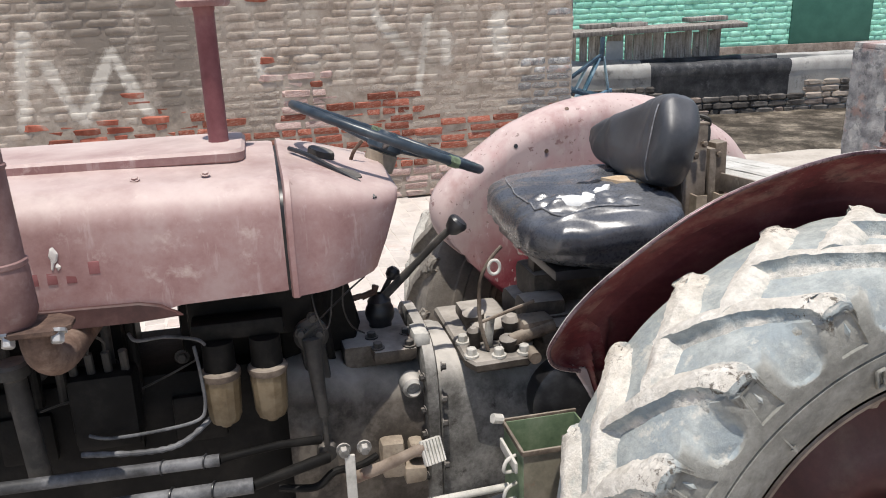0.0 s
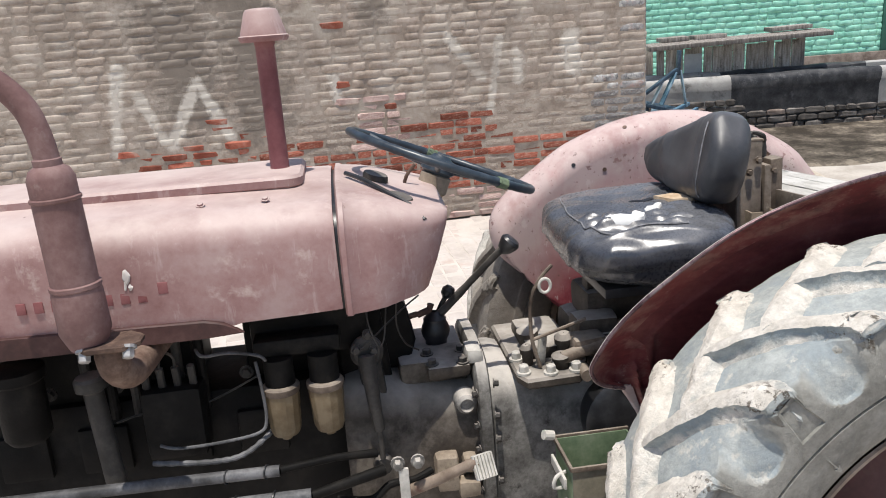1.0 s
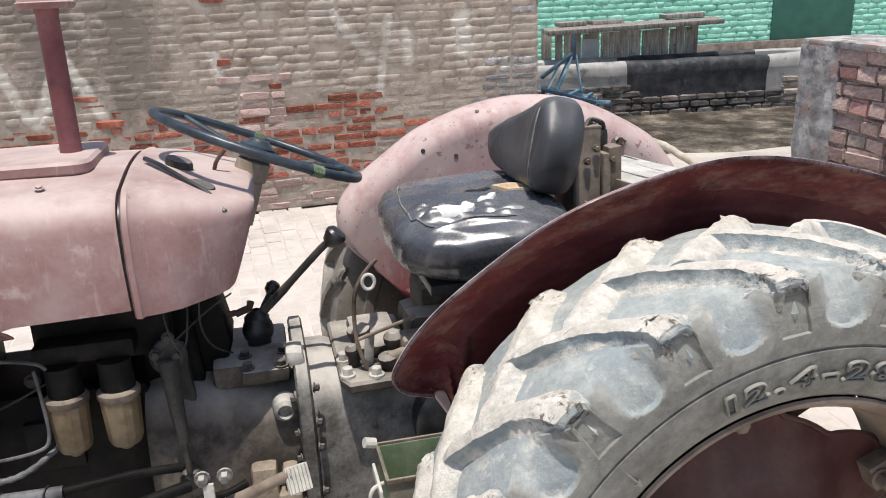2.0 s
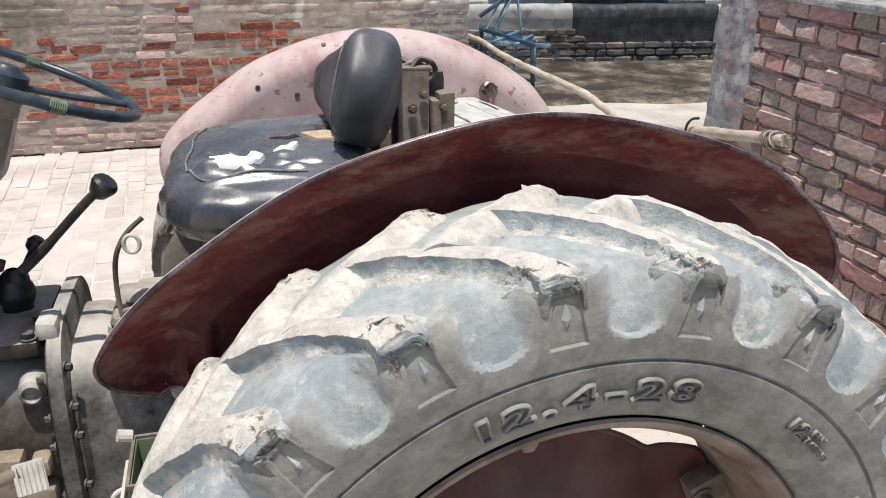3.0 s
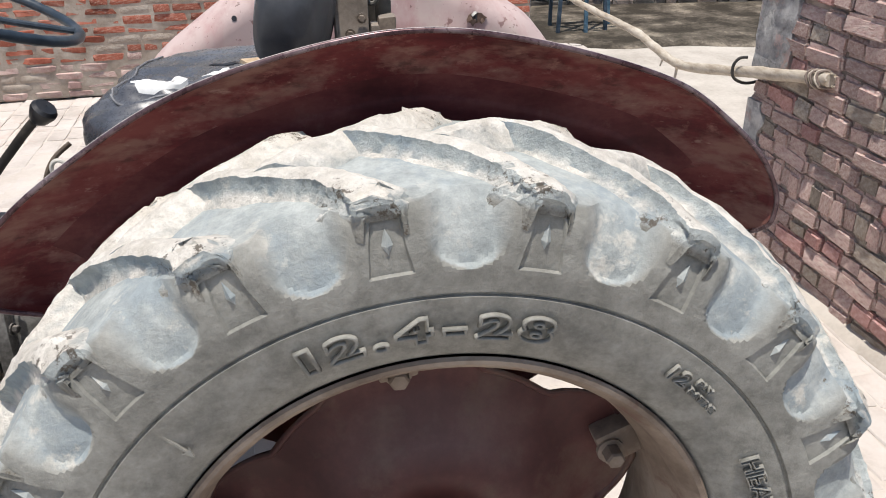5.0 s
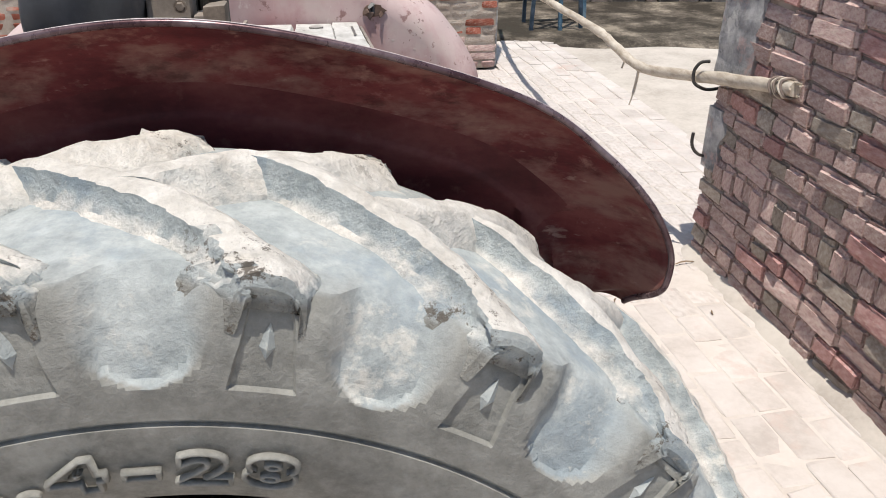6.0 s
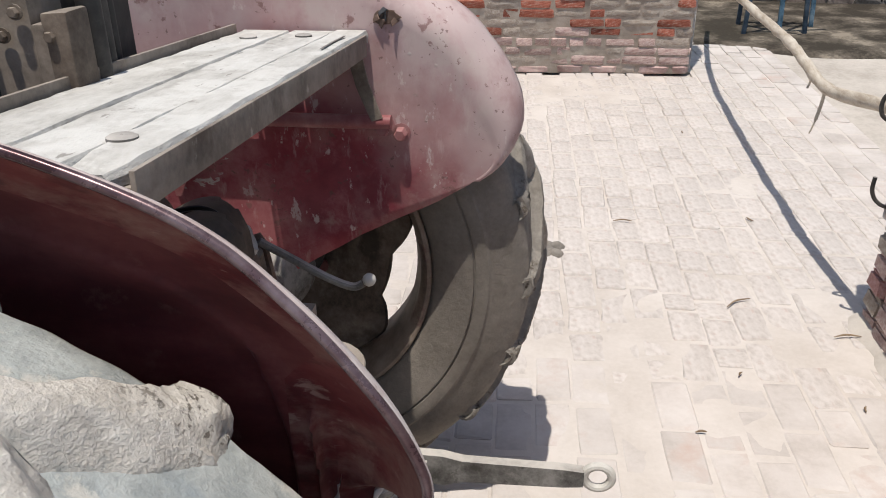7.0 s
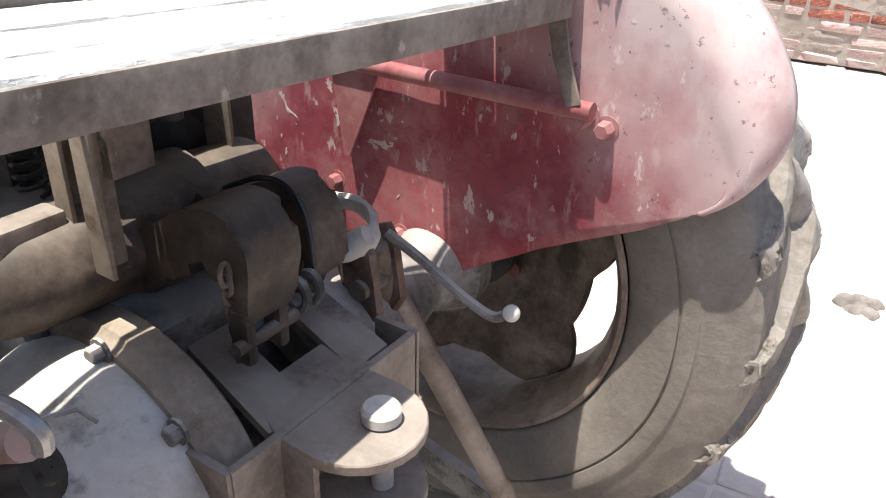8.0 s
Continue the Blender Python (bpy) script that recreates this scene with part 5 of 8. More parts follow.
lathe(bm, [(0.001, 0.012), (0.018, 0.011), (0.024, 0.004), (0.036, -0.002), (0.038, -0.025), (0.030, -0.032)], TILTED, 28)
part("hub", bm, WHEELBLUE, wheel)
for a0 in (84, 296):
    bm = bmesh.new()
    pts = []
    for k in range(64):
        a = radians(a0 + 7 * k / 63)
        b = 2 * math.pi * k / 8
        rad = 0.207 + 0.0105 * math.cos(b)
        pts.append(TILTED @ Vector((rad * math.cos(a), rad * math.sin(a), 0.0105 * math.sin(b))))
    tube(bm, pts, 0.0013, 5)
    part("wire_binding", bm, WIRE, wheel)
bm = bmesh.new()
lathe(bm, [(0.034, -0.16), (0.030, -0.085), (0.028, -0.075), (0.034, -0.07), (0.034, -0.035), (0.026, -0.03), (0.026, -0.015)], TILTED, 28, True)
part("steering_column", bm, TANSTEEL, tractor, "brown steering column")
bm = bmesh.new()
tube(bm, curve_pts([(-0.80, -0.03, 1.18), (-0.79, -0.045, 1.22), (-0.77, -0.05, 1.245)], 4), 0.004, 8)
part("throttle_stub", bm, RUST, tractor)

# gearbox, clutch housing and centre casting
bm = bmesh.new()
loft(bm, [[(x, w * math.copysign(abs(math.cos(a)) ** 0.55, math.cos(a)), zc + h * math.copysign(abs(math.sin(a)) ** 0.55, math.sin(a))) for a in (2 * math.pi * k / 40 for k in range(40))]
          for x, w, h, zc in [(-0.97, 0.19, 0.22, 0.60), (-0.93, 0.195, 0.23, 0.60), (-0.83, 0.175, 0.20, 0.59), (-0.72, 0.165, 0.19, 0.585), (-0.675, 0.16, 0.195, 0.59)]])
part("clutch_housing", bm, HOUSING, tractor, "dark greasy clutch housing")
bm = bmesh.new()
loft(bm, [[(x, w * math.copysign(abs(math.cos(a)) ** 0.5, math.cos(a)), zc + h * math.copysign(abs(math.sin(a)) ** 0.5, math.sin(a))) for a in (2 * math.pi * k / 40 for k in range(40))]
          for x, w, h, zc in [(-0.665, 0.165, 0.20, 0.59), (-0.62, 0.165, 0.20, 0.59), (-0.50, 0.15, 0.17, 0.58), (-0.35, 0.145, 0.165, 0.58), (-0.16, 0.15, 0.17, 0.59), (-0.05, 0.16, 0.175, 0.595), (0.02, 0.15, 0.17, 0.595)]])
part("centre_housing", bm, CAST, tractor, "grey dusty gearbox casting")
bm = bmesh.new()
loft(bm, [[(x, w * math.copysign(abs(math.cos(a)) ** 0.5, math.cos(a)), 0.60 + h * math.copysign(abs(math.sin(a)) ** 0.5, math.sin(a))) for a in (2 * math.pi * k / 40 for k in range(40))]
          for x, w, h in [(-0.688, 0.178, 0.235), (-0.684, 0.184, 0.242), (-0.662, 0.184, 0.242), (-0.658, 0.178, 0.235)]])
flange = part("housing_flange", bm, CAST, tractor, "pale grey bolted joint flange")
for z in (0.79, 0.715, 0.66, 0.56):
    bolt((-0.655, -0.178, z), (1, -0.2, 0), flange, GREASE, 0.007, 0.012)
    bolt((-0.69, -0.176, z - 0.02), (-1, -0.2, 0), flange, GREASE, 0.007, 0.010)
bm = bmesh.new()
box(bm, (-0.77, 0, 0.80), (0.15, 0.22, 0.05), 0.012)
box(bm, (-0.74, -0.08, 0.812), (0.09, 0.14, 0.03), 0.010)
rumple(bm, 0.004, 25)
gear_cover = part("gear_cover", bm, HOUSING, tractor, "dusty gearbox top cover")
for x, y in ((-0.775, -0.13), (-0.71, -0.135), (-0.78, -0.07), (-0.705, -0.07)):
    bolt((x, y, 0.826), (0, 0, 1), gear_cover, GREASE, 0.010, 0.014)
bm = bmesh.new()
lathe(bm, [(0.048, 0.78), (0.044, 0.81), (0.033, 0.818), (0.025, 0.824), (0.025, 0.834), (0.030, 0.842), (0.033, 0.856), (0.030, 0.868), (0.026, 0.876), (0.026, 0.884), (0.015, 0.896), (0.009, 0.90)], Matrix.Translation((-0.75, 0.0, 0)), 28)
part("gear_boot", bm, BLACK, tractor, "black rubber gear lever boot")
bm = bmesh.new()
tube(bm, curve_pts([(-0.745, 0, 0.885), (-0.69, 0.0, 0.935), (-0.61, -0.02, 1.018), (-0.580, -0.03, 1.044)], 4), [0.0095] * 5 + [0.008] * 5 + [0.0075] * 3, 12)
lever_rod = part("gear_lever", bm, GREASE, tractor, "long black gear lever")
bm = bmesh.new()
lathe(bm, [(0.008, -0.02), (0.016, -0.012), (0.0225, 0.006), (0.0225, 0.012), (0.018, 0.018), (0.001, 0.020)], between((-0.580, -0.03, 1.044), (-0.546, -0.04, 1.083)), 24)
part("knob", bm, BLACK, lever_rod, "black worn gear knob")
bm = bmesh.new()
tube(bm, curve_pts([(-0.742, 0.03, 0.88), (-0.728, 0.03, 0.905), (-0.716, 0.03, 0.925)], 4), 0.006, 10)
lathe(bm, [(0.006, -0.016), (0.014, -0.008), (0.016, 0.004), (0.010, 0.014), (0.001, 0.016)], Matrix.Translation((-0.712, 0.03, 0.932)) @ pose(0, 0, 0, 0, 35, 0), 18)
part("range_lever", bm, BLACK, tractor, "short black range lever")
bm = bmesh.new()
tube(bm, [(-0.815, -0.02, 0.90), (-0.79, -0.02, 0.905)], 0.007, 8)
tube(bm, [(-0.79, -0.02, 0.902), (-0.762, -0.02, 0.912), (-0.758, -0.02, 0.925)], 0.008, 8)
part("starter_cable", bm, RUST, tractor)
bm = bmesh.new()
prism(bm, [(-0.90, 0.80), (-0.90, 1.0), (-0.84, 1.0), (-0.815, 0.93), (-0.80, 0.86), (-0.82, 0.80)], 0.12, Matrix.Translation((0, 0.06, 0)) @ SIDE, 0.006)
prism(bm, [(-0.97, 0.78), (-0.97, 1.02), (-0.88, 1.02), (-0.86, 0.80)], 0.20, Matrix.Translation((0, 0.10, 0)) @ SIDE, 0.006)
part("steering_box", bm, SHADED_IRON, tractor, "black steering gear box")
bm = bmesh.new()
lathe(bm, [(0.001, 0.02), (0.026, 0.02), (0.034, 0.012), (0.034, 0)], between((-0.91, -0.17, 0.893), (-0.91, -0.3, 0.893)), 24)
tube(bm, [(-0.91, -0.195, 0.893), (-0.906, -0.205, 0.80), (-0.900, -0.215, 0.735)], [0.019, 0.014, 0.011], 12)
tube(bm, [(-0.900, -0.215, 0.735), (-0.899, -0.215, 0.67)], 0.006, 10)
lathe(bm, [(0.001, 0.014), (0.018, 0.013), (0.022, 0.0), (0.018, -0.013), (0.001, -0.014)], between((-0.899, -0.205, 0.652), (-0.899, -0.3, 0.652)), 20)
part("drop_arm", bm, GREASE, tractor, "greasy steering drop arm")

for pts in ([(-0.905, -0.20, 1.01), (-0.90, -0.215, 0.96), (-0.885, -0.21, 0.915), (-0.872, -0.20, 0.93), (-0.862, -0.19, 1.0)], [(-0.93, -0.20, 0.90), (-0.88, -0.18, 0.935), (-0.83, -0.15, 0.965), (-0.79, -0.10, 0.975)], [(-0.84, -0.20, 1.01), (-0.845, -0.19, 0.95), (-0.83, -0.17, 0.90), (-0.80, -0.12, 0.86)]):
    part("loose_wire", tube(bmesh.new(), curve_pts(pts, 6), 0.0018, 6), GREASE, tractor)
part("bell_crank", rumple(box(bmesh.new(), (-0.845, -0.13, 0.875), (0.05, 0.03, 0.17), 0.01, pose(0, 0, 0, 0, -4, 0)), 0.005, 24), GREASE, tractor)
for x, z in ((-0.905, 0.935), (-0.93, 0.905), (-0.895, 0.90)):
    bolt((x, -0.19, z), (0, -1, 0), tractor, GREASE, 0.008, 0.012)
part("step_rod", tube(bmesh.new(), [(-0.78, -0.305, 0.562), (-0.56, -0.305, 0.569), (-0.50, -0.30, 0.57)], 0.0075, 12), CASTPALE, tractor, "pale round step rod")
part("brake_pipe", tube(bmesh.new(), curve_pts([(-1.0, -0.23, 0.60), (-0.93, -0.24, 0.595), (-0.89, -0.235, 0.62), (-0.84, -0.22, 0.615), (-0.80, -0.20, 0.62)], 5), 0.008, 10), SHADED_IRON, tractor)
for c, d in (((-0.765, -0.175, 0.60), (0.05, 0.05, 0.085)), ((-0.715, -0.175, 0.615), (0.035, 0.05, 0.035)), ((-0.72, -0.18, 0.56), (0.05, 0.05, 0.04))):
    part("housing_rib", rumple(box(bmesh.new(), c, d, 0.012), 0.004, 30), TANSTEEL, tractor, "tan dusty rib of the clutch housing")
part("casting_boss", lathe(bmesh.new(), [(0.026, -0.03), (0.022, 0.005), (0.015, 0.012), (0.012, 0.004), (0.001, 0.004)], between((-0.712, -0.165, 0.745), (-0.712, -0.3, 0.745)), 20), CAST, tractor)
# pale block in place of the highlight on the joint flange's top
part("flange_highlight", rumple(box(bmesh.new(), (-0.684, -0.10, 0.835), (0.035, 0.07, 0.03), 0.010), 0.004, 30), CASTPALE, tractor)

# lift cover casting in front of the seat, ring and control levers
bm = bmesh.new()
prism(bm, [(-0.60, -0.17), (-0.585, -0.20), (-0.47, -0.20), (-0.44, -0.16), (-0.44, 0.14), (-0.60, 0.14)], 0.022, Matrix.Translation((0, 0, 0.775)), 0.005)
box(bm, (-0.51, 0.0, 0.808), (0.10, 0.20, 0.035), 0.014)
rumple(bm, 0.004, 26)
lift = part("lift_cover", bm, HOUSING, tractor, "dusty hydraulic lift cover with bolts")
for x, y in ((-0.585, -0.165), (-0.53, -0.18), (-0.475, -0.18), (-0.455, -0.13), (-0.585, -0.09), (-0.50, -0.13)):
    bolt((x, y, 0.797), (0, 0, 1), lift, CASTPALE, 0.011, 0.02)
bm = bmesh.new()
tube(bm, curve_pts([(-0.545, -0.15, 0.80), (-0.560, -0.15, 0.86), (-0.562, -0.15, 0.92), (-0.556, -0.15, 0.965), (-0.537, -0.15, 1.0), (-0.51, -0.14, 1.022)], 5), 0.0042, 8)
part("control_lever", bm, DUSTY, tractor, "grey hydraulic control lever")
bm = bmesh.new()
tube(bm, [Vector((-0.530 + 0.012 * math.cos(a), -0.155, 0.984 + 0.015 * math.sin(a))) for a in (2 * math.pi * k / 20 for k in range(20))], 0.0035, 8, closed=True)
part("lever_ring", bm, CASTPALE, tractor)
bm = bmesh.new()
tube(bm, [(-0.56, -0.15, 0.865), (-0.44, -0.14, 0.895)], 0.004, 8)
tube(bm, [(-0.5, -0.16, 0.82), (-0.40, -0.15, 0.84)], 0.014, 12)
tube(bm, [(-0.46, -0.17, 0.795), (-0.46, -0.21, 0.795)], 0.013, 12)
part("control_linkage", bm, DUSTY, tractor)
for x, y, h, r in ((-0.565, -0.12, 0.05, 0.012), (-0.50, -0.155, 0.035, 0.016), (-0.475, -0.10, 0.06, 0.018), (-0.54, -0.02, 0.05, 0.02)):
    bm = bmesh.new()
    lathe(bm, [(r, 0), (r, h * 0.6), (r * 1.25, h * 0.62), (r * 1.25, h * 0.85), (r * 0.6, h), (0.001, h)], Matrix.Translation((x, y, 0.797)) @ pose(0, 0, 0, 8, -6, 0), 12)
    part("valve_fitting", bm, HOUSING, lift)
part("valve_strap", rumple(box(bmesh.new(), (0, 0, 0), (0.018, 0.010, 0.07), 0.003, pose(-0.535, -0.125, 0.83, 0, 8, 20)), 0.003, 30), CASTPALE, lift, "pale worn valve strap")
part("valve_block", rumple(box(bmesh.new(), (-0.435, -0.13, 0.835), (0.075, 0.06, 0.045), 0.012), 0.004, 30), DUSTY, lift)
part("brake_drum", lathe(bmesh.new(), [(0.10, -0.02), (0.10, 0.03), (0.085, 0.04), (0.03, 0.045), (0.001, 0.045)], between((-0.36, -0.16, 0.67), (-0.36, -0.30, 0.67)), 36), BLACK, tractor, "black round brake housing")
bm = bmesh.new()
box(bm, (-0.30, 0, 0.80), (0.28, 0.24, 0.10), 0.03)
box(bm, (-0.33, 0.02, 0.88), (0.16, 0.14, 0.08), 0.02)
box(bm, (-0.40, -0.07, 0.85), (0.10, 0.08, 0.06), 0.02)
box(bm, (-0.36, -0.12, 0.815), (0.14, 0.08, 0.05), 0.02)
box(bm, (-0.30, 0.0, 0.945), (0.20, 0.05, 0.07), 0.006)
rumple(bm, 0.006, 22)
part("seat_pedestal", bm, HOUSING, tractor, "black casting under the seat")
part("seat_pan", boxed((-0.285, -0.015, 0.970), (0.27, 0.40, 0.022), 0.006), BLACK, tractor, "flat black seat pan")
for x, y in ((-0.20, -0.05), (-0.20, 0.10)):
    bm = bmesh.new()
    pts = [(x + 0.016 * math.cos(k * 0.7), y + 0.016 * math.sin(k * 0.7), 0.86 + 0.0016 * k) for k in range(56)]
    tube(bm, pts, 0.0035, 6)
    part("seat_spring", bm, GREASE, tractor)

# axle housings
for s in (-1, 1):
    bm = bmesh.new()
    turned = Matrix.Translation((0, 0, AXLE)) @ Matrix.Rotation(radians(-90 * s), 4, "X")
    lathe(bm, [(0.178, 0.132), (0.182, 0.15), (0.178, 0.17), (0.165, 0.215), (0.145, 0.27), (0.11, 0.34), (0.085, 0.41), (0.082, 0.47), (0.088, 0.475), (0.088, 0.51), (0.001, 0.51)], turned, 56)
    ring = bmesh.new()
    lathe(ring, [(0.13, 0.075), (0.190, 0.08), (0.196, 0.085), (0.196, 0.118), (0.190, 0.124), (0.186, 0.133), (0.15, 0.134)], turned, 56)
    if s > 0:
        for v in [*bm.verts, *ring.verts]:
            off = Vector((v.co.x, 0, v.co.z - AXLE)) * (0.68 if v.co.y < 0.44 else 1.0)
            v.co.x, v.co.z = off.x, off.z + AXLE
    part("axle_housing", bm, CASTPALE if s < 0 else CAST, tractor, "pale grey bell-shaped rear axle casing")
    # the near flange is tan for the sun on it, the far one plain brown
    part("casing_flange", ring, TANSTEEL if s < 0 else DUSTY, tractor, "brown greasy casing flange")
    bm = boxed((-0.50, s * 0.34, 0.42), (0.34, 0.24, 0.015), 0.003)
    part("footboard", bm, GREASE, tractor)

# latch lever beside the clutch housing
lever_plate = part("latch_lever", boxed((-0.862, -0.286, 0.63), (0.020, 0.008, 0.105), 0.003, None), CASTPALE, tractor, "pale worn flat latch lever")
for x in (-0.872, -0.832):
    bolt((x, -0.272, 0.688), (0, -1, 0), lever_plate, CAST, 0.010, 0.020)

# pedal and step box
bm = bmesh.new()
tube(bm, [(-0.86, -0.24, 0.60), (-0.80, -0.285, 0.645), (-0.715, -0.30, 0.685)], [0.013, 0.012, 0.010], 12)
pedal = part("clutch_pedal", bm, RIMPAINT, tractor, "worn clutch pedal arm")
bm = boxed((0, 0, 0), (0.045, 0.05, 0.014), 0.004)
PAD = Matrix.Translation((-0.703, -0.30, 0.672)) @ pose(0, 0, 0, 62, 0, 18)
part("pedal_pad", bm, CASTPALE, pedal, "ribbed pale pedal pad", PAD)
for k in range(6):
    part("pedal_rib", boxed((-0.018 + 0.007 * k, 0, 0.009), (0.003, 0.046, 0.006), 0), CASTPALE, pedal, m=PAD)
TIN_FRONT = mat("rusty_olive_tin", [(0.09, 0.085, 0.06), (0.15, 0.135, 0.10), (0.22, 0.195, 0.15)], 9.0, 0.65, bump=0.2, fade=((0.17, 0.095, 0.06), 10, 0.55, 0.66))
tin = part("tool_box", boxed((-0.475, -0.337, 0.425), (0.15, 0.124, 0.004), 0.001), GREEN, tractor, "open green tin tool box")
for c, d in (((-0.475, -0.399, 0.56), (0.15, 0.004, 0.275)), ((-0.475, -0.275, 0.56), (0.15, 0.004, 0.275)), ((-0.549, -0.337, 0.56), (0.004, 0.12, 0.275)), ((-0.401, -0.337, 0.56), (0.004, 0.12, 0.275))):
    part("box_side", boxed(c, d, 0.001), TIN_FRONT if c[1] < -0.35 else GREEN, tin)
for c, d in (((-0.475, -0.402, 0.698), (0.158, 0.006, 0.010)), ((-0.552, -0.337, 0.698), (0.006, 0.128, 0.010)), ((-0.475, -0.272, 0.698), (0.158, 0.006, 0.010))):
    part("box_rim", boxed(c, d, 0.002), DUSTY, tin)
for z in (0.66, 0.60, 0.55):
    part("box_hook", tube(bmesh.new(), curve_pts([(-0.553, -0.36, z + 0.012), (-0.575, -0.372, z + 0.010), (-0.58, -0.372, z - 0.012), (-0.556, -0.365, z - 0.018)], 4), 0.0038, 8), CASTPALE, tin)
part("box_flap", boxed((-0.563, -0.345, 0.665), (0.006, 0.10, 0.022), 0.002, None), CASTPALE, tin)
part("box_hinge", tube(bmesh.new(), [(-0.555, -0.275, 0.705), (-0.575, -0.28, 0.712)], 0.010, 10), CASTPALE, tin)


# seat
SEAM = mat("worn_seam", [(0.11, 0.11, 0.115), (0.27, 0.27, 0.28)], 60.0, 0.6, bump=0.2)
def cushion(size, plan, edge, seed, wrinkle):
    """A padded cushion: a rounded block, plan and edge give how square it is, with creases in its cover."""
    bm = bmesh.new()
    bmesh.ops.create_uvsphere(bm, u_segments=200, v_segments=130, radius=1.0)
    for v in bm.verts:
        p = v.co.copy()
        flat = Vector((p.x, p.y)).length
        if flat > 1e-6:
            c, s = p.x / flat, p.y / flat
            k = flat ** edge
            x, y = math.copysign(abs(c) ** plan, c) * k, math.copysign(abs(s) ** plan, s) * k
        else:
            x = y = 0.0
        z = math.copysign(abs(p.z) ** edge, p.z)
        q = Vector((x * size[0] / 2, y * size[1] / 2, z * size[2] / 2))
        crease = (1 - abs(noise.noise(Vector((q.x * 7 + q.y * 4, q.y * 16, q.z * 5)) + Vector((seed, 0, 0)))) * 2.2)
        fold = 1 - abs(noise.noise(Vector((q.x * 11 - q.y * 6, q.y * 22 + q.x * 14, q.z * 9)) + Vector((0, 0, seed)))) * 3.0
        v.co = q + p * wrinkle * (crease + 0.6 * noise.noise(q * 9 + Vector((0, seed, 0))) + 0.55 * max(0.0, fold))
    return bm


SEAT = Matrix.Translation((-0.292, -0.015, 1.040)) @ pose(0, 0, 0, 0, -4.0, -4)
bm = cushion((0.350, 0.52, 0.128), 0.52, 0.46, 2.0, 0.0065)
for v in bm.verts:
    v.co.y *= 1.0 + 0.10 * v.co.x
    if v.co.z < 0:
        v.co.x *= 0.95
        v.co.y *= 0.95
        v.co.z *= 1.0 - 0.40 * ease(0.0, -0.17, v.co.x)
for v in bm.verts:                                            # folds that run along the near side from the tear
    if v.co.z > -0.02 and v.co.y < 0.06:
        for y0, x0, lean, height in ((-0.125, -0.02, 0.35, 0.007), (-0.205, 0.0, 0.05, 0.009), (-0.175, -0.05, -0.25, 0.009), (-0.085, 0.06, 0.45, 0.005), (-0.075, -0.10, -0.7, 0.009), (-0.10, -0.11, 0.2, 0.008), (-0.150, 0.02, 0.1, 0.006)):
            line = y0 + lean * (v.co.x - x0) + 0.008 * math.sin(14 * v.co.x + 60 * y0)
            reach = max(0.0, 1 - (abs(v.co.x - x0) / 0.15) ** 2) * ease(-0.132, -0.092, v.co.x) * ease(-0.235, -0.205, v.co.y)
            d = v.co.y - line
            v.co.z += height * reach * (math.exp(-(d / 0.012) ** 2) - 0.75 * math.exp(-((d - 0.021) / 0.012) ** 2))
bm.normal_update()
seat_tree = BVHTree.FromBMesh(bm)
cush = part("seat_cushion", bm, VINYL, tractor, "torn black vinyl seat cushion showing white foam", SEAT, smooth=80)


def on_seat(x, y, up=0.0):
    """The cushion's top at (x, y) of its own plan."""
    hit = seat_tree.ray_cast(Vector((x, y, 1.0)), Vector((0, 0, -1)))[0]
    return Vector((x, y, (hit.z if hit else 0.0) + up))


def patch(outline, name, material, label, lift=0.007):
    bm = bmesh.new()
    n = len(outline)
    cx, cy = sum(p[0] for p in outline) / n, sum(p[1] for p in outline) / n
    rings = []
    for f, up in ((1.0, -0.004), (0.96, lift), (0.6, lift + 0.002), (0.25, lift + 0.001)):
        rings.append([bm.verts.new(on_seat(cx + (x - cx) * f, cy + (y - cy) * f, up + 0.0015 * noise.noise(Vector((x * 90, y * 90, f * 5))))) for x, y in outline])
    for a, b in zip(rings, rings[1:]):
        for k in range(n):
            bm.faces.new((a[k], a[(k + 1) % n], b[(k + 1) % n], b[k]))
    bm.faces.new(rings[-1])
    return part(name, bm, material, cush, label, smooth=60)


SHIFT = Vector((0.0, -0.045))
patch([(x + SHIFT.x, y + SHIFT.y) for x, y in [(-0.092, -0.105), (-0.075, -0.125), (-0.05, -0.132), (-0.025, -0.128), (-0.012, -0.112), (-0.004, -0.095), (-0.008, -0.07), (-0.018, -0.068), (-0.02, -0.088), (-0.045, -0.082), (-0.07, -0.085)]], "foam_patch", FOAM, "white foam showing through a tear")
patch([(x, y - 0.035) for x, y in [(0.008, -0.062), (0.022, -0.054), (0.040, -0.050), (0.052, -0.038), (0.046, -0.026), (0.034, -0.034), (0.022, -0.030), (0.010, -0.046)]], "foam_strip", FOAM, "")
patch([(x, y - 0.02) for x, y in [(0.055, 0.02), (0.08, -0.035), (0.115, -0.045), (0.15, -0.03), (0.14, 0.01), (0.10, 0.03)]], "old_foam", FOAM_OLD, "yellowed foam in the split cover")
patch([(0.0, 0.005), (0.03, -0.015), (0.055, -0.012), (0.06, 0.0), (0.03, 0.006), (0.012, 0.018)], "tear", BLACK, "", 0.001)
bm = bmesh.new()
tube(bm, [on_seat(p.x, p.y, 0.0022) for p in curve_pts([(-0.120, 0.18, 0), (-0.132, 0.10, 0), (-0.135, 0.0, 0), (-0.133, -0.10, 0), (-0.122, -0.155, 0), (-0.095, -0.19, 0), (-0.03, -0.208, 0), (0.06, -0.215, 0)], 8)], 0.0019, 6)
part("seam", bm, SEAM, cush)
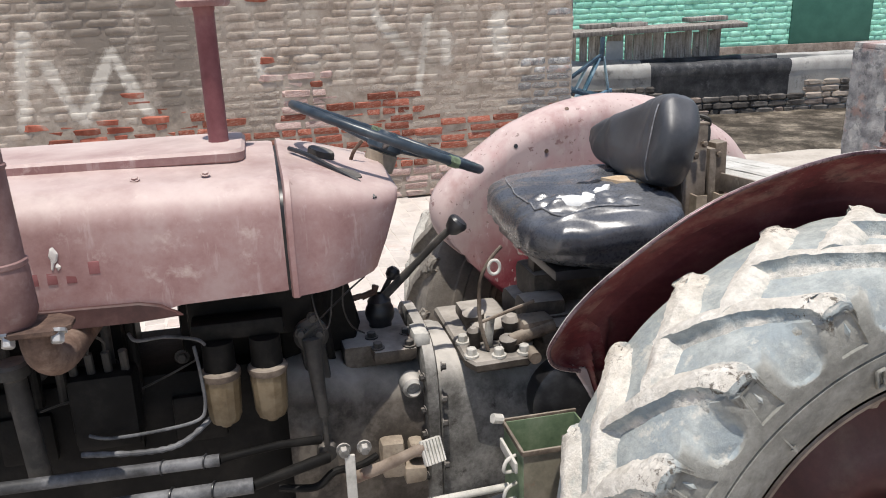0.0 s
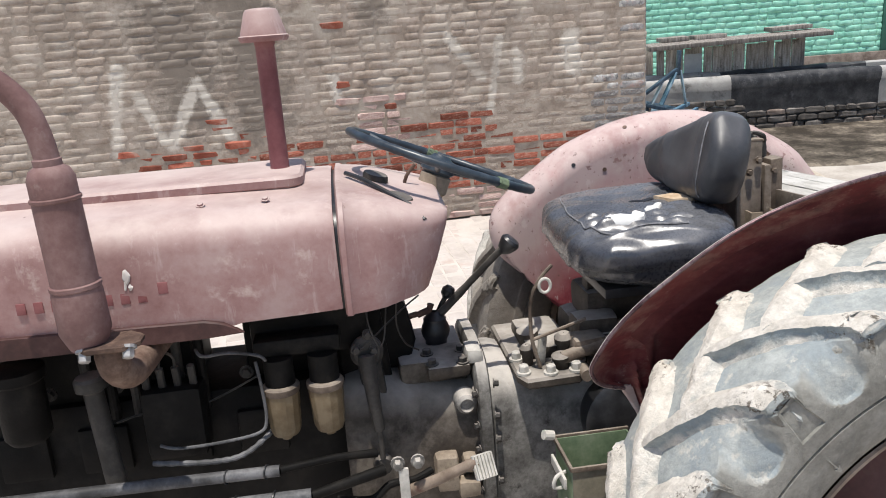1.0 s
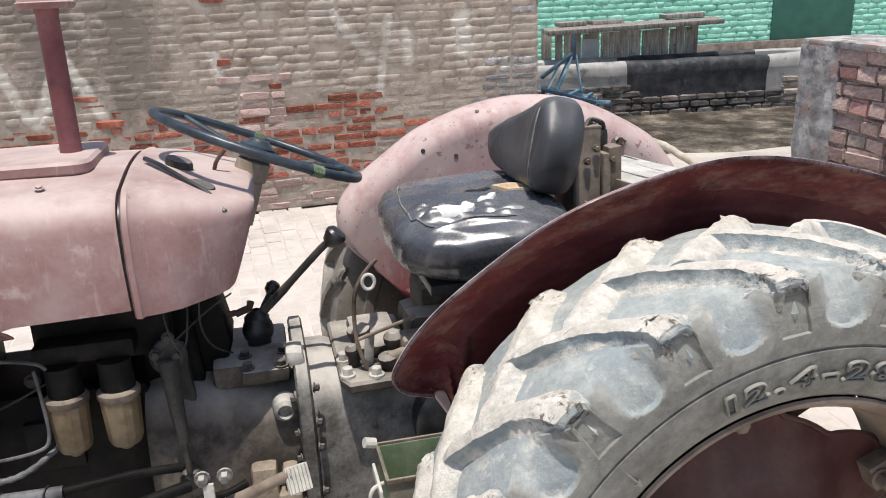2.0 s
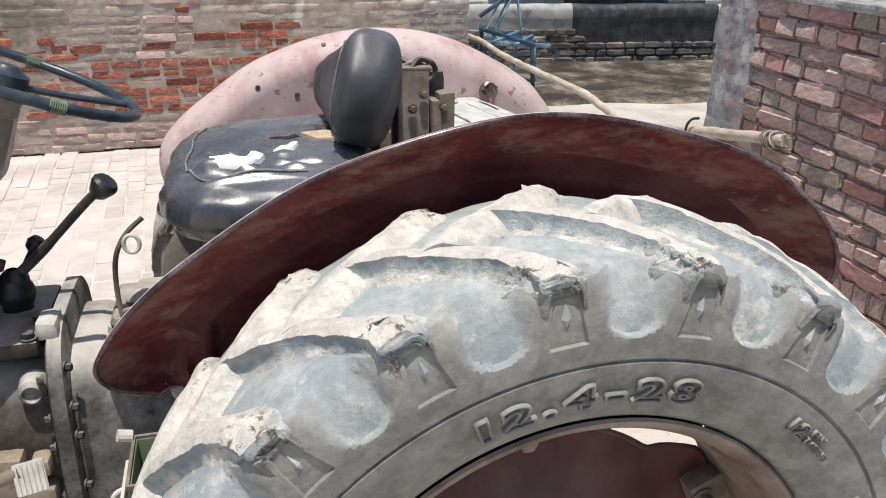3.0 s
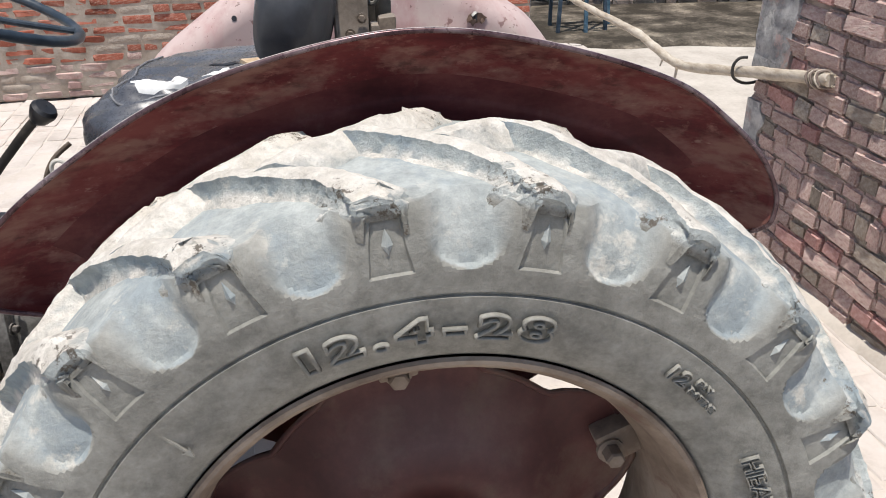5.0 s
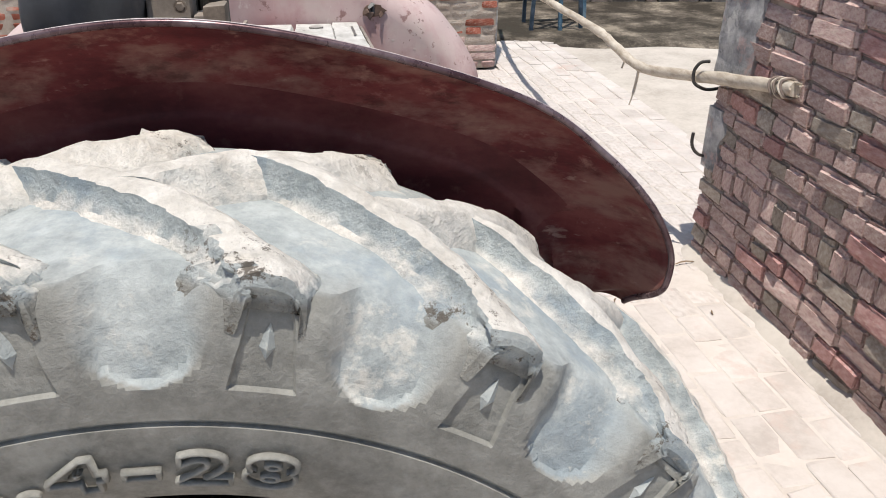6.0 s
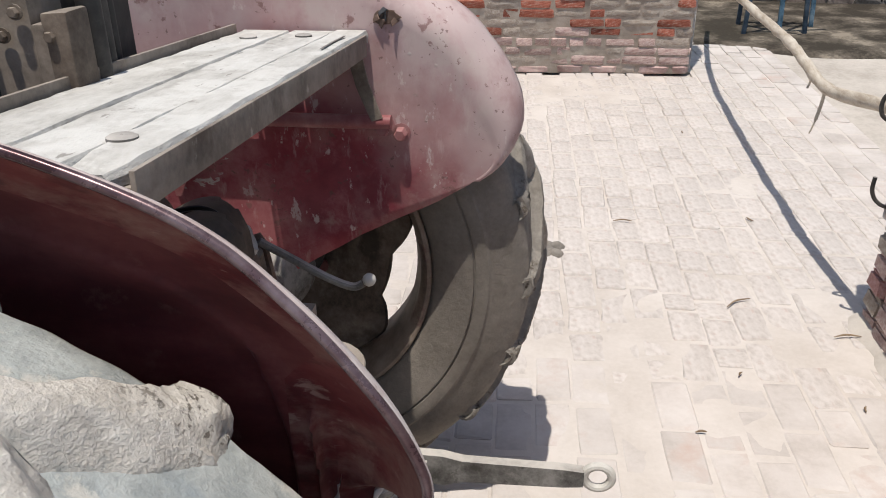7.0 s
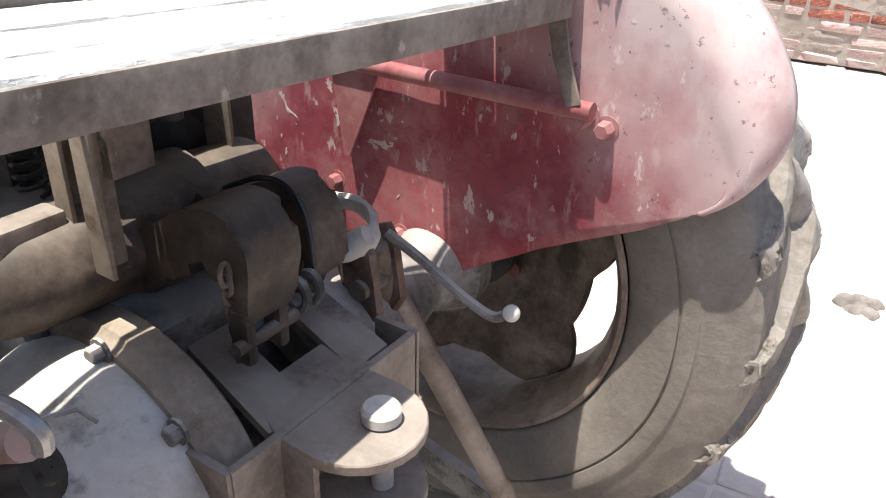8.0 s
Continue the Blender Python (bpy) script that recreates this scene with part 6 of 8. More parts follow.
BACK = Matrix.Translation((-0.125, -0.01, 1.212)) @ pose(0, 0, 0, 0, 12, 0)
bm = cushion((0.105, 0.40, 0.205), 0.55, 0.62, 5.0, 0.0040)
for v in bm.verts:
    v.co.x -= (0.55 if v.co.y > 0 else 0.8) * v.co.y ** 2
    if v.co.z > -0.06:
        v.co.z = -0.06 + (v.co.z + 0.06) * (0.97 - 0.68 * max(0.0, (v.co.y + 0.13) / 0.33) ** 1.15 - 0.5 * max(0.0, -0.15 - v.co.y) / 0.06 * 0.5)
VINYL_DULL = mat("dull_black_vinyl", [(0.032, 0.033, 0.037), (0.050, 0.051, 0.056), (0.080, 0.081, 0.086)], 6.0, 0.5, bump=0.25, fine=140, spec=0.6, dust=(0.18, 0.18, 0.19), dust_at=(0.4, 1.0), dust_amount=0.6)
back = part("backrest", bm, VINYL_DULL, tractor, "rounded black vinyl backrest with split edge", BACK, smooth=80)
front = [v.co.copy() for v in back.data.vertices if v.co.x < 0.02]
line = []
for k in range(19):
    z = -0.088 + 0.156 * k / 18
    y = -0.135 - 0.012 * math.sin(math.pi * k / 18)
    c = sorted(front, key=lambda c: (c.y - y) ** 2 + (c.z - z) ** 2)[:5]
    line.append(Vector((sum(p.x for p in c) / 5 - 0.0035, y, z)))
bm = bmesh.new()
tube(bm, line, 0.0016, 6)
part("seam", bm, SEAM, back)

# steel posts behind the seat and the board on its frame
bm = bmesh.new()
for c, s in (((-0.046, -0.075, 1.09), (0.055, 0.006, 0.28)), ((-0.072, -0.045, 1.09), (0.006, 0.06, 0.28)), ((-0.021, -0.045, 1.09), (0.006, 0.06, 0.28))):
    part("back_support", boxed(c, s, 0.0015), STEEL, tractor, "dark brown steel plate behind the backrest")
bm.free()
part("back_support", boxed((0.0, -0.06, 1.06), (0.03, 0.05, 0.235), 0.003), STEEL, tractor)
for k in range(3):
    bm = bmesh.new()
    lathe(bm, [(0.001, 0.235), (0.012, 0.232), (0.014, 0.22), (0.014, 0.0)], Matrix.Translation((0.012 - 0.012 * k, -0.01 + 0.035 * k, 0.985)), 14)
    part("support_rod", bm, GREASE, tractor)
part("support_plate", boxed((-0.03, 0.07, 1.10), (0.012, 0.16, 0.26), 0.003), GREASE, tractor)
for k in range(3):
    part("support_link", tube(bmesh.new(), [Vector((-0.045 + 0.018 * k + 0.011 * math.cos(a), -0.045 + 0.004 * k, 1.222 + 0.016 * math.sin(a))) for a in (2 * math.pi * j / 16 for j in range(16))], 0.0042, 8, closed=True), CAST, tractor)
for x, z in ((-0.03, 1.19), (0.006, 1.165), (-0.05, 1.165)):
    bolt((x, -0.083, z), (0, -1, 0), tractor, DUSTY, 0.006, 0.008)
part("support_cap", rumple(box(bmesh.new(), (-0.046, -0.05, 1.232), (0.06, 0.055, 0.006), 0.002), 0.003, 40), DUSTY, tractor)
part("support_block", rumple(box(bmesh.new(), (0.013, -0.062, 1.13), (0.030, 0.045, 0.12), 0.005), 0.003, 30), DUSTY, tractor)
bm = bmesh.new()
tube(bm, curve_pts([(-0.05, -0.07, 1.23), (-0.03, -0.05, 1.245), (-0.01, -0.06, 1.24), (0.0, -0.05, 1.225)], 4), 0.005, 8)
part("hook_wire", bm, GREASE, tractor)

BOARD = Matrix.Translation((0.127, 0.0, 1.085)) @ pose(0, 0, 0, -3.6, 0, 0)
board = part("carrier_frame", boxed((0.0, 0.02, -0.007), (0.20, 0.76, 0.014), 0.002), STEEL, tractor, "steel frame under the bleached board seat", BOARD)
for k, (y0, w) in enumerate(((-0.064, 0.082), (0.017, 0.075), (0.078, 0.056))):
    bm = bmesh.new()
    loops = []
    for i in range(41):
        y = -0.388 + 0.008 * k + 0.818 * i / 40
        a = y0 - w / 2 + 0.003 * noise.noise(Vector((k, y * 9, 0))) + 0.005 * noise.noise(Vector((k, y * 31, 8)))
        b = y0 + w / 2 - 0.002 + (0.004 * noise.noise(Vector((k + 7, y * 16, 0))) if k == 2 else 0.002 * noise.noise(Vector((k + 3, y * 9, 0))))
        t = 0.020 + 0.0018 * noise.noise(Vector((k, y * 12, 5)))
        if k == 2 and y < -0.325:                                # the chewed rear corner
            b -= 0.022 * (1 - (y + 0.385) / 0.06) + 0.006 * noise.noise(Vector((y * 90, 3, 0)))
            t -= 0.008 * (1 - (y + 0.385) / 0.06)
        loops.append([(a, y, 0.001), (b, y, 0.001), (b + 0.001, y, t * 0.6), (b - 0.003, y, t), ((a + b) / 2, y, t + 0.001 * noise.noise(Vector((y * 30, k, 2)))), (a + 0.002, y, t)])
    loft(bm, loops)
    part("board_plank", bm, PLANK, board, "cracked sun-bleached wooden plank" if k == 1 else "", smooth=30)
part("front_angle", boxed((-0.112, 0.02, 0.012), (0.006, 0.78, 0.04), 0.001), STEEL, board)
part("rear_angle", boxed((0.107, 0.02, 0.000), (0.005, 0.785, 0.034), 0.001), STEEL, board)
for x, y in ((0.060, -0.295), (-0.06, 0.33), (0.02, 0.36)):
    bm = bmesh.new()
    lathe(bm, [(0.0135, 0.018), (0.0135, 0.0225), (0.010, 0.0245), (0.001, 0.0245)], Matrix.Translation((x, y, 0)), 18)
    part("board_bolt", bm, CAST, board)
bm = bmesh.new()
prism(bm, [(-0.08, 0.022), (-0.02, 0.0218), (0.03, 0.0216), (0.06, 0.0223), (0.03, 0.0226), (-0.03, 0.0228)], 0.004, Matrix.Translation((0.085, 0.30, 0)) @ Matrix.Rotation(radians(90), 4, "Z") @ Matrix.Rotation(radians(90), 4, "X"))
part("split", bm, GREASE, board, smooth=0)

# near uprights get the tan that carries sunlight, the far one plain steel
for x, y, w in ((-0.042, -0.105, 0.026), (0.012, -0.108, 0.030), (-0.070, 0.118, 0.045)):
    bm = bmesh.new()
    box(bm, (x, y, 0.965), (w, 0.005, 0.23), 0.001)
    box(bm, (x - w / 2 + 0.003, y + 0.016, 0.965), (0.005, 0.032, 0.23), 0.001)
    part("board_upright", bm, TANSTEEL if y < 0 else STEEL, tractor, "brown steel angle upright")
part("corner_post", rumple(box(bmesh.new(), (0.208, -0.362, 0.995), (0.034, 0.036, 0.16), 0.003), 0.003, 40), TANSTEEL, tractor, "chipped brown post under the board corner")
part("frame_rail", boxed((-0.05, -0.27, 0.885), (0.035, 0.32, 0.05), 0.004, None), STEEL, tractor)
part("frame_rail", boxed((-0.05, 0.0, 0.86), (0.05, 0.24, 0.012), 0.003), STEEL, tractor)

# far fender fittings
bm = bmesh.new()
tube(bm, [(-0.16, 0.425, 0.925), (0.27, 0.425, 0.927)], 0.0125, 14)
part("brace_pipe", bm, FITTING, fender_far, "red brace pipe along the fender")
bm = bmesh.new()
prism(bm, [(0.195, 1.065), (0.222, 1.065), (0.236, 0.995), (0.257, 0.937), (0.238, 0.930), (0.214, 0.99)], 0.005, Matrix.Translation((0, 0.418, 0)) @ SIDE, 0.001)
part("strap", bm, STEEL, fender_far, "worn steel strap from board to fender")
bolt((0.254, 0.452, 0.914), (0, -1, 0), fender_far, FITTING, 0.013, 0.034)
bolt((0.283, 0.452, 0.903), (0, -1, 0), fender_far, FITTING, 0.0115, 0.026)
bolt((-0.050, 0.452, 0.652), (0, -1, 0), fender_far, FITTING, 0.011, 0.022)
bolt((-0.180, 0.452, 0.714), (0, -1, 0), fender_far, FITTING, 0.011, 0.022)
# thin red plate in place of a bracket's triangular shadow on the fender
bm = bmesh.new()
prism(bm, [(-0.168, 0.918), (-0.070, 0.918), (-0.084, 0.88), (-0.130, 0.775), (-0.140, 0.775), (-0.156, 0.88)], 0.004, Matrix.Translation((0, 0.425, 0)) @ SIDE)
part("gusset", bm, FITTING, fender_far)
for x, z, w, h in ((0.262, 1.102, 0.03, 0.05), (0.245, 1.118, 0.022, 0.03)):
    bm = bmesh.new()
    lathe(bm, [(0.001, 0.004), (w * 0.5, 0.003), (w * 0.52, -0.004)], Matrix.Translation((x, 0.466, z)) @ pose(0, 0, 0, 62, 0, 0) @ Matrix.Diagonal((1, h / w, 1, 1)), 9)
    rumple(bm, 0.004, 60, 2)
    part("rust_hole", bm, GREASE, fender_far, smooth=0)
for f, x, z in ((fender_far, -0.284, 1.122), (fender_near, -0.299, 1.137), (fender_far, -0.02, 1.17)):
    s = 1 if f is fender_far else -1
    bm = bmesh.new()
    lathe(bm, [(0.001, 0.003), (0.005, 0.0025), (0.006, -0.003)], Matrix.Translation((x, s * (0.474 if s > 0 else 0.484), z)) @ pose(0, 0, 0, 55, 0, 0), 12)
    part("rivet", bm, GREASE if x < -0.2 and s > 0 else FOAM, f)

SCRAPED = mat("scraped_pale_paint", [(0.38, 0.25, 0.235), (0.47, 0.37, 0.34), (0.54, 0.47, 0.43)], 40.0, 0.8, bump=0.4)


def scrape(x, z, w, h, turn, seed):
    """A ragged patch of scraped paint on the far fender's plate."""
    bm = bmesh.new()
    at = Vector((x, 0.4525, z))
    y = 0.4525 + 0.003 * noise.noise(at * 6) + 0.002 * noise.noise_vector(at * 5).y - 0.0038
    m = Matrix.Translation((x, y, z)) @ pose(0, 0, 0, 90, 0, 0) @ Matrix.Rotation(radians(turn), 4, "Z")
    ring = []
    for k in range(22):
        a = 2 * math.pi * k / 22
        r = 0.62 + 0.75 * noise.noise(Vector((math.cos(a) * 2.6, math.sin(a) * 2.6, seed))) + 0.25 * noise.noise(Vector((k * 1.7, seed, 3)))
        ring.append((max(0.12, r) * w * math.cos(a), max(0.12, r) * h * math.sin(a)))
    prism(bm, ring, 0.0006, m)
    part("paint_scrape", bm, SCRAPED, fender_far, smooth=0)


# flakes along the two torn lines of old paint, then single scrapes
rnd = random.Random(17)
marks = []
for x0, z0, x1, z1, count, size in ((-0.325, 0.86, -0.245, 0.775, 9, 0.012), (-0.245, 0.775, -0.06, 0.79, 9, 0.007), (-0.10, 0.795, -0.005, 0.818, 9, 0.012), (-0.19, 0.875, -0.172, 0.825, 5, 0.012), (-0.31, 0.80, -0.285, 0.70, 4, 0.005), (-0.08, 0.84, -0.03, 0.845, 3, 0.007)):
    for k in range(count):
        f = (k + rnd.uniform(-0.3, 0.3)) / max(1, count - 1)
        lean = math.degrees(math.atan2(z1 - z0, x1 - x0))
        marks.append((x0 + (x1 - x0) * f + rnd.uniform(-0.004, 0.004), z0 + (z1 - z0) * f + rnd.uniform(-0.006, 0.006), size * rnd.uniform(0.7, 1.8), size * rnd.uniform(0.25, 0.7), lean + rnd.uniform(-30, 30)))
for x, z in ((-0.20, 0.70), (-0.12, 0.735), (-0.03, 0.77), (-0.055, 0.715), (0.10, 0.86), (0.118, 0.83), (0.33, 0.93), (0.36, 0.895), (0.40, 0.96), (0.31, 0.97), (0.345, 1.02), (0.29, 0.88), (0.38, 0.865), (0.417, 0.93), (0.30, 1.04)):
    marks.append((x, z, rnd.uniform(0.004, 0.009), rnd.uniform(0.002, 0.005), rnd.uniform(-60, 60)))
for k, (x, z, w, h, turn) in enumerate(marks):
    scrape(x, z, w, h, turn, 3.1 * k)
# an added dark plate hides the bright ground between the seat supports
part("gap_plate", boxed((-0.12, 0.13, 0.925), (0.012, 0.17, 0.15), 0.003), GREASE, tractor, "dark plate added to close the gap below the seat")

# drawbar hitch behind the axle
HITCH = 0.712
def plate(name, outline, z, thick, material, parent, bevel=0.0015, label=""):
    bm = bmesh.new()
    prism(bm, outline, thick, Matrix.Translation((0, 0, z - thick)), bevel)
    return part(name, bm, material, parent, label)


hitch = plate("hitch_plate", [(0.19, -0.072), (0.235, -0.073)] + [(0.238 + 0.07 * math.sin(radians(a)), -0.003 - 0.07 * math.cos(radians(a))) for a in range(0, 181, 15)] + [(0.19, 0.068)], HITCH, 0.013, STEEL, tractor, label="rounded steel hitch plate with pin")
plate("lower_plate", [(0.19, -0.072), (0.235, -0.073)] + [(0.238 + 0.07 * math.sin(radians(a)), -0.003 - 0.07 * math.cos(radians(a))) for a in range(0, 181, 15)] + [(0.19, 0.068)], HITCH - 0.085, 0.013, STEEL, hitch)
part("hitch_web", boxed((0.212, -0.069, HITCH - 0.05), (0.05, 0.008, 0.09), 0.001), STEEL, hitch)
bm = bmesh.new()
lathe(bm, [(0.001, 0.018), (0.018, 0.018), (0.021, 0.014), (0.021, 0.003), (0.012, 0.0), (0.012, -0.17), (0.001, -0.17)], Matrix.Translation((0.257, 0.008, HITCH)), 24)
part("hitch_pin", bm, CASTPALE, hitch, "worn hitch pin")
part("pin_tip", tube(bmesh.new(), [(0.257, 0.008, HITCH - 0.17), (0.257, 0.008, HITCH - 0.23)], 0.008, 12), AMBER, hitch)
frame_box = part("hitch_frame", boxed((0.19, 0.01, HITCH - 0.055), (0.010, 0.29, 0.115), 0.001), STEEL, tractor, "welded steel hitch frame")
part("frame_side", boxed((0.155, -0.135, HITCH - 0.055), (0.075, 0.010, 0.115), 0.001), STEEL, frame_box)
part("frame_side", boxed((0.165, 0.155, HITCH - 0.055), (0.06, 0.010, 0.115), 0.001), STEEL, frame_box)
plate("frame_top", [(0.118, -0.02), (0.118, 0.072), (0.188, 0.078), (0.188, -0.072), (0.16, -0.06)], HITCH + 0.002, 0.012, STEEL, frame_box)
for y0, y1, x0 in ((0.005, -0.045, 0.0), (0.14, 0.085, 0.0)):
    bm = bmesh.new()
    loft(bm, [[(x0 - 0.03, y0 - 0.03, 0.735), (x0 - 0.03, y0 + 0.03, 0.735), (x0 - 0.03, y0 + 0.03, 0.722), (x0 - 0.03, y0 - 0.03, 0.722)], [(0.18, y1 - 0.028, HITCH), (0.18, y1 + 0.032, HITCH), (0.18, y1 + 0.032, HITCH - 0.013), (0.18, y1 - 0.028, HITCH - 0.013)]])
    part("frame_arm", bm, STEEL, frame_box, smooth=20)
bm = bmesh.new()
prism(bm, [(-0.03, 0.56), (-0.03, 0.70), (0.0, 0.735), (0.05, 0.735), (0.085, 0.70), (0.15, 0.64), (0.15, 0.56)], 0.012, Matrix.Translation((0, -0.115, 0)) @ SIDE, 0.002)
side_plate = part("hitch_cheek", bm, STEEL, tractor, "dark steel cheek plate bolted to the axle casing")
bolt((0.045, -0.127, 0.695), (0, -1, 0), side_plate, STEEL, 0.014, 0.022)
bolt((0.0, -0.127, 0.64), (0, -1, 0), side_plate, STEEL, 0.014, 0.022)

# lift shaft, rocker and arms
bm = bmesh.new()
lathe(bm, [(0.001, -0.26), (0.040, -0.26), (0.046, -0.20), (0.056, -0.165), (0.062, -0.05), (0.072, -0.03), (0.072, 0.05), (0.06, 0.06), (0.055, 0.15), (0.001, 0.15)], Matrix.Translation((-0.06, 0.0, 0.845)) @ Matrix.Rotation(radians(-90), 4, "X"), 36)
part("lift_shaft_housing", rumple(bm, 0.004, 16), CASTBROWN, tractor, "brown greasy lift shaft casting")
def cast_arm(name, outline, y0, y1, bevel, material, label="", seed=0.0):
    """A cast lever: an outline in x and z, as thick as y0 to y1, with well rounded edges."""
    bm = bmesh.new()
    pts = curve_pts([(x, 0, z) for x, z in outline + outline[:1]], 4)[:-1]
    prism(bm, [(p.x, p.z) for p in pts], y1 - y0, Matrix.Translation((0, y1, 0)) @ SIDE)
    flat = [f for f in bm.faces if len(f.verts) > 4]
    bmesh.ops.bevel(bm, geom=list({e for f in flat for e in f.edges}), offset=bevel, segments=4, affect="EDGES", profile=0.5)
    bmesh.ops.triangulate(bm, faces=[f for f in bm.faces if len(f.verts) > 4])
    rumple(bm, 0.0022, 30, seed)
    return part(name, bm, material, tractor, label, smooth=50)


cast_arm("rocker", [(-0.055, 0.80), (-0.045, 0.858), (0.012, 0.882), (0.050, 0.908), (0.090, 0.925), (0.125, 0.925), (0.147, 0.910), (0.153, 0.880), (0.149, 0.845), (0.143, 0.812), (0.128, 0.812), (0.123, 0.840), (0.114, 0.864), (0.090, 0.868), (0.060, 0.852), (0.020, 0.812)], -0.055, 0.015, 0.013, CASTBROWN, "brown cast top link rocker")
cast_arm("lift_arm", [(-0.07, 0.79), (-0.05, 0.846), (0.004, 0.878), (0.045, 0.897), (0.078, 0.901), (0.100, 0.889), (0.112, 0.860), (0.119, 0.825), (0.118, 0.800), (0.104, 0.800), (0.098, 0.835), (0.074, 0.852), (0.045, 0.842), (0.0, 0.815)], 0.070, 0.125, 0.011, CASTBROWN, "dark curved lift arm", 3.0)
part("arm_strap", tube(bmesh.new(), curve_pts([(-0.05, 0.066, 0.852), (0.004, 0.066, 0.884), (0.045, 0.066, 0.903), (0.080, 0.066, 0.907), (0.104, 0.066, 0.893), (0.117, 0.066, 0.862), (0.121, 0.066, 0.815)], 5), 0.0035, 8), BLACK, tractor)
for y in (-0.045, 0.0):
    part("rocker_fork", rumple(box(bmesh.new(), (0.126, y, 0.79), (0.026, 0.014, 0.06), 0.005), 0.002, 40), CASTBROWN, tractor)
part("fork_pin", tube(bmesh.new(), [(0.132, -0.062, 0.785), (0.132, 0.022, 0.785)], 0.0075, 14), DUSTY, tractor)
for y in (0.035, 0.055):
    part("link_ring", tube(bmesh.new(), [Vector((0.125 + 0.013 * math.cos(a), y, 0.80 + 0.017 * math.sin(a))) for a in (2 * math.pi * j / 18 for j in range(18))], 0.0055, 8, closed=True), CAST, tractor)
bm = bmesh.new()
lathe(bm, [(0.001, 0.052), (0.020, 0.052), (0.024, 0.048), (0.030, 0.048), (0.036, 0.042), (0.036, -0.05), (0.001, -0.05)], between((0.022, 0.112, 0.772), (0.10, 0.13, 0.782)), 28)
part("control_spring_cup", bm, CASTBROWN, tractor, "round black spring cup")
bm = bmesh.new()
for k in range(11):
    c = Vector((0.132, -0.064, 0.872)).lerp(Vector((0.080, -0.012, 0.728)), k / 10)
    ring = []
    for j in range(14):
        a = 2 * math.pi * j / 14
        ring.append(c + (Vector((0.006 * math.cos(a), 0, 0.012 * math.sin(a))) if k % 2 else Vector((0, 0.006 * math.cos(a), 0.012 * math.sin(a)))))
    part("chain_link", tube(bmesh.new(), ring, 0.0027, 6, closed=True), DUSTY, tractor)
bm.free()
bm = bmesh.new()
tip = between((0.045, 0.20, 0.790), Vector((0.045, 0.20, 0.790)) + Vector((0.40, -0.42, 0.80)))
lathe(bm, [(0.034, -0.014), (0.042, -0.014), (0.047, -0.006), (0.047, 0.006), (0.042, 0.013), (0.036, 0.013), (0.034, 0.008), (0.034, -0.014)], tip, 40)
part("leveling_collar", rumple(bm, 0.005, 55), CASTPALE, tractor, "pale worn leveling box collar")
bm = bmesh.new()
tube(bm, [(0.036, 0.165, 0.752), (0.040, 0.168, 0.756), (0.055, 0.178, 0.768), (0.090, 0.195, 0.795)], [0.016, 0.016, 0.015, 0.014], 14)
part("collar_bolt", bm, CASTPALE, tractor)
for y in (0.205, 0.255):
    bm = bmesh.new()
    prism(bm, [(0.030, 0.735), (0.055, 0.775), (0.078, 0.785), (0.092, 0.765), (0.090, 0.72), (0.104, 0.68), (0.090, 0.655), (0.060, 0.645), (0.045, 0.66), (0.048, 0.70)], 0.014, Matrix.Translation((0, y + 0.007, 0)) @ SIDE, 0.004)
    part("leveling_clevis", rumple(bm, 0.002, 40), RUST, tractor, "brown rusty leveling clevis")
bm = bmesh.new()
tube(bm, [(0.075, 0.19, 0.71), (0.075, 0.27, 0.71)], 0.014, 12)
tube(bm, [(0.072, 0.23, 0.76), (0.070, 0.25, 0.70), (0.07, 0.265, 0.665)], 0.018, 12)
part("clevis_pin", bm, DUSTY, tractor)
bm = bmesh.new()
tube(bm, curve_pts([(0.08, 0.245, 0.775), (0.12, 0.265, 0.74), (0.18, 0.275, 0.70), (0.222, 0.28, 0.682), (0.242, 0.28, 0.690)], 5), 0.007, 10)
crank = part("leveling_crank", bm, CAST, tractor, "bent leveling crank with round end")
bm = bmesh.new()
bmesh.ops.create_uvsphere(bm, u_segments=18, v_segments=12, radius=0.0115, matrix=Matrix.Translation((0.252, 0.28, 0.697)))
part("crank_end", bm, CASTPALE, crank)
bm = bmesh.new()
tube(bm, [(0.07, 0.27, 0.67), (0.105, 0.295, 0.575), (0.225, 0.345, 0.32), (0.25, 0.355, 0.26)], [0.017, 0.019, 0.019, 0.015], 16)
part("lift_rod", bm, STEEL, tractor, "dark lift rod to the lower link")
bm = bmesh.new()
loft(bm, [[(x, y - 0.011, z - h), (x, y + 0.011, z - h), (x, y + 0.011, z + h), (x, y - 0.011, z + h)] for x, y, z, h in ((-0.05, 0.40, 0.29, 0.022), (0.16, 0.395, 0.240, 0.028), (0.27, 0.385, 0.220, 0.036), (0.36, 0.382, 0.222, 0.036), (0.40, 0.38, 0.225, 0.026), (0.60, 0.38, 0.229, 0.022), (0.64, 0.38, 0.230, 0.018))])
link = part("lower_link", bm, CAST, tractor, "dusty steel lower link arm with ball end", smooth=20)
bm = bmesh.new()
c = Vector((0.668, 0.382, 0.230))
tube(bm, [c + Vector((0.027 * math.cos(a), 0.0, 0.027 * math.sin(a))) for a in (2 * math.pi * j / 28 for j in range(28))], 0.009, 10, closed=True)
part("link_eye", bm, CASTPALE, link)
bm = bmesh.new()
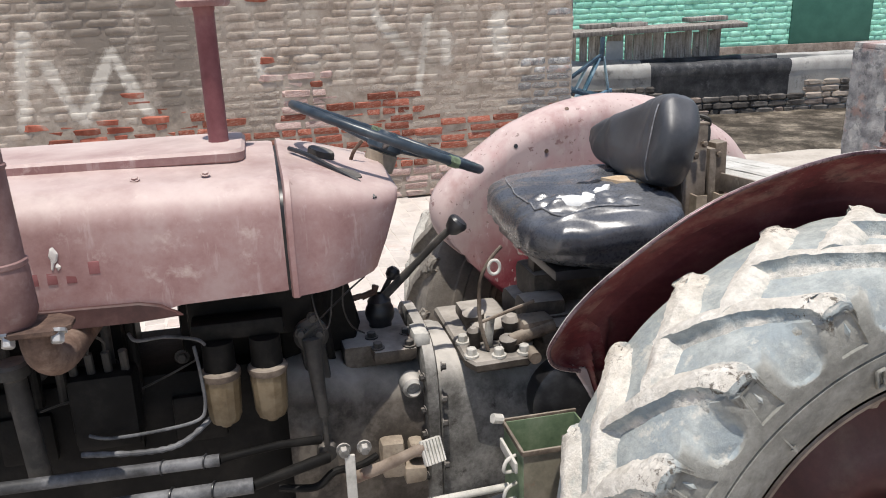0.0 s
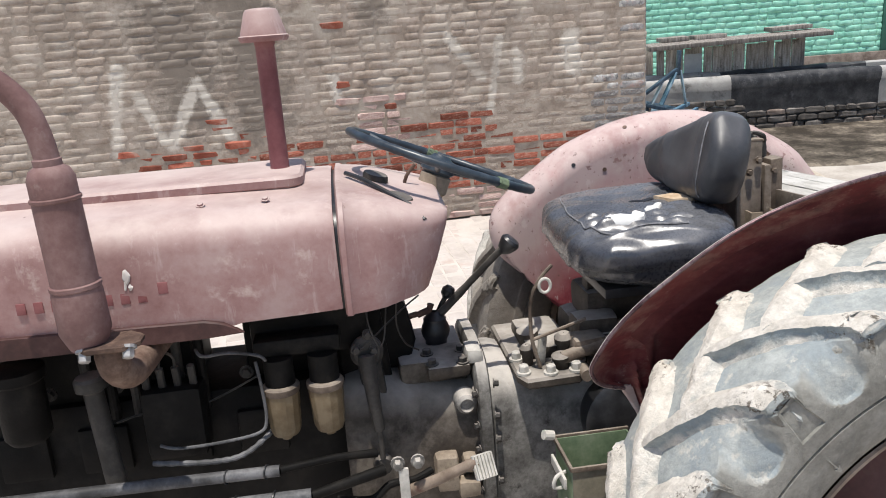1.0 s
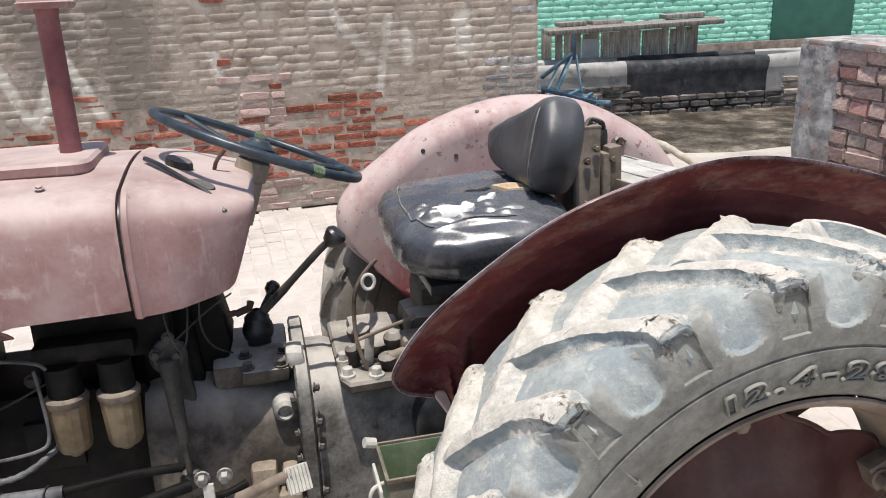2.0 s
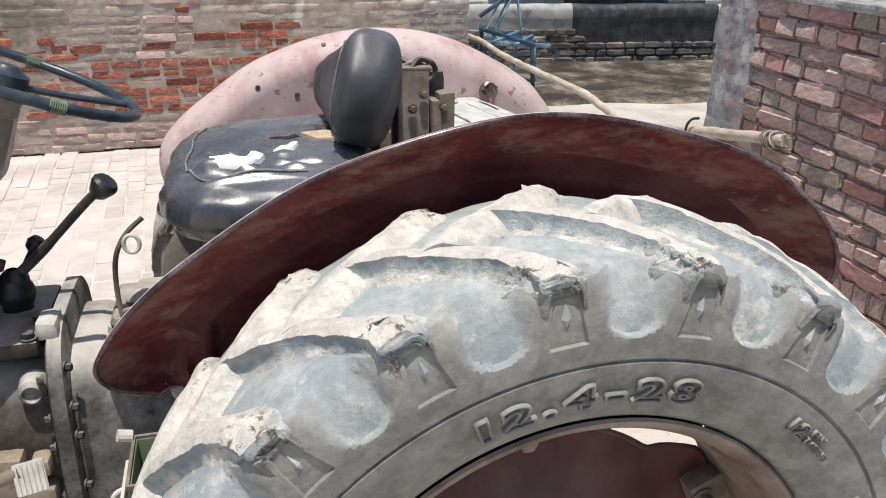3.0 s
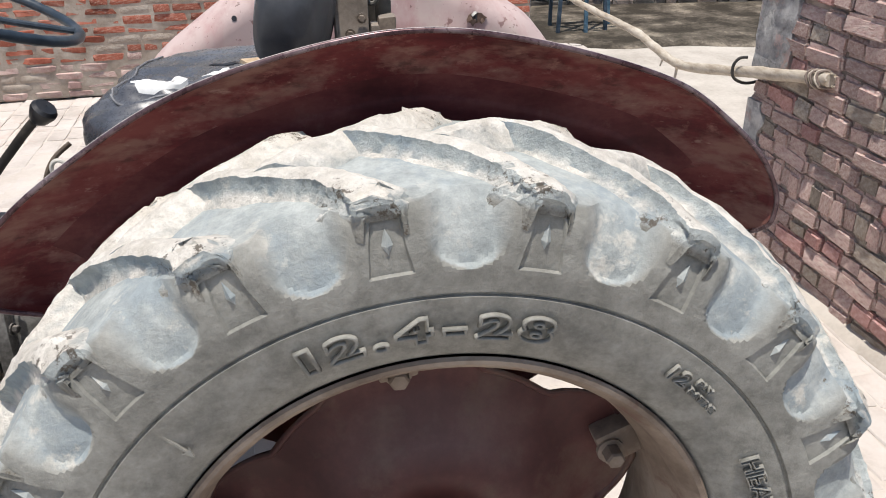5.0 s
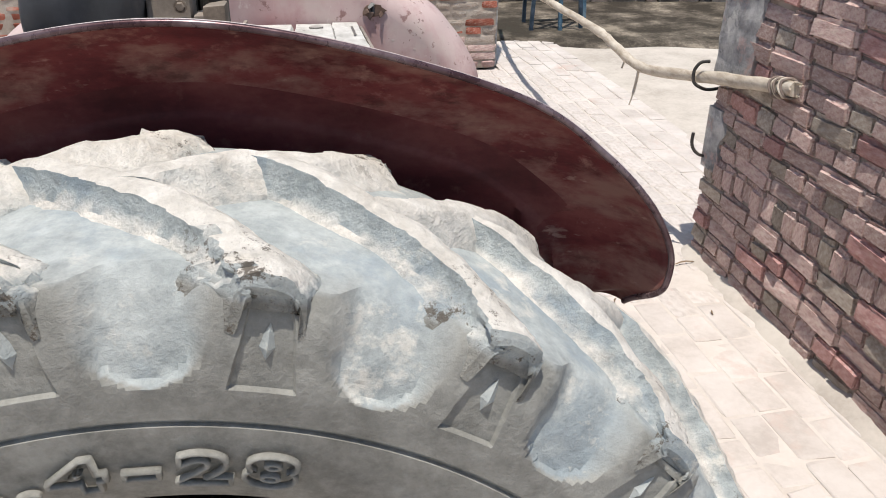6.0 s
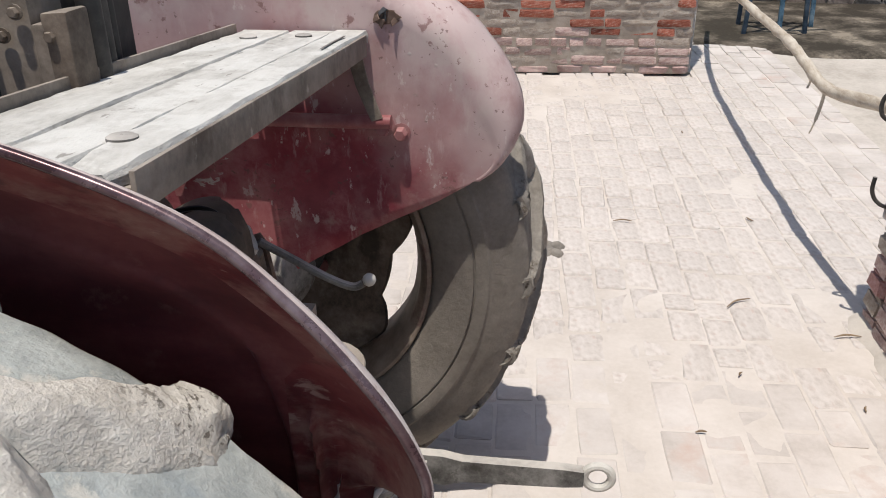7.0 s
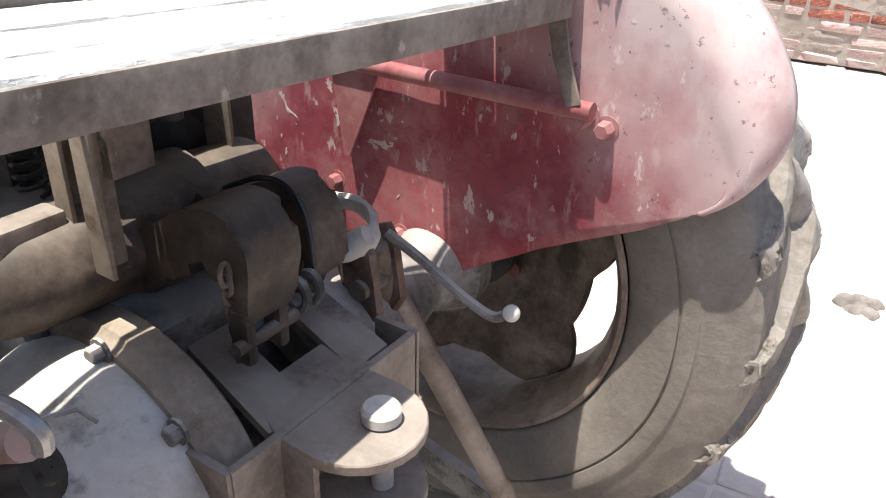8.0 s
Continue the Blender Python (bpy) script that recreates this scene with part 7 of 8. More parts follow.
prism(bm, [(0.20, 0.28), (0.25, 0.275), (0.33, 0.25), (0.33, 0.21), (0.26, 0.21), (0.20, 0.245)], 0.012, Matrix.Translation((0, 0.368, 0)) @ SIDE, 0.003)
part("link_fork", bm, CAST, link)
bm = bmesh.new()
tube(bm, [(0.30, 0.365, 0.225), (0.26, 0.31, 0.215), (0.20, 0.24, 0.23), (0.10, 0.12, 0.28)], [0.012, 0.014, 0.010, 0.009], 10)
part("stabiliser", bm, CAST, tractor, "dusty stabiliser chain bar")
bolt((0.285, 0.355, 0.228), (0, -1, 0), link, CASTPALE, 0.014, 0.03)
for k in range(3):
    part("spring_leaf", tube(bmesh.new(), curve_pts([(0.20 + 0.018 * k, 0.20, 0.32), (0.215 + 0.018 * k, 0.195, 0.27), (0.20 + 0.018 * k, 0.19, 0.23)], 4), 0.005, 8), CASTPALE, tractor)
part("drawbar_hanger", rumple(box(bmesh.new(), (0.16, 0.0, 0.50), (0.12, 0.22, 0.18), 0.02), 0.006, 18), DUSTY, tractor, "dusty brown drawbar hanger")
part("drawbar", rumple(box(bmesh.new(), (0.14, 0.03, 0.37), (0.30, 0.07, 0.03), 0.006), 0.003, 20), DUSTY, tractor, "brown flat drawbar")
part("linkage_box", rumple(box(bmesh.new(), (0.225, 0.03, 0.45), (0.05, 0.09, 0.10), 0.01), 0.005, 24), GREASE, tractor)
# near axle casing: flange bolts, brake rod and cross pipe
for k in range(10):
    a = 2 * math.pi * (k + 0.3) / 10
    bolt((0.186 * math.cos(a), -0.135, AXLE + 0.186 * math.sin(a)), (0, -1, 0), tractor, CAST, 0.010, 0.016, "casing_bolt")
part("brake_rod", tube(bmesh.new(), [(0.150, -0.280, 0.836), (0.06, -0.288, 0.79), (-0.16, -0.31, 0.68)], 0.0165, 14), HOOD, tractor, "pinkish painted brake rod")
bm = bmesh.new()
tube(bm, curve_pts([(0.075, -0.31, 0.855), (0.115, -0.30, 0.872), (0.15, -0.288, 0.872), (0.172, -0.28, 0.856), (0.168, -0.278, 0.836)], 5), 0.0085, 10)
part("rod_clevis", bm, BARE, tractor, "bright bent clevis hook")
part("split_pin", tube(bmesh.new(), [(0.165, -0.285, 0.862), (0.185, -0.255, 0.866), (0.20, -0.25, 0.858)], 0.0022, 6), CAST, tractor)
bm = bmesh.new()
lathe(bm, [(0.001, 0.022), (0.012, 0.022), (0.014, 0.016), (0.027, 0.014), (0.031, 0.006), (0.031, -0.03), (0.001, -0.03)], between((0.125, -0.275, 0.782), (0.20, -0.22, 0.83)), 20)
part("brake_lever_boss", bm, GREASE, tractor)
bm = bmesh.new()
tube(bm, [(0.125, -0.275, 0.782), (0.06, -0.29, 0.74), (0.0, -0.30, 0.70)], [0.018, 0.016, 0.02], 12)
part("brake_lever", bm, GREASE, tractor, "greasy brake lever")

# ---- yard beyond the tractor ----
# feeding trough, shed hatch and green wall
TROUGHBRICK = mat("sooty_brick", [(0.06, 0.055, 0.05), (0.11, 0.098, 0.088), (0.19, 0.175, 0.16)], 5.0, 0.9, bump=0.7, jitter=0.3)

TROUGH = Matrix.Translation((1.2, 6.80, 0)) @ Matrix.Rotation(radians(-1.5), 4, "Z")
SECTIONS = (("front_wall", [(0.0, 0.0), (0.0, 0.40), (-0.012, 0.45), (0.11, 0.45), (0.13, 0.40), (0.13, 0.0)]),
            ("rounded_rim", [(-0.012, 0.45), (-0.02, 0.52), (0.0, 0.565), (0.04, 0.585), (0.09, 0.58), (0.12, 0.55), (0.12, 0.45)]),
            ("trough_floor", [(0.13, 0.30), (0.13, 0.36), (0.30, 0.36), (0.30, 0.30)]), ("back_wall", [(0.30, 0.0), (0.30, 0.58), (0.33, 0.60), (0.40, 0.60), (0.42, 0.58), (0.42, 0.0)]))
for x0, x1, black in ((0.0, 1.44, False), (1.44, 3.03, True), (3.03, 6.0, False)):
    trough = thing("feeding_trough", "black-stained rounded cement feeding trough" if black else "grey cement cattle feeding trough", "trough", TROUGH @ Matrix.Translation((x0, 0, 0)), group="cattle troughs")
    for name, prof in SECTIONS:
        bm = bmesh.new()
        cuts = 16
        loft(bm, [[Vector((x - x0, y, z)) + noise.noise_vector(Vector((x * 3, y * 5, z * 5))) * 0.018 for y, z in prof] for x in (x0 + (x1 - x0) * i / cuts for i in range(cuts + 1))])
        part(name, bm, TROUGHBLACK if black else TROUGHTOP, trough, smooth=50)

bm = bmesh.new()
box(bm, (3.5, 9.15, 1.4), (9.0, 0.3, 2.8))
tagged(solid("wall_green", bm, GREENWASH, "green limewashed rough brick wall", "wall", smooth=0), kind="structure")
wall_green = bpy.data.objects["wall_green"]
bm = bmesh.new()
box(bm, (6.15, 8.985, 1.0), (1.2, 0.03, 1.0), 0.004)
solid("painted_panel", bm, DARKGREEN, "dark green painted panel on the green wall", "panel")
bm = bmesh.new()
box(bm, (5.6, 8.97, 0.43), (3.0, 0.06, 0.16), 0.01)
solid("wall_ledge", bm, MORTAR_DARK, "brown ledge along the green wall foot", "ledge")

PALEWOOD = mat("pale_weathered_wood", [(0.22, 0.195, 0.17), (0.36, 0.33, 0.295), (0.50, 0.47, 0.43)], 5.0, 0.9, bump=0.5, streak=(8, 8, 1), jitter=0.22, fade=((0.10, 0.085, 0.072), 6, 0.58, 0.68))
TIN = mat("pale_blue_tin", [(0.36, 0.39, 0.41), (0.47, 0.50, 0.52)], 7.0, 0.6, bump=0.1)
hatch = thing("plank_hatch", "grey weathered plank shutter with a roof board above the trough", "shutter", Matrix.Translation((1.92, 7.16, 0.0)))
x = 0.05
rnd = random.Random(4)
while x < 1.64:
    w = rnd.uniform(0.075, 0.14)
    tin_here = 0.36 < x + w / 2 < 0.52
    bm = boxed((x + w / 2, rnd.uniform(-0.008, 0.008), 0.70), (w - 0.010, 0.025, 0.34 + rnd.uniform(-0.01, 0.02)), 0.003, pose(0, 0, 0, 0, rnd.uniform(-0.8, 0.8), 0))
    part("plank", bm, PALEWOOD, hatch)
    x += w
part("tin_panel", boxed((0.44, -0.024, 0.71), (0.20, 0.006, 0.20), 0.001), TIN, hatch, "pale blue-grey tin sheet nailed on the planks")
part("roof_board", boxed((0.90, -0.05, 0.925), (1.98, 0.24, 0.05), 0.008, pose(0, 0, 0, 5, -1.0, 0)), WOODGREY, hatch)
for xx, w in ((0.1, 0.3), (0.45, 0.35), (1.30, 0.45)):
    bm = boxed((xx + w / 2, 0.02, 0.972), (w, 0.20, 0.045), 0.006, pose(0, 0, 0, 0, rnd.uniform(-2, 0), 0))
    part("loose_board", bm, WOODGREY, hatch)
part("hatch_base", boxed((0.85, 0.03, 0.30), (1.7, 0.05, 0.60), 0.004), MORTAR_DARK, hatch)
part("hatch_post", boxed((-0.02, 0.10, 0.72), (0.09, 0.10, 0.40), 0.004), WOODGREY, hatch)
part("hatch_post", boxed((1.67, 0.06, 0.72), (0.07, 0.08, 0.40), 0.004), WOODGREY, hatch)

# dark littered soil in front of the trough, with tree shade put into its colour
bm = bmesh.new()
nx, ny = 40, 20
grid = []
for i in range(nx + 1):
    row = []
    for j in range(ny + 1):
        px, py = 1.0 + 5.0 * i / nx, 5.0 + 1.9 * j / ny
        py += 0.25 * noise.noise(Vector((px * 1.3, 2.0, 0))) * (1 - j / ny) - 0.45 * max(0, (px - 2.0) / 3) * (1 - j / ny)
        h = -0.02 if j == 0 or i in (0, nx) else 0.012 + 0.014 * noise.noise(Vector((px * 4, py * 4, 0)))
        row.append(bm.verts.new((px, py, h)))
    grid.append(row)
for i in range(nx):
    for j in range(ny):
        bm.faces.new((grid[i][j], grid[i + 1][j], grid[i + 1][j + 1], grid[i][j + 1]))
tagged(solid("soil_patch", bm, SHADED_SOIL, "trampled soil with dry litter before the trough, darkened for tree shade", "soil"), kind="stuff")

# blue farm implement leaning behind the wall end
imp = thing("farm_implement", "blue painted iron farm implement frame standing by the wall", "implement", Matrix.Translation((1.72, 5.75, 0)))
DARKBLUE = mat("dark_blue_iron", [(0.02, 0.035, 0.055), (0.035, 0.06, 0.09), (0.07, 0.10, 0.14)], 9.0, 0.5, bump=0.15)
PALEBLUE = mat("pale_blue_iron", [(0.20, 0.30, 0.37), (0.33, 0.44, 0.50), (0.46, 0.55, 0.60)], 9.0, 0.6, bump=0.15)
for name, a, e, w, d, paint in (("mast", (0.0, 0, 0.76), (0.01, 0, 0.96), 0.05, 0.03, DARKBLUE), ("arm", (-0.01, 0, 0.80), (-0.30, -0.02, 0.61), 0.055, 0.025, DARKBLUE), ("cheek", (-0.03, -0.01, 0.77), (-0.16, -0.03, 0.50), 0.075, 0.012, BLUE),
                                ("cheek", (-0.13, 0.0, 0.72), (-0.24, 0.0, 0.50), 0.06, 0.012, PALEBLUE), ("leg", (0.03, 0.01, 0.78), (0.09, 0.02, 0.46), 0.045, 0.014, PALEBLUE),
                                ("rail", (-0.30, 0.02, 0.52), (0.24, 0.05, 0.37), 0.03, 0.03, PALEBLUE), ("rail", (-0.27, -0.12, 0.46), (0.16, -0.02, 0.33), 0.03, 0.03, PALEBLUE), ("rail", (-0.30, -0.30, 0.42), (0.30, -0.15, 0.36), 0.035, 0.035, BLUE),
                                ("cross_bar", (-0.25, -0.30, 0.42), (0.12, 0.06, 0.47), 0.035, 0.03, BLUE), ("cross_bar", (-0.05, -0.32, 0.40), (0.20, 0.04, 0.42), 0.03, 0.03, BLUE), ("cross_bar", (-0.30, -0.05, 0.50), (0.10, -0.34, 0.40), 0.03, 0.03, DARKBLUE),
                                ("tine", (-0.26, -0.29, 0.42), (-0.28, -0.30, 0.0), 0.035, 0.03, DARKBLUE), ("tine", (-0.05, -0.28, 0.40), (-0.04, -0.30, 0.0), 0.035, 0.03, BLUE), ("tine", (0.12, -0.22, 0.40), (0.15, -0.22, 0.0), 0.035, 0.03, DARKBLUE), ("tine", (0.22, 0.04, 0.38), (0.24, 0.04, 0.0), 0.03, 0.03, BLUE), ("tine", (-0.28, 0.02, 0.50), (-0.28, 0.04, 0.0), 0.03, 0.03, DARKBLUE)):
    bm = bmesh.new()
    long = (Vector(e) - Vector(a)).length
    box(bm, (0, 0, long / 2), (w, d, long + 0.02), 0.003, between(a, e))
    part(name, bm, paint, imp)

# gate pole across the passage
pole_pts = [(1.366, 1.035, 0.76), (1.355, 1.10, 0.748), (1.335, 1.30, 0.71), (1.315, 1.53, 0.665), (1.265, 1.85, 0.60), (1.235, 2.08, 0.572), (1.215, 2.35, 0.59), (1.195, 2.5, 0.612), (1.165, 2.9, 0.61), (1.13, 3.4, 0.60), (1.10, 3.9, 0.60), (1.10, 4.4, 0.60), (1.13, 4.95, 0.56), (1.17, 5.4, 0.53)]
bm = bmesh.new()
smooth_pts = curve_pts(pole_pts, 5)
tube(bm, smooth_pts, [0.0225 - 0.006 * k / (len(smooth_pts) - 1) + 0.004 * noise.noise(Vector((k * 0.9, 0, 0))) for k in range(len(smooth_pts))], 14)
rumple(bm, 0.004, 12)
pole = solid("gate_pole", bm, POLEWOOD, "crooked dry wooden pole barring the gap", "pole", smooth=60)
bm = bmesh.new()
tube(bm, curve_pts([(1.238, 2.05, 0.575), (1.236, 2.06, 0.51), (1.225, 2.055, 0.45), (1.215, 2.055, 0.41)], 4), [0.006] * 8 + [0.003] * 5, 6)
part("twig", bm, POLEWOOD, pole)
bm = bmesh.new()
tube(bm, curve_pts([(1.225, 2.2, 0.575), (1.22, 2.21, 0.54), (1.215, 2.21, 0.525)], 4), 0.004, 6)
part("twig", bm, POLEWOOD, pole)
rnd = random.Random(3)
for k in range(5):
    turn, at = rnd.uniform(-0.3, 0.3), Vector((1.361 - 0.003 * k, 1.055 + 0.013 * k, 0.756 - 0.0025 * k))
    ring = [at + Vector((0.027 * math.cos(a), 0.014 * math.sin(a + turn * 5) + 0.004 * math.sin(3 * a), 0.027 * math.sin(a))) for a in (2 * math.pi * j / 20 for j in range(20))]
    part("rope_lashing", rumple(tube(bmesh.new(), ring, 0.0042, 6, closed=True), 0.004, 40, k), POLEWOOD if k % 2 else MORTAR_DARK, pole)
for k in range(7):
    a = rnd.uniform(0, 6.3)
    p = Vector((1.363 + 0.015 * math.cos(a), 1.042, 0.758 + 0.018 * math.sin(a)))
    part("splinter", tube(bmesh.new(), [p, p + Vector((0.006 * math.cos(a), -rnd.uniform(0.01, 0.03), 0.008 * math.sin(a)))], [0.0045, 0.0015], 6), POLEWOOD, pole)
for y0, z0, turn in ((1.53, 0.675, 0), (1.53, 0.44, 1)):
    bm = bmesh.new()
    if turn == 0:
        pts = [(1.40, 1.53, 0.64), (1.36, 1.54, 0.622), (1.315, 1.545, 0.618), (1.275, 1.55, 0.64), (1.27, 1.555, 0.68), (1.29, 1.555, 0.71), (1.32, 1.55, 0.715)]
    else:
        pts = [(1.38, 1.50, 0.385), (1.33, 1.505, 0.385), (1.30, 1.51, 0.40), (1.285, 1.515, 0.43), (1.285, 1.515, 0.47)]
    tube(bm, curve_pts(pts, 5), 0.006, 8)
    solid("iron_hook", bm, GREASE, "bent dark iron hook in the wall end", "hook", group="wall hooks")

# ground litter
DUNG = mat("dry_dung", [(0.13, 0.115, 0.10), (0.25, 0.225, 0.195)], 20, 0.95, bump=0.6)
pat = thing("dung_pat", "small dry greyish dung heap on the paving", "dung", Matrix.Translation((0.36, 1.82, 0.0)))
for k in range(7):
    a = 2 * math.pi * k / 7
    bm = bmesh.new()
    lathe(bm, [(0.001, 0.014), (0.012, 0.0135), (0.022, 0.008), (0.026, 0.0)], Matrix.Translation((0.05 * math.cos(a) * (k > 0), 0.035 * math.sin(a) * (k > 0), 0.0)), 10)
    part("clod", rumple(bm, 0.006, 30), DUNG, pat, smooth=60)
LEAF = mat("dry_leaf", [(0.16, 0.11, 0.07), (0.28, 0.21, 0.14)], 20, 0.9)
for x, y, a, s in ((0.987, 1.545, 40, 0.05), (0.825, 0.877, 10, 0.014), (0.619, 2.10, 5, 0.035), (1.10, 2.2, 130, 0.018), (0.95, 1.15, 60, 0.010), (1.25, 1.05, 80, 0.012), (0.9, 3.2, 100, 0.015), (1.28, 1.40, 10, 0.04)):
    bm = bmesh.new()
    tube(bm, [Matrix.Translation((x, y, 0.006)) @ Matrix.Rotation(radians(a), 4, "Z") @ Vector(p) for p in curve_pts([(-s, 0, 0), (0, s * 0.25, 0.002), (s, 0, 0.002)], 4)], [0.0012, 0.0018, 0.0024, 0.003, 0.003, 0.003, 0.0024, 0.0018, 0.0012], 6)
    solid("twig_litter", bm, LEAF, "small dry twig lying on the paving", "twig", group="yard litter")


# ---- brick walls and paving, last ----
def lay(course_h, joint, length, height, start, rnd, pick):
    """Yields bricks as (x, z, width, height) for a wall of that length that grows from its free end."""
    z, row = 0.0, start
    while z < height:
        h = course_h * rnd.uniform(0.94, 1.06)
        x = rnd.uniform(-0.01, 0.01)
        lead = True
        while x < length:
            w = pick(row, lead, rnd)
            yield x, z, min(w, length - x), h, row
            x += w + joint * rnd.uniform(0.7, 1.4)
            lead = False
        z += h + joint * rnd.uniform(0.7, 1.3)
        row += 1


def joined(name, rows, shapes, materials, parent, label, kind="stuff"):
    """Bricks beyond the nearest ones, as one mesh: rows of (x, y, z, w, d, h, material)."""
    verts, faces, mats = [], [], []
    base = [[(v.co.x, v.co.y, v.co.z) for v in s.vertices] for s in shapes]
    polys = [[tuple(p.vertices) for p in s.polygons] for s in shapes]
    for i, (x, y, z, w, d, h, k) in enumerate(rows):
        s = i % len(shapes)
        o = len(verts)
        verts += [(x + a * w, y + b * d, z + c * h) for a, b, c in base[s]]
        faces += [tuple(o + v for v in p) for p in polys[s]]
        mats += [k] * len(polys[s])
    me = bpy.data.meshes.new(name)
    me.from_pydata(verts, [], faces)
    for k in materials:
        me.materials.append(k)
    me.polygons.foreach_set("material_index", mats)
    if shapes is PILLOW_SHAPES:
        me.polygons.foreach_set("use_smooth", [True] * len(me.polygons))
    ob = new(name, me)
    ob.parent = parent
    ob["kind"] = kind
    if label:
        ob["label"] = label
    return ob


# far wall: its core, then its bricks
bm = bmesh.new()
box(bm, (-3.0, 0.1195, 1.35), (6.0, 0.259, 2.7))
wall_far = tagged(part("wall_north", bm, MUDWASH, None, m=FAR_WALL, smooth=0), "old brick yard wall, tan above and bare red near the ground", "wall", kind="structure")
rnd = random.Random(11)
far_sets = [brick_copies(BRICK_TAN, PILLOW_SHAPES), brick_copies(BRICK_RED), brick_copies(BRICK_OLD), brick_copies(PLASTER, PILLOW_SHAPES)]
rest, washed, count = [], [], 0
for x, z, w, h, row in lay(0.047, 0.010, 5.4, 2.3, 0, rnd, lambda row, lead, r: r.choice((0.195, 0.195, 0.20, 0.095, 0.19, 0.10))):
    cx, cz = -(x + w / 2), z + h / 2
    cz += 0.007 * noise.noise(Vector((cx * 1.3, row * 0.35, 5.0)))
    red = 0.70 + 0.16 * noise.noise(Vector((cx * 1.1, 3.0, 0))) + 0.12 * noise.noise(Vector((cx * 4, cz * 6, 0)))
    if cx < -3.72:
        red -= 0.24
    elif -3.22 < cx < -2.72:
        red += 0.08
    elif cx > -1.25:
        red -= 0.10
    k = 0
    if cz < 0.24 + 0.06 * noise.noise(Vector((cx * 2, 0, 0))):
        k = 2 if rnd.random() < 0.75 else 0
    elif cz < red and rnd.random() < (0.93 if cx < -1.25 else 0.55):
        k = 1
    elif 0.7 < cz < 1.5 and rnd.random() < 0.012:
        k = 1
    if -2.22 < cx < -1.80 and 0.56 < cz < 0.98:
        k = 1 if rnd.random() < 0.3 else 2
    if cx > -0.30 - 0.12 * rnd.random() and 0.52 < cz < 0.95 and not (cz < 0.6 and cx > -0.12):
        k = 3
    if cx > -0.25 and cz > 0.95 and rnd.random() < 0.15:
        k = 3
    hole = abs(cx + 1.93) < 0.06 and abs(cz - 0.975) < 0.03
    dy = rnd.uniform(-0.006, 0.006) + (0.06 if hole else 0)
    if k in (0, 3):
        ww, hh = w + rnd.uniform(-0.012, 0.018), h + rnd.uniform(-0.006, 0.012)
        worn = ease(-0.25, 0.25, noise.noise(Vector((cx * 1.7, cz * 2.3, 21.0))))      # how far the mud wash has gone
        if rnd.random() < 0.10 - 0.05 * worn:
            continue                                                                # a brick lost under the wash
    else:
        ww, hh = w + rnd.uniform(-0.004, 0.008), h + rnd.uniform(-0.004, 0.006)
    if 0.05 < cz < 0.85 and cx > -2.9 and count < 300:
        ob = part("brick", far_sets[k][rnd.randrange(8)], None, wall_far, m=Matrix.Translation((cx, -0.0095 if k in (0, 3) else 0.02 + dy, cz)) @ pose(0, 0, 0, rnd.uniform(-1.5, 1.5), rnd.uniform(-1, 1), 0) @ Matrix.Diagonal((ww, rnd.uniform(0.0015, 0.005) + 0.0055 * worn if k in (0, 3) else 0.07, hh, 1)))
        count += 1
    elif k in (0, 3):
        washed.append((cx, -0.0095, cz, ww, rnd.uniform(0.0015, 0.005) + 0.0055 * worn, hh, k))
    else:
        rest.append((cx, 0.02 + dy, cz, ww, 0.07, hh, k))
joined("bricks", rest, SOFT_SHAPES, [BRICK_TAN, BRICK_RED, BRICK_OLD, PLASTER], wall_far, "")
joined("washed_bricks", washed, PILLOW_SHAPES, [BRICK_TAN, BRICK_RED, BRICK_OLD, PLASTER], wall_far, "")

# the wall's end face
bm = bmesh.new()
box(bm, (0.012, 0.135, 1.35), (0.02, 0.225, 2.7))
part("end_plaster", bm, PLASTER, wall_far, smooth=0)

# near wall
bm = bmesh.new()
box(bm, (1.6, 0.1305, 0.605), (3.2, 0.281, 1.21))
wall_near = tagged(part("wall_east", bm, MORTAR_DARK, None, m=NEAR_WALL, smooth=0), "low weathered brick wall with open joints and plastered end", "wall", kind="structure")
near_sets = [brick_copies(k, ROUND_SHAPES) for k in (BRICK_OLD, BRICK_ROSE, BRICK_BUFF)]
rnd = random.Random(5)
z, row = 0.0, 0
while z < 1.19:                                                 # courses of stretchers and headers by turns, one of bricks on end
    h = 0.082 if row == 5 else 0.053 * rnd.uniform(0.94, 1.06)
    x = rnd.uniform(-0.012, 0.008) + (0.0 if row % 2 else -0.05)
    while x < 3.1:
        w = rnd.uniform(0.052, 0.062) if row == 5 else rnd.uniform(0.082, 0.098) if row % 2 else rnd.choice((0.185, 0.19, 0.20, 0.178, 0.092))
        if x < -0.02:
            w += x + 0.02 if w > 0.12 else 0
        at = max(x, -0.015)
        k = rnd.choices((0, 1, 2), (0.66, 0.18, 0.16))[0]
        part("brick", near_sets[k][rnd.randrange(8)], None, wall_near,
             m=Matrix.Translation((at + w / 2, 0.020 + rnd.uniform(-0.007, 0.007), z + h / 2 + rnd.uniform(-0.003, 0.003))) @ pose(0, 0, 0, rnd.uniform(-2.5, 2.5), rnd.uniform(-3, 3), rnd.uniform(-2.5, 2.5)) @ Matrix.Diagonal((w * rnd.uniform(1.03, 1.09), 0.09, h * rnd.uniform(1.10, 1.22), 1)))
        x = at + w + 0.0075 * rnd.uniform(0.5, 1.6)
    z += h + 0.0095 * rnd.uniform(0.7, 1.3)
    row += 1
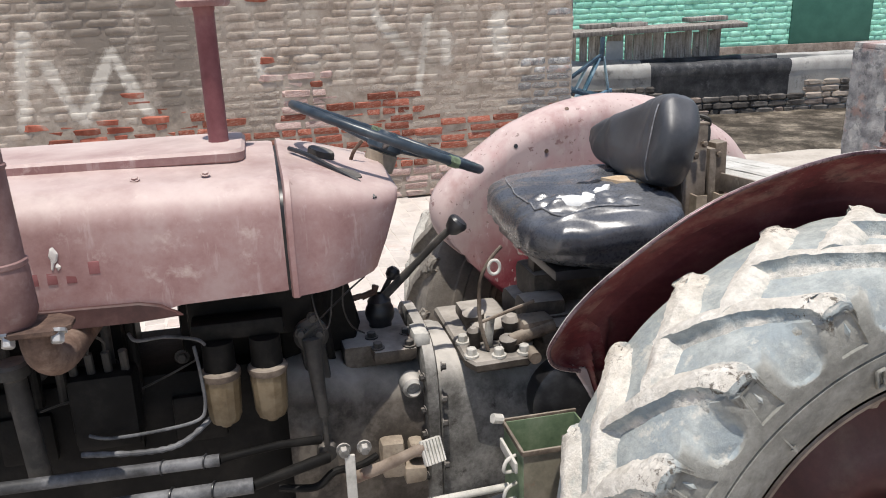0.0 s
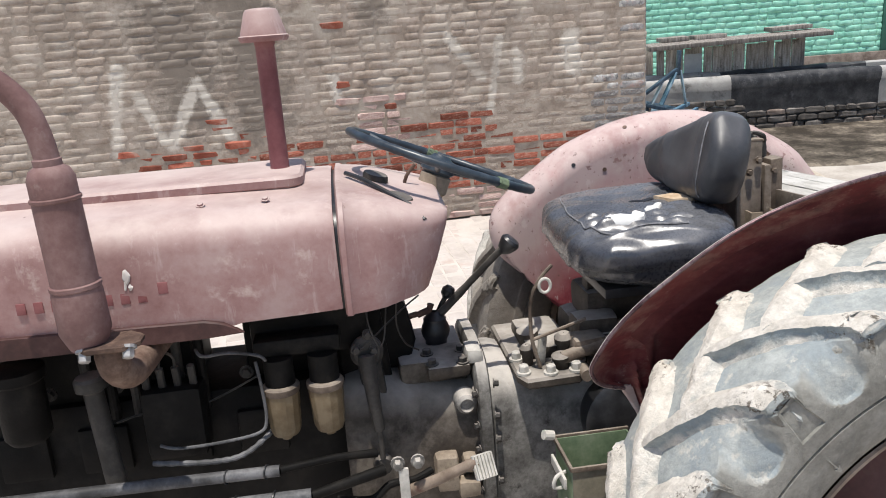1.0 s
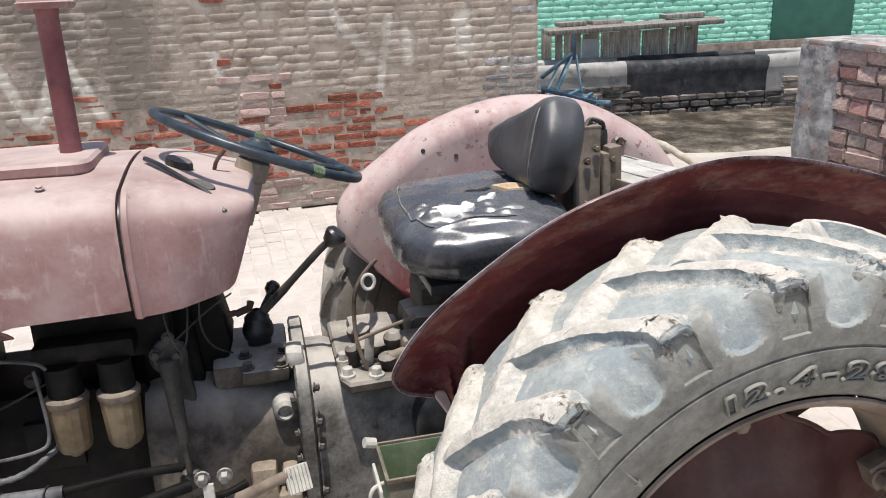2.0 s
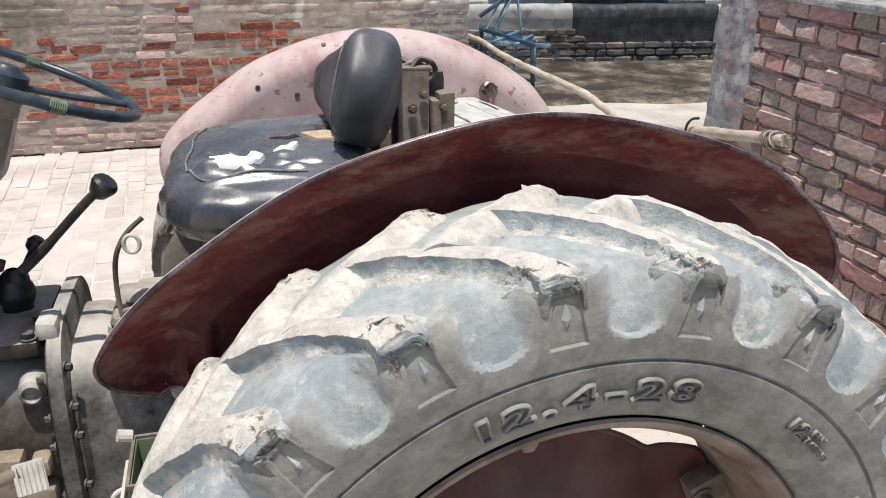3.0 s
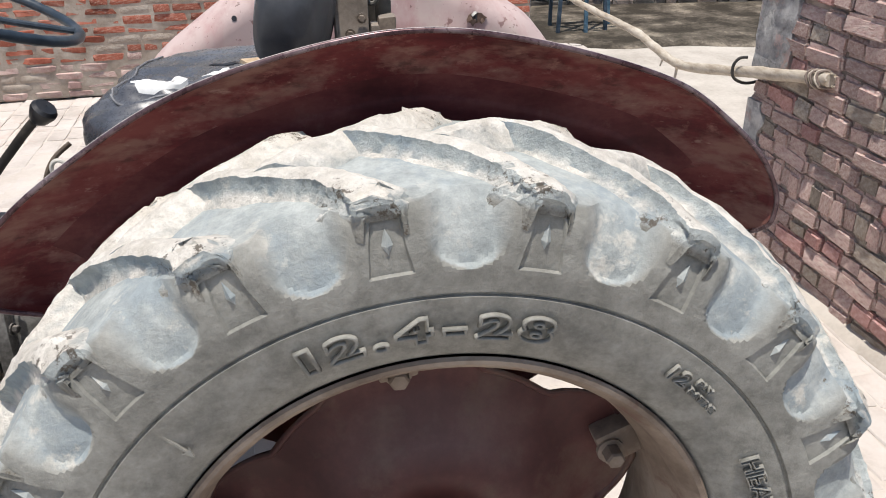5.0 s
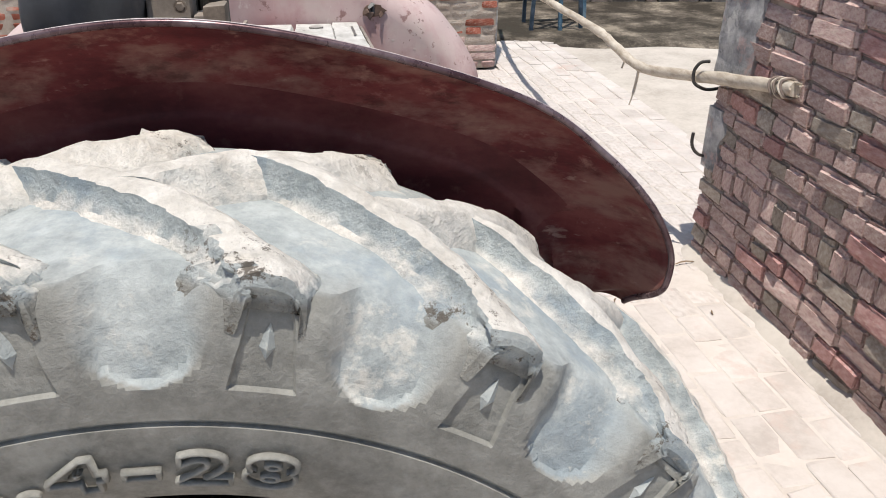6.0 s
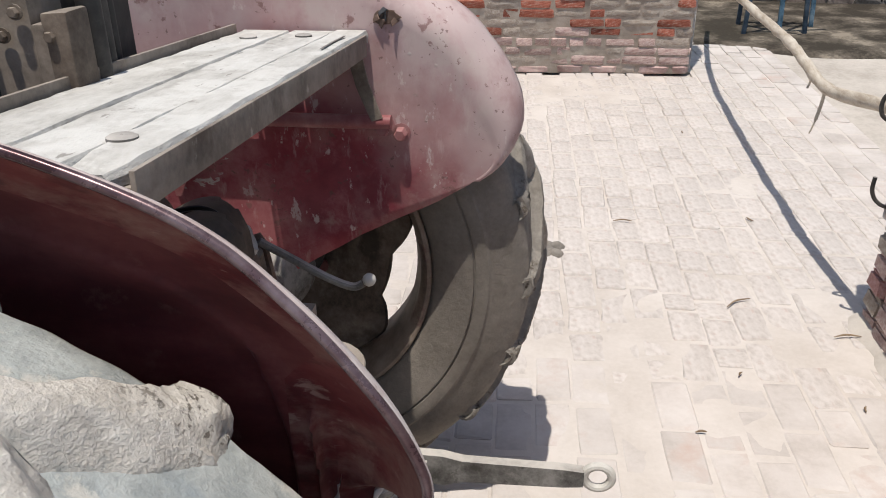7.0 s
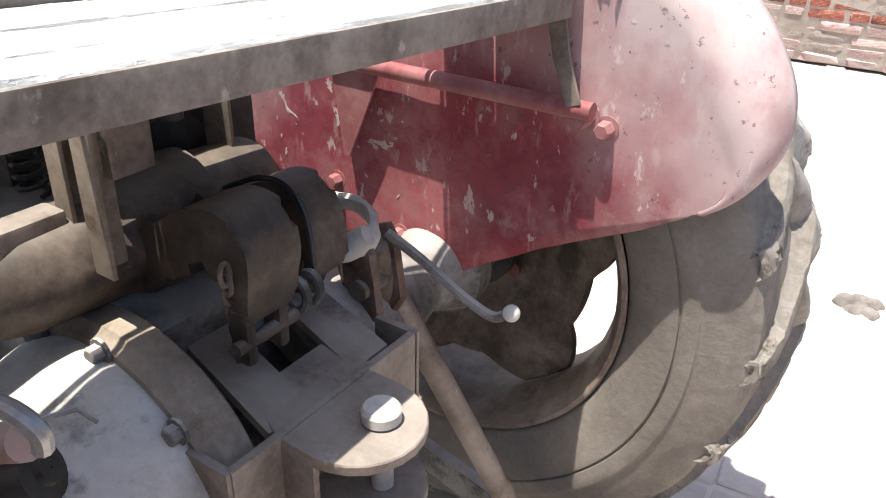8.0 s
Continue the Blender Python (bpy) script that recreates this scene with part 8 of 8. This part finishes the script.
# plaster on its free end
bm = bmesh.new()
loops = []
for i in range(40):
    z = 0.655 + 0.56 * i / 39
    wd = 0.20 + 0.03 * noise.noise(Vector((0, 0, z * 9))) + 0.022 * noise.noise(Vector((2, 0, z * 31))) - 0.12 * ease(0.70, 0.655, z)
    out = 0.036 + 0.004 * noise.noise(Vector((5, 1, z * 18)))
    loops.append([(-0.018 + 0.005 * noise.noise(Vector((1, 1, z * 14))), -out, z), (wd * 0.35, -out - 0.004 * noise.noise(Vector((9, 1, z * 22))), z), (wd * 0.7, -out + 0.004 * noise.noise(Vector((13, 1, z * 25))), z), (wd, -0.030, z), (wd, 0.05, z), (-0.018, 0.26, z)])
loft(bm, loops)
part("end_plaster", bm, PLASTER, wall_near, "patchy grey cement plaster", smooth=50)
bm = bmesh.new()
loops = []
for i in range(20):
    z = 0.35 + 0.22 * i / 19
    wd = 0.085 + 0.03 * noise.noise(Vector((4, 0, z * 17)))
    loops.append([(-0.016, -0.034, z), (wd * 0.5, -0.036 + 0.004 * noise.noise(Vector((7, 1, z * 22))), z), (wd, -0.030, z), (wd, 0.04, z), (-0.016, 0.2, z)])
loft(bm, loops)
part("plaster_patch", bm, PLASTER, wall_near, smooth=50)
bm = bmesh.new()
box(bm, (1.6, 0.12, 1.225), (3.24, 0.30, 0.03), 0.01)
rumple(bm, 0.01, 5)
part("coping", bm, PLASTER, wall_near)
bm = bmesh.new()
loops = []
for i in range(90):
    x = -0.03 + 3.2 * i / 89
    w, h = 0.045 + 0.03 * noise.noise(Vector((x * 9, 0, 0))), 0.022 + 0.02 * noise.noise(Vector((x * 13, 3, 0)))
    loops.append([(x, -0.02 - w, -0.004), (x, -0.02 - w * 0.5, h * 0.7), (x, 0.0, h + 0.01), (x, 0.05, -0.004)])
loft(bm, loops)
part("footing", bm, GROUND, wall_near)

# green wall's rough courses, seen far off
rnd = random.Random(8)
rest = []
for x, z, w, h, row in lay(0.062, 0.012, 6.2, 1.75, 0, rnd, lambda row, lead, r: r.choice((0.20, 0.20, 0.10))):
    rest.append((1.2 + x + w / 2, 8.998, z + h / 2, w + rnd.uniform(0.0, 0.02), rnd.uniform(0.008, 0.016), h + rnd.uniform(0.002, 0.012), 0))
joined("bricks", rest, PILLOW_SHAPES, [GREENWASH], wall_green, "")
# brick courses of the trough's front
rest = []
for x, z, w, h, row in lay(0.058, 0.012, 5.6, 0.34, 0, rnd, lambda row, lead, r: r.choice((0.20, 0.20, 0.10))):
    if 1.44 < x < 3.03 and z > 0.17 + 0.06 * noise.noise(Vector((x * 3, 0, 0))):
        continue
    p = TROUGH @ Vector((x + w / 2, -0.004 + rnd.uniform(-0.008, 0.008), z + h / 2))
    pale = x > 3.0 and z > 0.12 and rnd.random() < 0.7
    rest.append((*p, w, 0.05, h, 2 if pale else (0 if rnd.random() < 0.75 else 1)))
tagged(joined("trough_bricks", rest, SOFT_SHAPES, [TROUGHBRICK, MORTAR_DARK, BRICK_BUFF], None, "dark sooty brick courses below the trough"), category="bricks")

# paving
PAVER_DUST = mat("pale_dust", [(0.47, 0.42, 0.375), (0.53, 0.48, 0.435), (0.58, 0.53, 0.485)], 3.0, 0.95, bump=0.5, fine=55, spec=0.1)
paving = tagged(new("paving"), "dusty pale brick paving of the yard", "paving", kind="structure")
paving.matrix_basis = FAR_WALL
pave_set = brick_copies(PAVER, FLAT_SHAPES)
rnd = random.Random(21)
rest, count = [], 0
for c in range(52):
    cx = 0.62 - 0.1035 * c
    y = 0.9 + rnd.uniform(0, 0.2)
    while y > -6.6:
        length = rnd.choice((0.196, 0.20, 0.192, 0.186, 0.145, 0.098, 0.165))
        z = -0.0295 + rnd.uniform(-0.0018, 0.0022)
        cy = y - length / 2
        y -= length + 0.010
        if cx < 0.05 and cy > -0.03 + 0.0 * cx:
            continue
        sway = 0.016 * noise.noise(Vector((cy * 0.9, c * 0.22, 40.0))) + rnd.uniform(-0.003, 0.003)
        near = -1.15 < cx < 0.40 and -3.2 < cy < -0.1
        size = (0.098 * rnd.uniform(0.95, 1.03), length * rnd.uniform(0.98, 1.02))
        if near and count < 300:
            part("paving_brick", pave_set[rnd.randrange(8)], None, paving, m=Matrix.Translation((cx + sway, cy, z)) @ pose(0, 0, 0, rnd.uniform(-0.8, 0.8), rnd.uniform(-1.2, 1.2), rnd.uniform(-3.2, 3.2)) @ Matrix.Diagonal((*size, 0.056, 1)))
            count += 1
        else:
            rest.append((cx + sway, cy, z, *size, 0.056, 0))
joined("paving_bricks", rest, FLAT_SHAPES, [PAVER], paving, "")

# wind-blown dust that fills the joints and covers part of the bricks
bm = bmesh.new()
cells = {}
step = 0.035
for i in range(156):
    for j in range(205):
        cx, cy = 0.66 - step * i, 0.5 - step * j
        h = 0.55 * noise.noise(Vector((cx * 0.9, cy * 0.9, 1.0))) + 0.35 * noise.noise(Vector((cx * 3.1, cy * 3.1, 5.0))) + 0.25 * noise.noise(Vector((cx * 9, cy * 9, 9.0)))
        cover = -0.0044 + 0.0115 * h + 0.0018 * ease(-2.2, -3.4, cy)
        cells[i, j] = bm.verts.new((cx, cy, cover))
for i in range(155):
    for j in range(204):
        cx, cy = 0.66 - step * i, 0.5 - step * j
        if cx < 0.06 and cy > -0.04:
            continue
        bm.faces.new((cells[i, j], cells[i, j + 1], cells[i + 1, j + 1], cells[i + 1, j]))
for v in [v for v in bm.verts if not v.link_faces]:
    bm.verts.remove(v)
tagged(solid("dust", bm, PAVER_DUST, "pale wind-blown dust lying over the paving", "dust", FAR_WALL, smooth=60), kind="stuff")
